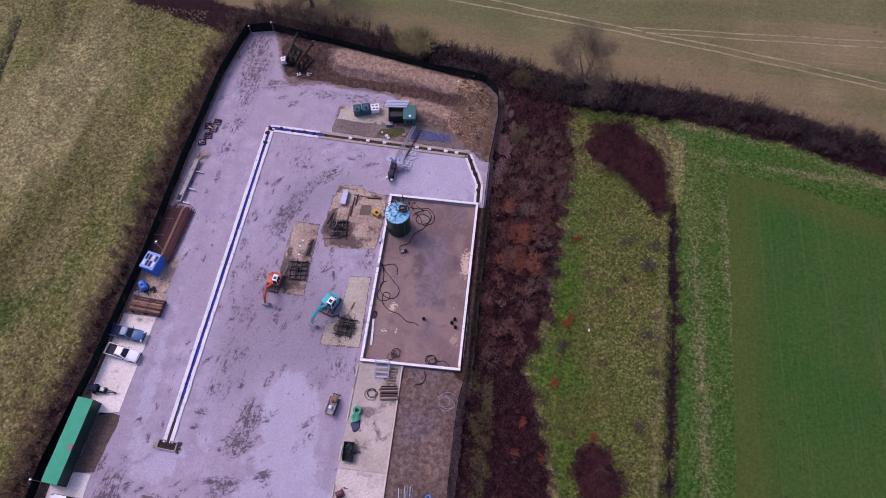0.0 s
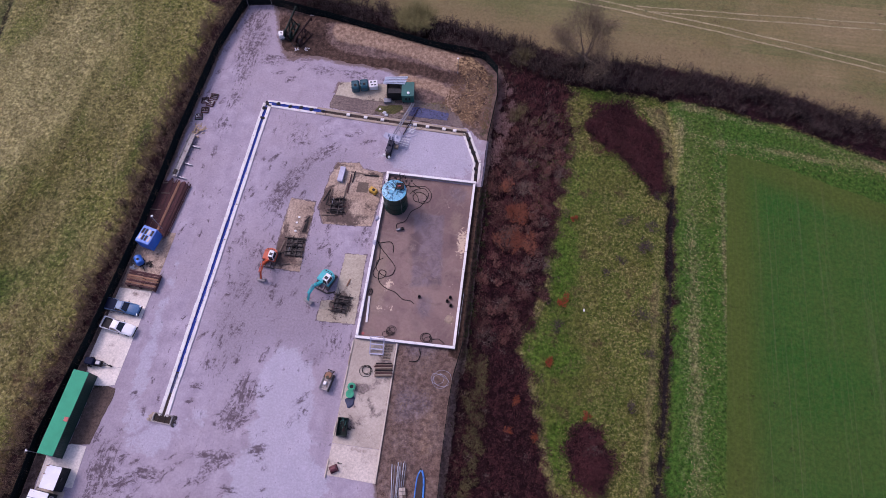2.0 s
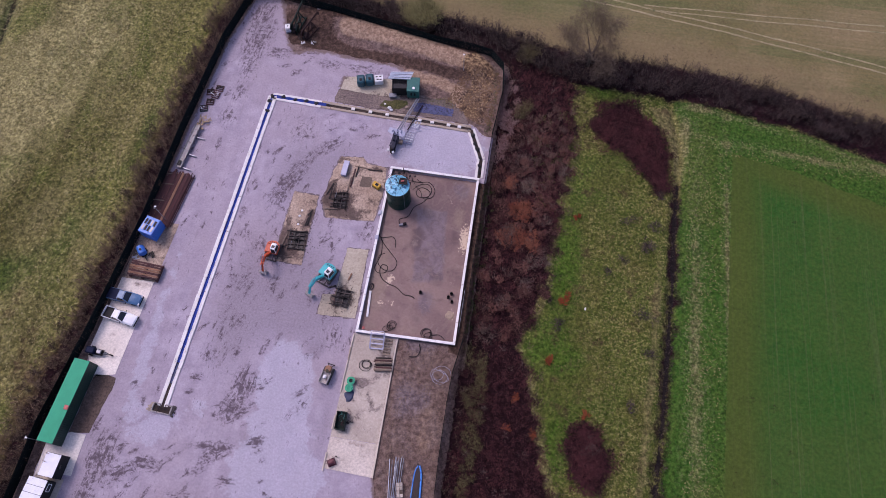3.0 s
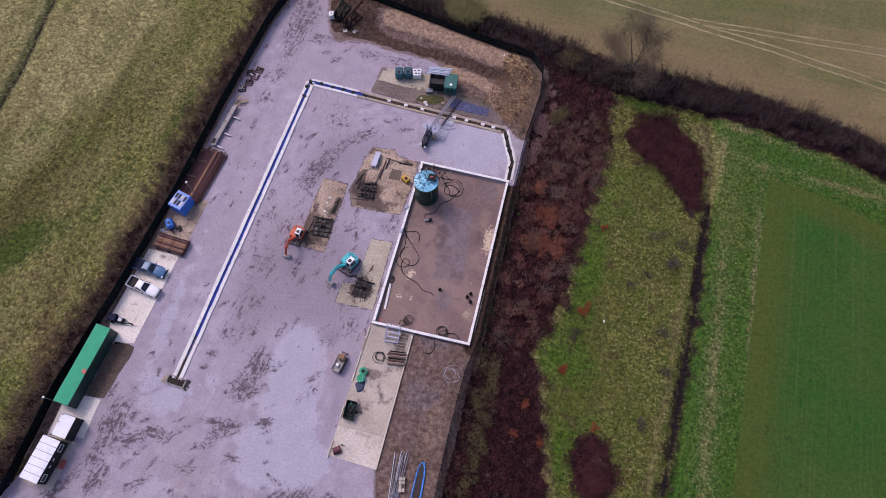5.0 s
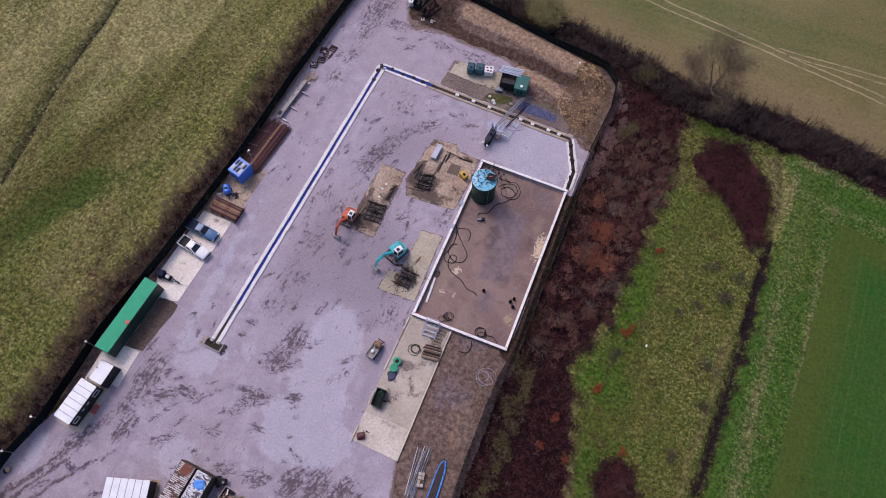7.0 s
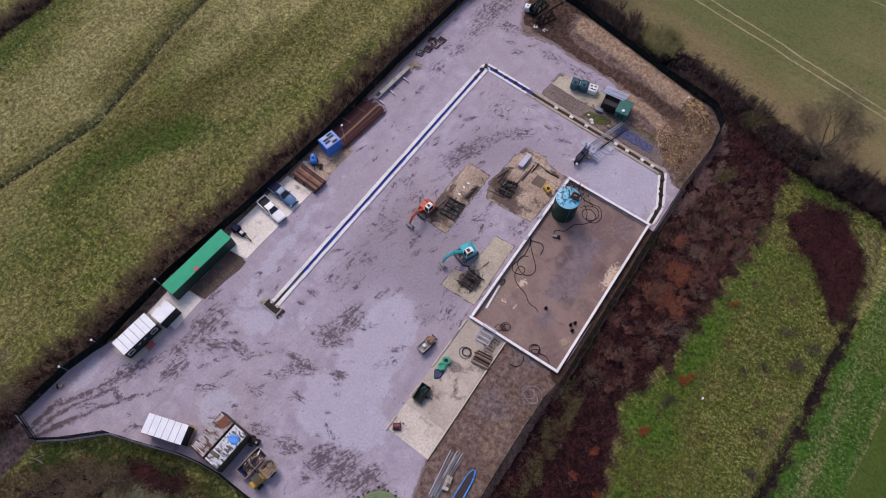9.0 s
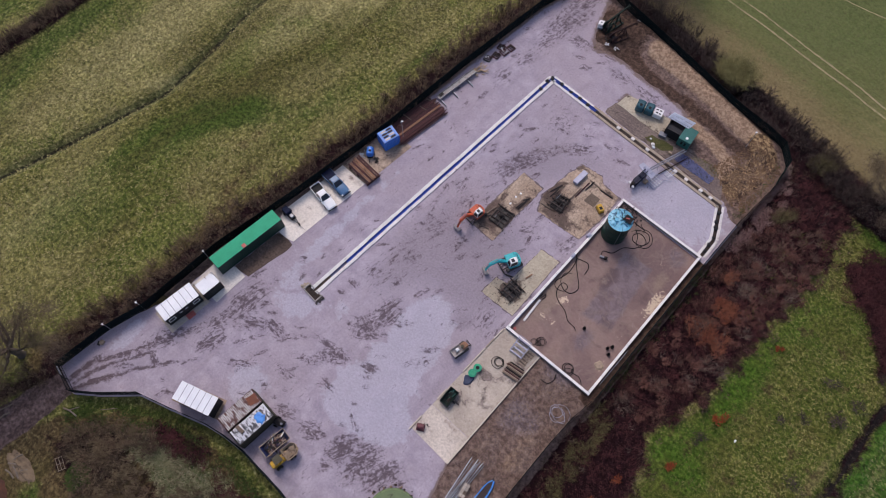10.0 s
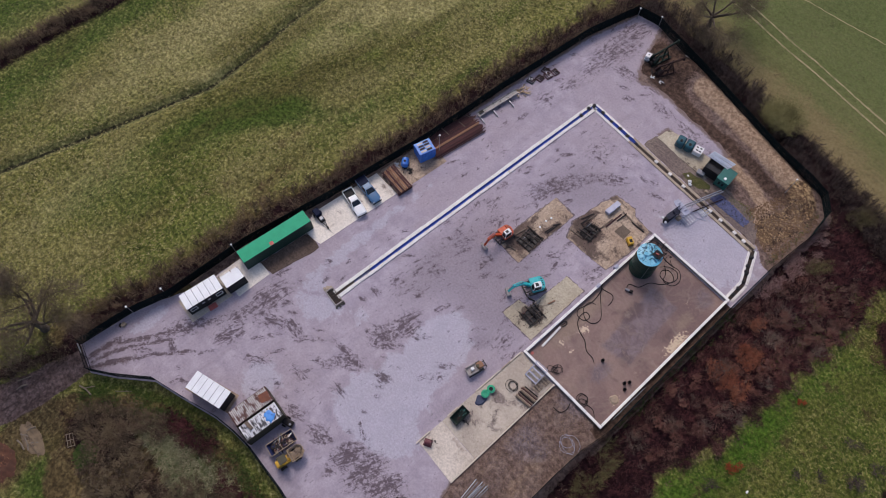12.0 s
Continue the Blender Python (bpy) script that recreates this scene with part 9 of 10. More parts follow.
# ---- well cellars in the old pads ----
def well_cellar(x, y, rz, W, L, seed, label):
    t = thing("well_cellar", pose(x, y, 0.05, 0, 0, rz), label, "well cellar", "well cellars")
    rg = random.Random(seed)
    bm = bmesh.new()
    box(bm, (0, 0, .01), (W, L, .03))
    part("pit", bm, M["pit"], t, "black oily pit")
    for k in range(5):            # timbers and joists across the pit
        bm = bmesh.new()
        yy = -L / 2 + L * k / 4 + rg.uniform(-.12, .12)
        beam(bm, (-W / 2 - rg.uniform(.1, .6), yy, .16), (W / 2 + rg.uniform(.1, .5), yy + rg.uniform(-.15, .15), .16), .11, .18, .01)
        part("cross_beam", bm, M["grey_timber"] if k % 2 else M["oily"], t)
    for k in range(4):
        bm = bmesh.new()
        xx = -W / 2 + W * k / 3 + rg.uniform(-.1, .1)
        beam(bm, (xx, -L / 2 - rg.uniform(.1, .5), .27), (xx + rg.uniform(-.12, .12), L / 2 + rg.uniform(.1, .5), .27), .10, .1, .01)
        part("side_beam", bm, M["grey_timber"] if k in (0, 2) else M["oily"], t)
    bm = bmesh.new()
    rod(bm, (.1, .1, .05), (.1, .1, .95), .14, seg=12)
    rod(bm, (-.35, .1, .6), (.55, .1, .6), .09, seg=8)
    rod(bm, (.1, .1, .75), (.1, .1, .82), .26, seg=12)
    part("wellhead", bm, M["oily"], t)
    for k in range(12):           # pipes laid across and along the pit
        bm = bmesh.new()
        a = rg.gauss(0, .12) + (1.57 if k % 2 else 0)
        p = Vector((rg.uniform(-W * .55, W * .55), rg.uniform(-L * .55, L * .55), rg.uniform(.12, .42)))
        d = Vector((math.cos(a), math.sin(a), rg.uniform(-.06, .06))) * rg.uniform(.35, 1.0)
        (rod(bm, p - d, p + d, rg.uniform(.025, .055), seg=7) if k % 4 else beam(bm, p - d, p + d, .14, .05))
        part("pipe", bm, M["steel"] if k % 13 == 5 else M["rust"] if k % 7 == 3 else M["oily"], t)
    bm = bmesh.new()
    for k in range(260):          # trodden lumps and broken bits round the pit
        p = (rg.gauss(0, W * .62), rg.gauss(0, L * .62), .01)
        q = rg.uniform(.4, 1.0)
        box(bm, p, (rg.uniform(.05, .2) * q, rg.uniform(.04, .12) * q, rg.uniform(.03, .12)), rg.uniform(0, 180), 0, rg.uniform(-20, 20))
    tagged(part("debris", bm, M["brown_machine"], t, "dark broken debris round the pit"), kind="stuff")
    return t


well_cellar(-12.7, 13.7, 4, 2.5, 2.9, 4, "dark oily well cellar with beams across the pit")
well_cellar(-7.3, 21.8, 5, 2.1, 2.6, 5, "dark oily well cellar with pipes across the pit")
well_cellar(-3.5, 5.2, -4, 2.2, 2.8, 6, "dark oily well cellar with steel grating across the pit")
for x, y, L, rz, m_ in ((-11.5, 17.6, 2.2, 88, "oily"), (-11.8, 17.2, 1.6, 80, "oily"), (-11.6, 18.8, 1.2, 60, "oily"), (-14.6, 13.6, 2.0, 80, "old_wood"), (-14.4, 12.4, 1.4, 40, "oily"), (-9.3, 23.6, 2.4, 72, "oily"), (-9.0, 22.8, 2.0, 84, "oily"), (-8.7, 24.0, 1.8, 80, "old_wood"),
                        (-6.0, 26.2, 3.6, 88, "rust"), (-5.5, 27.6, 2.2, 86, "oily"), (-6.4, 24.6, 3.4, 86, "old_wood"), (-5.3, 6.8, 1.2, 20, "oily"), (-2.9, 8.8, 1.2, 75, "rust_light"), (-8.4, 20.0, 2.2, 8, "old_wood"),
                        (-4.6, 28.4, 3.0, -4, "old_wood"), (-2.6, 28.2, 2.4, 3, "oily"), (-13.4, 10.6, 1.4, 15, "old_wood")):
    bm = bmesh.new()
    beam(bm, (-L / 2, 0, .09), (L / 2, 0, .09), .2, .14, .02)
    o = part("sleeper", bm, M[m_])
    o.matrix_world = pose(x, y, .05 if x > -17 else .01, 0, 0, rz)
    tagged(o, "oil-stained timber sleeper lying on the ground", "sleeper", "sleepers lying about")
for x, y in ((-13.2, 18.0), (-13.0, 19.0), (-13.1, 16.5)):
    bm = bmesh.new()
    box(bm, (0, 0, .08), (.34, .28, .16), bevel=.02)
    o = part("control_box", bm, M["white_paint"])
    o.matrix_world = pose(x, y, .05, 0, 0, 20)
    tagged(o, "small white box on the old pad", "box", "white boxes on the pad")
lb = thing("steel_trough", pose(-7.55, 27.6, .05, 0, 0, -3), "long lilac-grey steel box on the pad", "box")
bm = bmesh.new()
box(bm, (0, 0, .35), (.85, 2.7, .6), bevel=.03)
part("body", bm, M["galv"], lb)
bm = bmesh.new()
box(bm, (0, 0, .68), (.92, 2.78, .06), bevel=.02)
part("lid", bm, M["galv"], lb)
yg = thing("generator", pose(-1.75, 25.2, .05, 0, 0, -28), "small yellow generator on skids", "generator")
bm = bmesh.new()
box(bm, (0, 0, .5), (1.3, .85, .75), bevel=.06)
part("housing", bm, M["yellow"], yg)
bm = bmesh.new()
box(bm, (.1, 0, .9), (.5, .45, .08), bevel=.02)
part("control_panel", bm, M["black"], yg)
bm = bmesh.new()
for s in (-.38, .38):
    box(bm, (0, s, .06), (1.4, .1, .1))
part("skid", bm, M["oily"], yg)
# wall gate valve on the west bund wall
for x, y in ((0.05, 15.9), (-.25, 20.3)):
    bm = bmesh.new()
    box(bm, (0, 0, .42), (.5, .7, .8), bevel=.03)
    box(bm, (0, 0, .86), (.3, .3, .1))
    o = part("sluice_box", bm, M["galv"])
    o.matrix_world = pose(x, y, .0)
    tagged(o, "grey sluice box let into the bund wall", "sluice box", "sluice boxes")

# ---- wellhead with lift unit at the north channel ----
lu = thing("pumping_unit", pose(-.45, 32.0, 0, 0, 0, -6), "steel pumping unit over a wellhead with long twin pipes", "pumping unit")
bm = bmesh.new()
rod(bm, (0, 0, 0), (0, 0, 1.5), .16, seg=12)
for z in (.4, .9, 1.3):
    rod(bm, (0, 0, z), (0, 0, z + .08), .3, seg=14)
part("wellhead", bm, M["oily"], lu)
for dx, dy in ((-.55, -.1), (.35, -.35)):
    bm = bmesh.new()
    rod(bm, (dx, dy, .9), (dx * .2, dy * .2, .9), .09, seg=8)
    rod(bm, (dx, dy, .85), (dx, dy, 1.15), .2, seg=12)
    part("valve", bm, M["pale_sheet"], lu, "pale grey valve")
bm = bmesh.new()
for s in (-.4, .4):
    beam(bm, (s, .2, .3), (s, 3.2, 1.2), .14, .18)
    beam(bm, (s, .6, 0), (s, .6, 1.5), .12, .12)
    beam(bm, (s, 2.9, 0), (s, 2.9, 1.4), .12, .12)
    beam(bm, (s, .4, 1.5), (s * .6, 3.0, 2.1), .12, .14)
for k in range(6):
    beam(bm, (-.4, .5 + k * .5, .4 + k * .15), (.4, .7 + k * .5, .45 + k * .15), .08, .08)
box(bm, (0, 1.5, .55), (.7, 2.2, .8), bevel=.05)
box(bm, (.1, 2.3, 1.2), (.8, 1.0, .6), bevel=.05)
part("frame", bm, M["navy_machine"], lu, "dark navy lattice frame")
bm = bmesh.new()
prism(bm, [(-1.5, 3.0), (-.9, 2.7), (1.3, 2.5), (1.55, 2.9), (1.35, 3.7), (-1.35, 3.9)], 1.62, 1.74)
part("platform", bm, M["galv"], lu, "grey steel platform")
bm = bmesh.new()
for k in range(3):
    box(bm, (-.7 + k * .75, 3.35, 1.95), (.12, .5, .35), bevel=.02)
box(bm, (0, 3.2, 1.85), (.6, .9, .2), bevel=.03)
part("actuator", bm, M["galv"], lu)
bm = bmesh.new()
for s in (-.18, .18):
    rod(bm, (s + .05, 3.6, 1.3), (s + 1.6, 11.3, .9), .11, seg=10)
part("delivery_pipe", bm, M["steel"], lu, "long grey twin pipes")
bm = bmesh.new()
rod(bm, (1.4, 5.0, .25), (2.6, 10.6, .3), .08, seg=8)
part("flow_line", bm, M["brown_machine"], lu, "brown flow line")
bm = bmesh.new()
for q in ((.45, 5.5), (.95, 8.0), (1.4, 10.2)):
    beam(bm, (q[0] - .25, q[1], 0), (q[0] + .05, q[1], 1.15), .07, .07)
    beam(bm, (q[0] + .35, q[1], 0), (q[0] + .05, q[1], 1.15), .07, .07)
part("pipe_support", bm, M["steel"], lu)
bm = bmesh.new()
box(bm, (.95, 2.2, .5), (.7, .6, .7), bevel=.05)
part("gearbox", bm, M["tan"], lu)
for k, (x, y, w, l, rz) in enumerate(((1.9, 35.4, 1.6, 2.4, -8), (2.6, 38.2, 1.4, 1.7, -10))):
    t = thing("steel_grating", pose(x, y, .02, 0, 0, rz), "pale steel frame grating lying on the gravel", "grating", "gratings by the wellhead")
    bm = bmesh.new()
    for s in (-1, 1):
        beam(bm, (s * w / 2, -l / 2, .08), (s * w / 2, l / 2, .08), .09, .1)
        beam(bm, (-w / 2, s * l / 2, .08), (w / 2, s * l / 2, .08), .09, .1)
    part("frame", bm, M["galv"], t)
    for j in range(4 + k):
        bm = bmesh.new()
        yy = -l / 2 + l * (j + 1) / (5 + k)
        beam(bm, (-w / 2, yy, .08), (w / 2, yy, .08), .14, .05)
        part("bar", bm, M["pale_sheet"], t)
    for xx in (-w / 6, w / 6):
        bm = bmesh.new()
        beam(bm, (xx, -l / 2, .10), (xx, l / 2, .10), .10, .05)
        part("bar", bm, M["galv"], t)
for x, y, rz in ((3.3, 36.9, 30), (4.0, 37.8, -25)):
    bm = bmesh.new()
    beam(bm, (-.7, 0, .06), (.7, 0, .06), .1, .08)
    o = part("steel_bar", bm, M["galv"])
    o.matrix_world = pose(x, y, .01, 0, 0, rz)
    tagged(o, "loose grey steel bar on the gravel", "bar", "loose bars")

# ---- tanks and plant on the north pad ----
for x, y in ((-8.35, 45.3), (-6.85, 45.75)):
    t = thing("water_tank", pose(x, y, .05, 0, 0, 14), "teal-green ribbed plastic water tank", "tank", "teal water tanks")
    bm = bmesh.new()
    box(bm, (0, 0, .8), (1.35, 1.9, 1.45), bevel=.22)
    part("body", bm, M["teal_tank"], t)
    for j in (-.6, 0, .6):
        bm = bmesh.new()
        box(bm, (0, j, .8), (1.42, .14, 1.5), bevel=.05)
        part("rib", bm, M["teal_tank"], t)
    bm = bmesh.new()
    rod(bm, (0, -.3, 1.5), (0, -.3, 1.66), .24, seg=14)
    part("lid", bm, M["black"], t)
wp = thing("pump_unit", pose(-5.3, 46.15, .05, 0, 0, 14), "white skid-mounted pump unit with dark panels", "pump unit")
bm = bmesh.new()
box(bm, (0, 0, .6), (1.5, 1.5, 1.0), bevel=.06)
part("housing", bm, M["white_paint"], wp)
for q in ((-.35, .3), (.3, .3), (.3, -.35), (-.2, -.3)):
    bm = bmesh.new()
    box(bm, (q[0], q[1], 1.12), (.36, .24, .06), bevel=.01)
    part("panel", bm, M["black"], wp)
bt = thing("open_tank", pose(-1.35, 45.6, .05, 0, 0, 8), "black open-topped steel tank with pale pipes across it", "tank")
bm = bmesh.new()
for a, b_, s_ in (((-1.3, 0, 1.0), 0, (.08, 3.4, 2.0)), ((1.3, 0, 1.0), 0, (.08, 3.4, 2.0)), ((0, 1.7, 1.0), 0, (2.6, .08, 2.0)), ((0, -1.7, 1.0), 0, (2.6, .08, 2.0)), ((0, 0, .1), 0, (2.6, 3.4, .1))):
    box(bm, a, s_)
part("body", bm, M["black"], bt)
bm = bmesh.new()
box(bm, (0, 0, 1.45), (2.5, 3.3, .05))
part("oil_surface", bm, M["pit"], bt, "dark oil inside")
for k in range(5):
    bm = bmesh.new()
    rod(bm, (-2.0 + .1 * k, .35 + k * .3, 2.12 + .04 * (k % 2)), (1.9 + .12 * k, .15 + k * .36, 2.12 + .05 * (k % 2)), .13, seg=8)
    o = part("pipe", bm, M["bright_pipe"])
    o.matrix_world = bt.matrix_world.copy()
    tagged(o, "bright pale pipe laid over the black tank", "pipe", "pipes on the tank")
bm = bmesh.new()
box(bm, (0, 0, .3), (1.3, .9, .5), bevel=.04)
o = part("control_box", bm, M["steel"])
o.matrix_world = pose(-2.3, 43.4, .05, 0, 0, 14)
tagged(o, "grey steel cabinet beside the black tank", "cabinet")
gb = thing("power_pack", pose(1.15, 45.0, .03, 0, 0, 6), "teal-green box-shaped power pack with a small white cap", "power pack")
bm = bmesh.new()
box(bm, (0, 0, 1.1), (2.1, 2.9, 1.9), bevel=.06)
part("housing", bm, M["teal_box"], gb)
bm = bmesh.new()
box(bm, (0, 0, 2.08), (2.2, 3.0, .07), bevel=.02)
part("lid", bm, M["teal_box"], gb)
bm = bmesh.new()
rod(bm, (.1, -.9, 2.1), (.1, -.9, 2.3), .24, seg=14)
part("vent_cap", bm, M["white_paint"], gb, "white vent cap")
for s in (-.3, .3):
    bm = bmesh.new()
    box(bm, (s, -1.47, 1.2), (.3, .05, .7))
    part("louvre", bm, M["black"], gb)
bm = bmesh.new()
for s in (-.85, .85):
    box(bm, (s, 0, .1), (.16, 3.1, .2))
part("skid", bm, M["oily"], gb)
for x, y, m_, r_ in ((-2.5, 40.9, "kerb", .3), (-2.1, 40.5, "pale_sheet", .26), (-3.4, 41.6, "kerb", .18), (.6, 41.4, "tan", .3)):
    bm = bmesh.new()
    bmesh.ops.create_icosphere(bm, subdivisions=2, radius=r_)
    for v in bm.verts:
        v.co = Vector((v.co.x * 1.2, v.co.y, v.co.z * .75)) + Vector((rng.uniform(-.04, .04), rng.uniform(-.04, .04), rng.uniform(-.03, .03)))
    o = part("rock", bm, M[m_])
    o.matrix_world = pose(x, y, r_ * .6)
    tagged(o, "pale boulder on the verge", "rock", "boulders on the verge")
# slate-blue chippings
def chip_bed(poly, n, size, material, label, name, z=.05, seed=9):
    rg = np.random.default_rng(seed)
    xs, ys = zip(*poly)
    pts = np.stack([rg.uniform(min(xs), max(xs), 2 * n), rg.uniform(min(ys), max(ys), 2 * n)], 1)
    pts = pts[inside(pts[:, 0], pts[:, 1], poly) > 0][:n]
    k = len(pts)
    s = rg.uniform(.5, 1.2, k) * size
    base = np.array([(-1, -1, 0), (1, -.8, 0), (.9, 1, 0), (-1, .8, 0), (.1, 0, .7)], float)
    ang = rg.uniform(0, 6.28, k)
    c, q = np.cos(ang), np.sin(ang)
    V = base[None] * s[:, None, None]
    V = np.stack([V[..., 0] * c[:, None] - V[..., 1] * q[:, None] + pts[:, :1], V[..., 0] * q[:, None] + V[..., 1] * c[:, None] + pts[:, 1:], V[..., 2] + (ground_height(pts[:, 0], pts[:, 1])[:, None] if z is None else z)], -1)
    V[:, 4, 2] += rg.uniform(0, .06, k)
    i0 = np.arange(k)[:, None] * 5
    F = np.concatenate([i0 + np.array([[0, 1, 4]]), i0 + np.array([[1, 2, 4]]), i0 + np.array([[2, 3, 4]]), i0 + np.array([[3, 0, 4]])])
    return tagged(part_mesh(name, raw_mesh(name, V.reshape(-1, 3), F), material), label, "stones", kind="stuff")


chip_bed([(1.5, 42.4), (3.1, 42.9), (8.7, 42.3), (8.6, 40.9), (4.1, 40.9), (1.9, 40.9)], 1500, .12, M["blue_chips"], "loose slate-blue chippings on the verge", "chippings")
chip_bed([(6.6, -.6), (14.4, -.6), (14.4, -26.0), (10.0, -26.0), (7.2, -21.0)], 2600, .06, M["rubble"], "scattered pale stones on the bare soil", "stones", None, 12)
chip_bed([(7.0, 43.5), (13.4, 40.0), (15.9, 40.0), (16.2, 51.0), (10, 52.6)], 1900, .13, M["clods"], "tumbled golden-brown clods on the soil bank", "clods", None, 13)
chip_bed([(8.0, 44.5), (15.6, 42.0), (16.0, 50.0), (11, 51.0)], 500, .13, M["rubble"], "pale dry clods on the soil bank", "clods", None, 15)
chip_bed([(-18.0, 60.0), (14.0, 54.2), (14.0, 53.4), (-18.0, 58.6)], 500, .06, M["rubble"], "scattered tan stones along the bank", "stones", None, 14)

# ---- old pumping units in the north-west corner ----
def old_unit(x, y, rz, paint, label, s=1.0):
    t = thing("old_pumping_unit", pose(x, y, .02, 0, 0, rz) @ Matrix.Diagonal((s, s, s, 1)), label, "pumping unit", "old pumping units")
    bm = bmesh.new()
    for k in (-.55, .55):
        beam(bm, (-2.2, k, .2), (2.4, k, .2), .2, .28)
    for xx in (-2, -.6, .8, 2.2):
        beam(bm, (xx, -.6, .2), (xx, .6, .2), .16, .2)
    part("skid", bm, paint, t)
    bm = bmesh.new()
    for k in (-.7, .7):
        beam(bm, (.0, k, .3), (.75, k * .15, 3.1), .16, .16)
        beam(bm, (1.7, k, .3), (.85, k * .15, 3.1), .16, .16)
        beam(bm, (.35, k * .6, 1.6), (1.3, k * .6, 1.6), .1, .1)
    part("samson_post", bm, paint, t)
    bm = bmesh.new()
    beam(bm, (-1.9, 0, 2.7), (3.3, 0, 3.6), .22, .42, .02)
    part("walking_beam", bm, paint, t)
    bm = bmesh.new()
    side_prism(bm, [(3.1, 3.95), (3.45, 3.75), (3.6, 3.3), (3.5, 2.8), (3.3, 2.85), (3.15, 3.3)], -.16, .16)
    part("horse_head", bm, paint, t)
    for k in (-.62, .62):
        bm = bmesh.new()
        side_prism(bm, [(-1.9, .6), (-1.3, .5), (-.9, 1.4), (-1.1, 2.0), (-1.7, 1.9), (-2.1, 1.2)], k - .12, k + .12)
        part("counterweight", bm, paint, t)
        bm = bmesh.new()
        beam(bm, (-1.4, k * .8, 1.3), (-1.8, k * .5, 2.7), .1, .1)
        part("pitman_arm", bm, paint, t)
    bm = bmesh.new()
    box(bm, (-1.3, 0, .85), (.9, .8, .9), bevel=.08)
    part("gearbox", bm, M["oily"], t)
    bm = bmesh.new()
    rod(bm, (-2.2, 0, .55), (-1.8, 0, .55), .4, seg=16)
    part("motor", bm, M["oily"], t)
    return t


old_unit(-22.4, 56.3, 78, M["dark_green"], "old dark green beam pump stored in the corner", .95)
old_unit(-19.9, 54.9, 64, M["brown_machine"], "old rusty brown beam pump stored on the soil", .85)
ib = thing("bulk_container", pose(-24.0, 55.0, .02, 0, 0, 20), "white cubic bulk liquid container", "bulk container")
bm = bmesh.new()
box(bm, (0, 0, .7), (1.0, 1.15, 1.0), bevel=.1)
part("bottle", bm, M["white_paint"], ib)
bm = bmesh.new()
box(bm, (0, 0, .08), (1.1, 1.25, .14))
for z in (.4, .8, 1.2):
    for s in (-1, 1):
        beam(bm, (s * .54, -.6, z), (s * .54, .6, z), .03, .03)
        beam(bm, (-.54, s * .6, z), (.54, s * .6, z), .03, .03)
part("cage", bm, M["steel"], ib)
bm = bmesh.new()
rod(bm, (0, 0, 1.2), (0, 0, 1.27), .12, seg=12)
part("lid", bm, M["black"], ib)
for x, y, m_ in ((-20.6, 52.4, "pale_sheet"), (-19.0, 52.7, "kerb"), (-21.3, 53.2, "oily")):
    bm = scrap(int(x * 7) % 97, .3, .3, .05, 7, .5)
    o = part("scrap_heap", bm, M[m_])
    o.matrix_world = pose(x, y, 0)
    tagged(o, "small heap of machine parts on the soil", "scrap", "scrap beside the pumps")
bm = bmesh.new()
box(bm, (0, 0, .1), (4.2, .9, .2), bevel=.03)
o = part("concrete_slab", bm, M["bund_side"])
o.matrix_world = pose(-17.9, 60.1, .0, 0, 0, -11)
tagged(o, "grey concrete slab along the north fence", "slab")

# ---- stores along the west fence ----
ps = thing("pipe_stack", pose(-35.1, 18.0, .03, 0, 0, -7), "broad stack of rusty brown drill pipes on bearers", "pipe stack")
for yy in (-4.2, -1.4, 1.6, 4.4):
    bm = bmesh.new()
    beam(bm, (-2.3, yy, .08), (2.4, yy, .08), .18, .16)
    part("bearer", bm, M["old_wood"], ps)
rg = random.Random(77)
xx = -2.15
while xx < 2.3:
    r_ = rg.uniform(.07, .105)
    for layer in range(2 if -1.9 < xx < 2.0 else 1):
        L0, L1 = -5.0 + rg.uniform(-.5, .4) + max(0, -xx) * .55, 4.9 + rg.uniform(-.6, .3)
        bm = bmesh.new()
        rod(bm, (xx + rg.uniform(-.03, .03), L0, .16 + r_ + layer * .19), (xx + rg.uniform(-.06, .06), L1, .16 + r_ + layer * .19), r_, seg=8)
        part("pipe", bm, M["rust_light"] if rg.random() < .12 else M["rust"], ps)
    xx += r_ * 2.08
for yy, q in ((-1.2, (-2.2, -.4)), (2.0, (-1.6, -.2)), (3.8, (-2.1, -1.3)), (-3.0, (-.9, -.2))):
    bm = bmesh.new()
    beam(bm, (q[0], yy, .62), (q[1], yy + .3, .62), .14, .1)
    part("spacer", bm, M["old_wood"], ps)
bp = thing("beam_stack", pose(-34.8, 4.85, .05, 0, 0, -4), "stack of rusty brown steel beams on bearers", "beam stack")
for k in range(7):
    bm = bmesh.new()
    yy = -1.1 + k * .37
    x0, x1 = -2.5 + rg.uniform(-.2, .2), 2.5 + rg.uniform(-.15, .15)
    for zz, w_ in ((.62, .24), (.86, .24)):
        beam(bm, (x0, yy, zz), (x1, yy + rg.uniform(-.05, .05), zz), w_, .03)
    beam(bm, (x0, yy, .74), (x1, yy, .74), .03, .22)
    part("beam", bm, M["rust_light"] if k in (1, 3, 4) else M["rust"], bp)
for x in (-2.0, 0, 2.35):
    bm = bmesh.new()
    beam(bm, (x, -1.35, .3), (x, 1.35, .3), .25, .58)
    part("bearer", bm, M["rust"], bp)
bo = thing("fuel_bowser", pose(-36.35, 8.0, .04, 0, 0, -50), "small round blue fuel bowser on a frame", "bowser")
bm = bmesh.new()
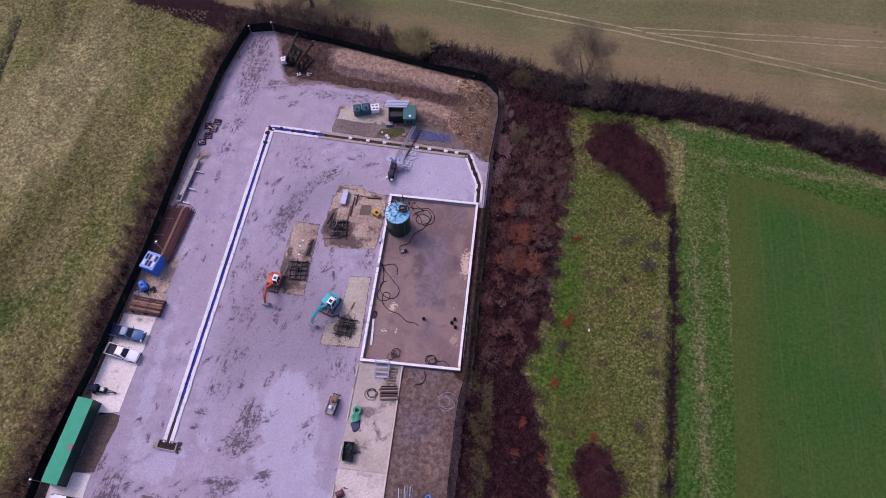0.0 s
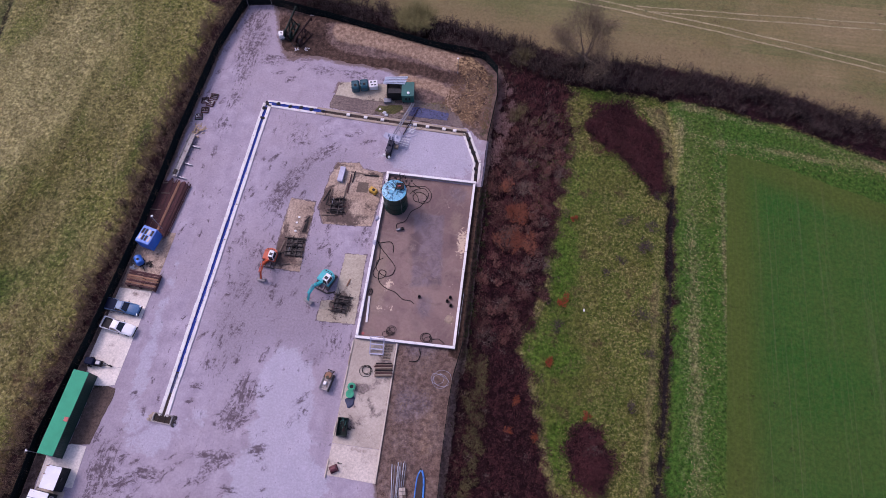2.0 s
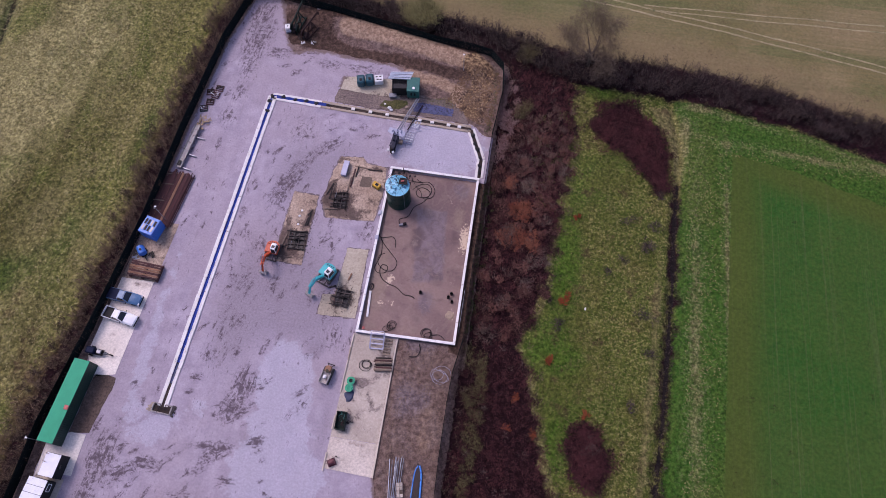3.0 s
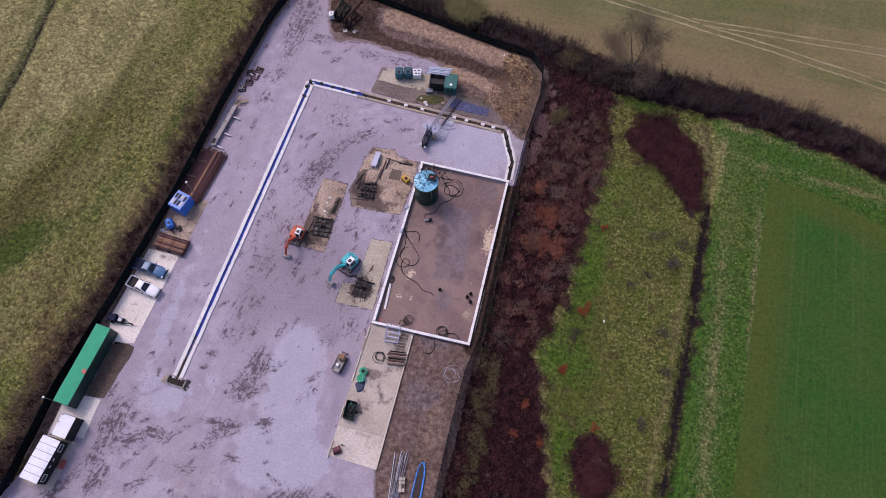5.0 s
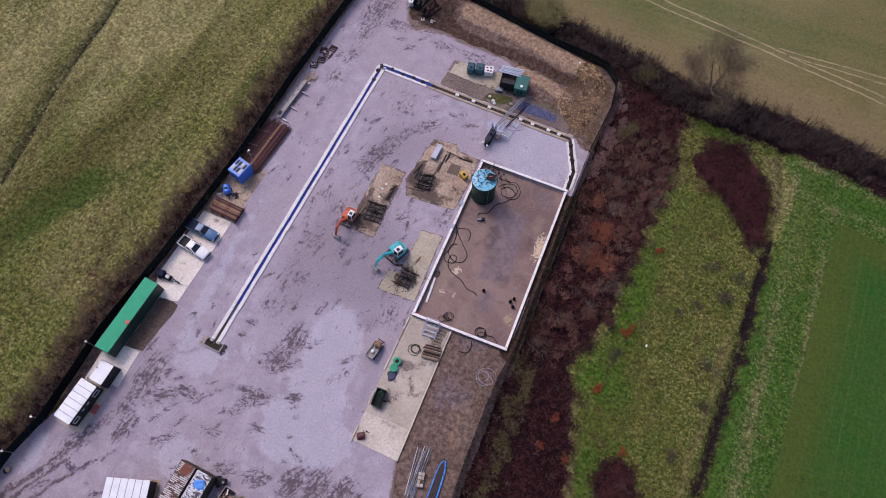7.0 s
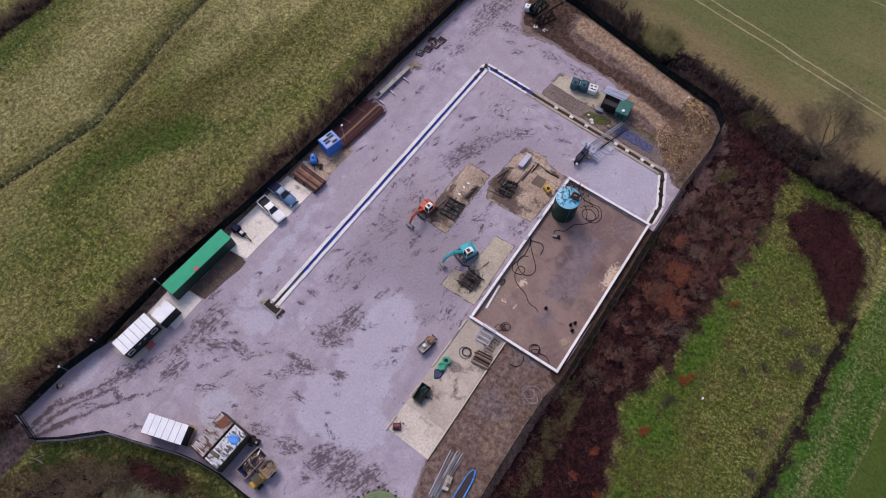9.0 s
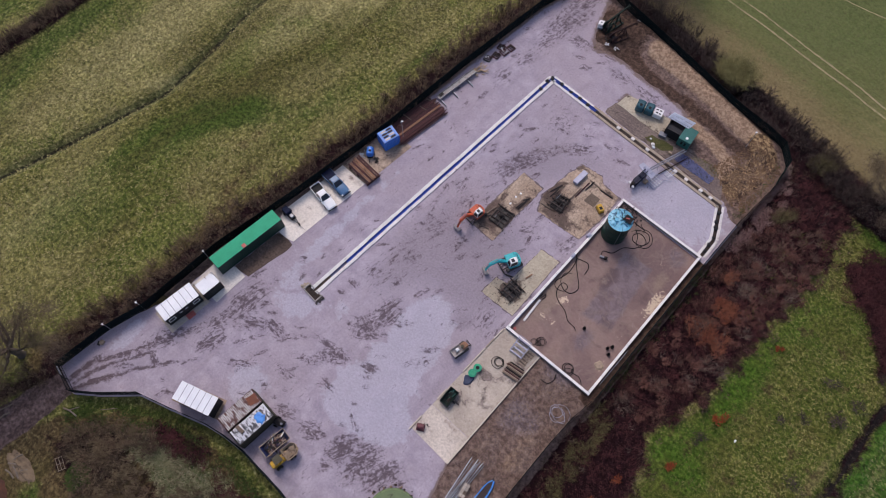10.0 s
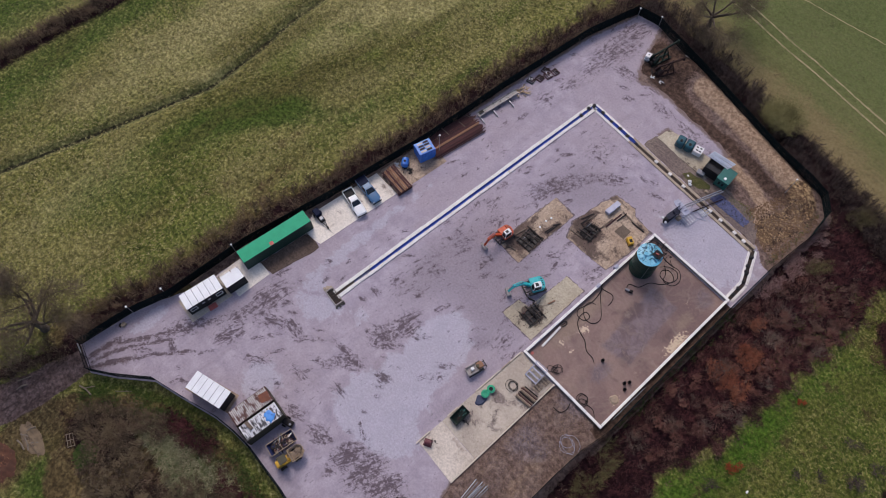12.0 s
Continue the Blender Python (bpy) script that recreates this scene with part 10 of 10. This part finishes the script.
rod(bm, (-.75, 0, .75), (.75, 0, .75), .62, seg=20)
bmesh.ops.bevel(bm, geom=[e for e in bm.edges if e.calc_face_angle(0) > 1], offset=.12, segments=3, affect='EDGES')
part("tank", bm, M["blue_paint"], bo)
bm = bmesh.new()
box(bm, (0, 0, .15), (1.7, .9, .14))
beam(bm, (.8, 0, .15), (1.9, 0, .2), .1, .1)
part("chassis", bm, M["oily"], bo)
bm = bmesh.new()
rod(bm, (.1, 0, 1.34), (.1, 0, 1.46), .2, seg=12)
part("filler_cap", bm, M["black"], bo)
for s in (-1, 1):
    wheel(bo, 0, s * .6, .3, .18)
for x, y, sd, m_ in ((-34.9, 7.6, 5, "oily"), (-37.6, 7.6, 6, "old_wood"), (-37.3, 6.9, 7, "pale_sheet")):
    o = part("scrap_heap", scrap(sd, .45, .35, .05, 9, .7), M[m_])
    o.matrix_world = pose(x, y, .04)
    tagged(o, "small heap of hoses and odd parts", "scrap", "odd parts by the bowser")
rkl = thing("pipe_rack", pose(-34.85, 27.9, .02, 0, 0, -6), "long pale steel trough rack on cross bearers", "rack")
bm = bmesh.new()
box(bm, (0, 0, .42), (.95, 8.6, .12), bevel=.02)
for s in (-1, 1):
    box(bm, (s * .46, 0, .55), (.1, 8.6, .22), bevel=.02)
part("trough", bm, M["rack_grey"], rkl)
for yy in (-4.0, -1.3, 2.2):
    bm = bmesh.new()
    beam(bm, (-.5, yy, .18), (2.0, yy - .25, .18), .16, .3)
    part("bearer", bm, M["steel"], rkl)
bm = bmesh.new()
box(bm, (-.1, -3.5, .58), (.5, .9, .14), bevel=.02)
part("end_plate", bm, M["oily"], rkl)
wd = thing("firewood_heap", pose(-33.9, 33.2, 0), "loose heap of pale timber offcuts", "timber heap")
for k in range(26):
    bm = bmesh.new()
    a, L = rg.uniform(0, 3.14), rg.uniform(.4, .95)
    p = Vector((rg.gauss(0, .5), rg.gauss(0, .6), rg.uniform(.06, .4)))
    d = Vector((math.cos(a), math.sin(a), rg.uniform(-.15, .15))) * L / 2
    beam(bm, p - d, p + d, .13, .08)
    part("offcut", bm, M["wood"], wd)
for x, y, rz, k in ((-34.6, 35.9, 12, 0), (-33.9, 37.4, 5, 1), (-33.3, 38.9, -8, 2), (-33.0, 40.4, -4, 3), (-34.4, 39.4, 10, 1)):
    t = thing("rusty_rack", pose(x, y, .02, 0, 0, rz), "rusty steel rack lying on the gravel", "rack", "rusty racks by the fence")
    bm = bmesh.new()
    for s in (-1, 1):
        beam(bm, (s * .6, -.6, .1), (s * .6, .6, .1), .12, .16)
        beam(bm, (-.65, s * .55, .1), (.65, s * .55, .1), .12, .16)
    part("outer_frame", bm, M["rust"] if k else M["dark_green"], t)
    for j in (-.25, .1, .35):
        bm = bmesh.new()
        beam(bm, (-.6, j, .2), (.6, j + .1, .2), .14, .06)
        part("cross_bar", bm, M["oily"] if k % 2 else M["rust"], t)
    bm = scrap(50 + k, .4, .35, .2, 5, .5)
    part("scrap", bm, M["brown_machine"] if k % 2 else M["pale_sheet"], t)


def lamp_post(x, y, h, rz, group="yard lamp posts"):
    t = thing("lamp_post", pose(x, y, 0, 0, 0, rz), "slim dark lamp post with a white floodlight head", "lamp post", group)
    bm = bmesh.new()
    rod(bm, (0, 0, 0), (0, 0, h), .06, .04, seg=8)
    rod(bm, (0, 0, 0), (0, 0, .2), .12, seg=8)
    part("pole", bm, M["steel"], t)
    bm = bmesh.new()
    box(bm, (.15, 0, h - .02), (.32, .24, .10), bevel=.03)
    part("lamp_head", bm, M["white_paint"], t)
    bm = bmesh.new()
    beam(bm, (-.1, -.25, h - .25), (-.1, .3, h - .25), .06, .06)
    part("bracket", bm, M["steel"], t)


for x, y, h, rz in ((-42.7, -34.2, 3.6, 0), (-44.0, -39.6, 3.0, 0), (-41.7, -22.3, 3.6, 0), (-34.4, 13.9, 5.2, 20), (-27.5, 62.0, 3.0, -90), (9.3, 50.6, 5.0, -110), (-31.6, 60.8, 2.8, -60)):
    lamp_post(x, y, h, rz)
bx = thing("bollard_box", pose(-43.2, -41.7, 0, 0, 0, 20), "low yellow-tan box with a dark board by the track", "box")
bm = bmesh.new()
box(bm, (0, 0, .25), (.55, .7, .5), bevel=.03)
part("box", bm, M["tan"], bx)
bm = bmesh.new()
box(bm, (-.36, -.3, .3), (.06, .6, .6), rz=25)
part("board", bm, M["oily"], bx)

# ---- things on the long pad ----
stp = thing("access_steps", pose(3.3, -.6, .05, 0, 0, 3), "open-framed lilac-grey steel access steps against the bund wall", "steps")
bm = bmesh.new()
for s in (-1, 1):
    beam(bm, (s * 1.0, -1.5, .1), (s * 1.0, .9, .95), .1, .2)
    beam(bm, (s * 1.0, -1.5, .9), (s * 1.0, .9, 1.75), .07, .07)
    for yy in (-1.4, -.3, .8):
        beam(bm, (s * 1.0, yy, .1), (s * 1.0, yy, 1.25 + yy * .35), .06, .06)
beam(bm, (-1.0, .9, 1.75), (1.0, .9, 1.75), .07, .07)
beam(bm, (-1.0, -1.5, .9), (1.0, -1.5, .9), .07, .07)
part("handrail", bm, M["galv"], stp)
for k in range(4):
    bm = bmesh.new()
    box(bm, (0, -1.35 + k * .68, .2 + k * .24), (1.9, .20, .05))
    part("tread", bm, M["galv"], stp)
for x, y, rz in ((5.05, -.75, 3), (4.95, -2.1, 2)):
    t = thing("timber_pallet", pose(x, y, .05, 0, 0, rz), "old timber pallet on the concrete pad", "pallet", "pallets on the pad")
    for j in range(5):
        bm = bmesh.new()
        box(bm, (0, -.48 + j * .24, .15), (1.15, .14, .03))
        part("board", bm, M["old_wood"] if j % 2 else M["tan"], t)
    for j in (-.5, 0, .5):
        bm = bmesh.new()
        box(bm, (j, 0, .07), (.1, 1.1, .12))
        part("runner", bm, M["old_wood"], t)
lg = thing("pipe_stack", pose(4.85, -4.2, .05, 0, 0, 8), "stack of grey-brown weathered posts and pipes", "post stack")
for k in range(20):
    bm = bmesh.new()
    yy, zz = -.95 + (k % 10) * .21, .12 + (k // 10) * .2
    rod(bm, (-1.3 + rg.uniform(-.2, .2), yy + .05 * (k // 10), zz), (1.25 + rg.uniform(-.2, .15), yy + rg.uniform(-.05, .05), zz), rg.uniform(.08, .11), seg=8)
    part("post", bm, M[("old_wood", "tan", "rust", "old_wood", "oily")[k % 5]], lg)
hr = thing("hose_reels", pose(.5, -7.9, .05, 0, 0, 10), "two bright green hose reels on a navy tarpaulin", "hose reel")
for k, (dx, dy) in enumerate(((.2, .55), (-.05, -.5))):
    bm = bmesh.new()
    for j in range(3):
        hose(bm, [((.56 - j * .11) * math.cos(a) + dx, (.56 - j * .11) * math.sin(a) + dy, .5 + .02 * j) for a in np.linspace(0, 6.2, 20)], .06)
    part("reel", bm, M["green_plastic"], hr)
    bm = bmesh.new()
    rod(bm, (dx, dy, .05), (dx, dy, .46), .42, seg=16)
    part("drum", bm, M["green_plastic"] if k else M["black"], hr)
bm = bmesh.new()
vs = [(1.15 * math.cos(a) * rg.uniform(.7, 1.1), 1.15 * math.sin(a) * rg.uniform(.7, 1.1) - .7) for a in np.linspace(0, 6.28, 14)[:-1]]
prism(bm, vs, .0, .16, [(x * .75, -.7 + (y + .7) * .75) for x, y in vs])
o = part("tarpaulin", bm, M["navy_tarp"])
o.matrix_world = pose(.7, -8.75, .05) @ Matrix.Diagonal((.72, .85, 1, 1))
tagged(o, "crumpled navy tarpaulin under the hose reels", "tarpaulin")
bn = thing("mesh_bin", pose(.35, -13.2, .05, 0, 0, 2) @ Matrix.Diagonal((.95, 1.25, 1, 1)), "dark green steel bin of mixed fittings", "bin")
bm = bmesh.new()
for s in (-1, 1):
    box(bm, (s * .72, 0, .5), (.05, 2.0, .9))
    box(bm, (0, s * 1.0, .5), (1.45, .05, .9))
box(bm, (0, 0, .1), (1.45, 2.0, .08))
part("body", bm, M["dark_green"], bn)
for k in range(22):
    part("fitting", scrap(910 + k, .42, .62, .45, 1, .5), M[("teal_box", "brown_machine", "dark_green", "oily")[k % 4]], bn)
rt = thing("winch", pose(.15, -19.0, .05, 0, 0, 30) @ Matrix.Diagonal((1.3, 1.3, 1.1, 1)), "small dark red winch on the pad corner", "winch")
bm = bmesh.new()
rod(bm, (-.3, 0, .35), (.3, 0, .35), .28, seg=14)
part("drum", bm, M["winch_red"], rt)
bm = bmesh.new()
for s in (-.35, .35):
    box(bm, (s, 0, .3), (.06, .7, .6))
box(bm, (0, 0, .04), (.9, .8, .08))
part("frame", bm, M["winch_red"], rt)
for x, y in ((.3, -18.6), (.8, -18.2), (1.2, -13.4), (1.5, -13.0)):
    o = part("scrap_heap", scrap(int(x * 10), .15, .15, .02, 4, .35), M["oily"])
    o.matrix_world = pose(x, y, .05)
    tagged(o, "few dark pipe fittings lying on the concrete", "fitting", "fittings on the pad")

# ---- bare ground south of the bund ----
sb = thing("pipe_bundle", pose(9.35, -20.3, .12, 0, 0, 4), "loose bundle of long grey steel pipes on the soil", "pipe bundle")
for k in range(11):
    bm = bmesh.new()
    a = rg.uniform(-.09, .06)
    rod(bm, (-.6 + k * .12 + rg.uniform(-.1, .1), -3.6 + rg.uniform(-.5, .5), .08 + (k % 3) * .06), (-.6 + k * .12 - a * 7, 3.3 + rg.uniform(-.6, .3), .08 + (k % 3) * .06), .05, seg=7)
    part("pipe", bm, M["steel"] if k % 3 else M["bright_pipe"], sb)
pl = thing("block_pallet", pose(10.3, -21.2, .12, 0, 0, 12), "pallet of pale concrete blocks on the soil", "block pallet")
bm = bmesh.new()
box(bm, (0, 0, .08), (.9, 2.1, .14))
part("pallet", bm, M["old_wood"], pl)
for i in range(2):
    for j in range(4):
        if (i, j) not in ((1, 1),):
            bm = bmesh.new()
            box(bm, (-.22 + i * .44, -.75 + j * .5, .3), (.4, .44, .28), bevel=.02)
            part("block", bm, M["brick"], pl)
tr = thing("lined_trench", pose(12.4, -20.2, .1, 0, 0, 3), "narrow dark trench edged with bright blue plastic sheet", "trench")
bm = bmesh.new()
hose(bm, smooth_line([(-.55, -4.0, .1), (-.5, -1.0, .12), (-.35, 1.6, .1), (.05, 2.6, .1)], .3), .09)
part("sheet_edge", bm, M["blue_sheet"], tr)
bm = bmesh.new()
hose(bm, smooth_line([(.75, -4.2, .1), (.7, -1.0, .12), (.6, 1.4, .1), (.25, 2.6, .1)], .3), .14)
part("sheet_edge", bm, M["blue_sheet"], tr)
bm = bmesh.new()
prism(bm, [(-.4, -4.2), (.55, -4.2), (.45, 1.4), (.15, 2.9), (-.1, 2.9), (-.3, 1.4)], -.05, .12)
part("wet_soil", bm, M["pit_brown"], tr, "dark wet soil")
coil(13.4, -4.6, .16, (1.35, 1.15, .95), .025, "thin pale blue hose coiled loosely on the soil", mat="galv", seed=6)
hose_thing([(9.6, -.3, .2), (9.9, -1.2, .15), (9.5, -2.2, .15), (8.4, -2.4, .15)], .06, "dark hose lying outside the bund wall")
# green round cover at the south edge
gc = thing("round_cover", pose(5.2, -30.0, 0), "low round green cover ringed with dark rubble", "cover")
bm = bmesh.new()
rod(bm, (0, 0, .05), (0, 0, .35), 3.5, 3.2, seg=40)
rod(bm, (0, 0, .35), (0, 0, .62), 3.2, .6, seg=40)
part("lid", bm, M["cover_green"], gc)
for k in range(46):
    a = k * 6.283 / 46 + rg.uniform(-.08, .08)
    bm = bmesh.new()
    q = rg.uniform(3.35, 3.95)
    box(bm, (q * math.cos(a), q * math.sin(a), .10), (rg.uniform(.15, .55), rg.uniform(.15, .4), rg.uniform(.2, .34)), rg.uniform(0, 90), .07)
    part("rubble_block", bm, M[("rubble", "brown_machine", "pit_brown", "rubble", "pit_brown")[k % 5]], gc)
bm = bmesh.new()
bmesh.ops.create_icosphere(bm, subdivisions=2, radius=.35)
o = part("feed_sack", bm, M["white_paint"])
o.matrix_world = pose(34.0, 9.05, .12) @ Matrix.Diagonal((.45, .75, .4, 1))
tagged(o, "small white sack lying in the pasture", "sack")
# fallen wood and wrecked boards by the track
for x, y, rz, L in ((-38.0, -60.4, 30, 2.2), (-37.2, -60.9, -12, 2.0), (-36.6, -60.2, 60, 1.4), (-37.6, -61.6, 5, 1.8), (-38.6, -59.6, 80, 1.5), (-38.4, -51.0, 15, 2.4), (-44.9, -57.6, 80, 1.5)):
    bm = bmesh.new()
    hose(bm, smooth_line([(-L / 2, 0, .1), (0, .12, .16), (L / 2, -.05, .1)], .3), .12)
    o = part("log", bm, M["log"])
    o.matrix_world = pose(x, y, -.02, 0, 0, rz)
    tagged(o, "pale fallen branch on the rough ground", "log", "fallen branches")
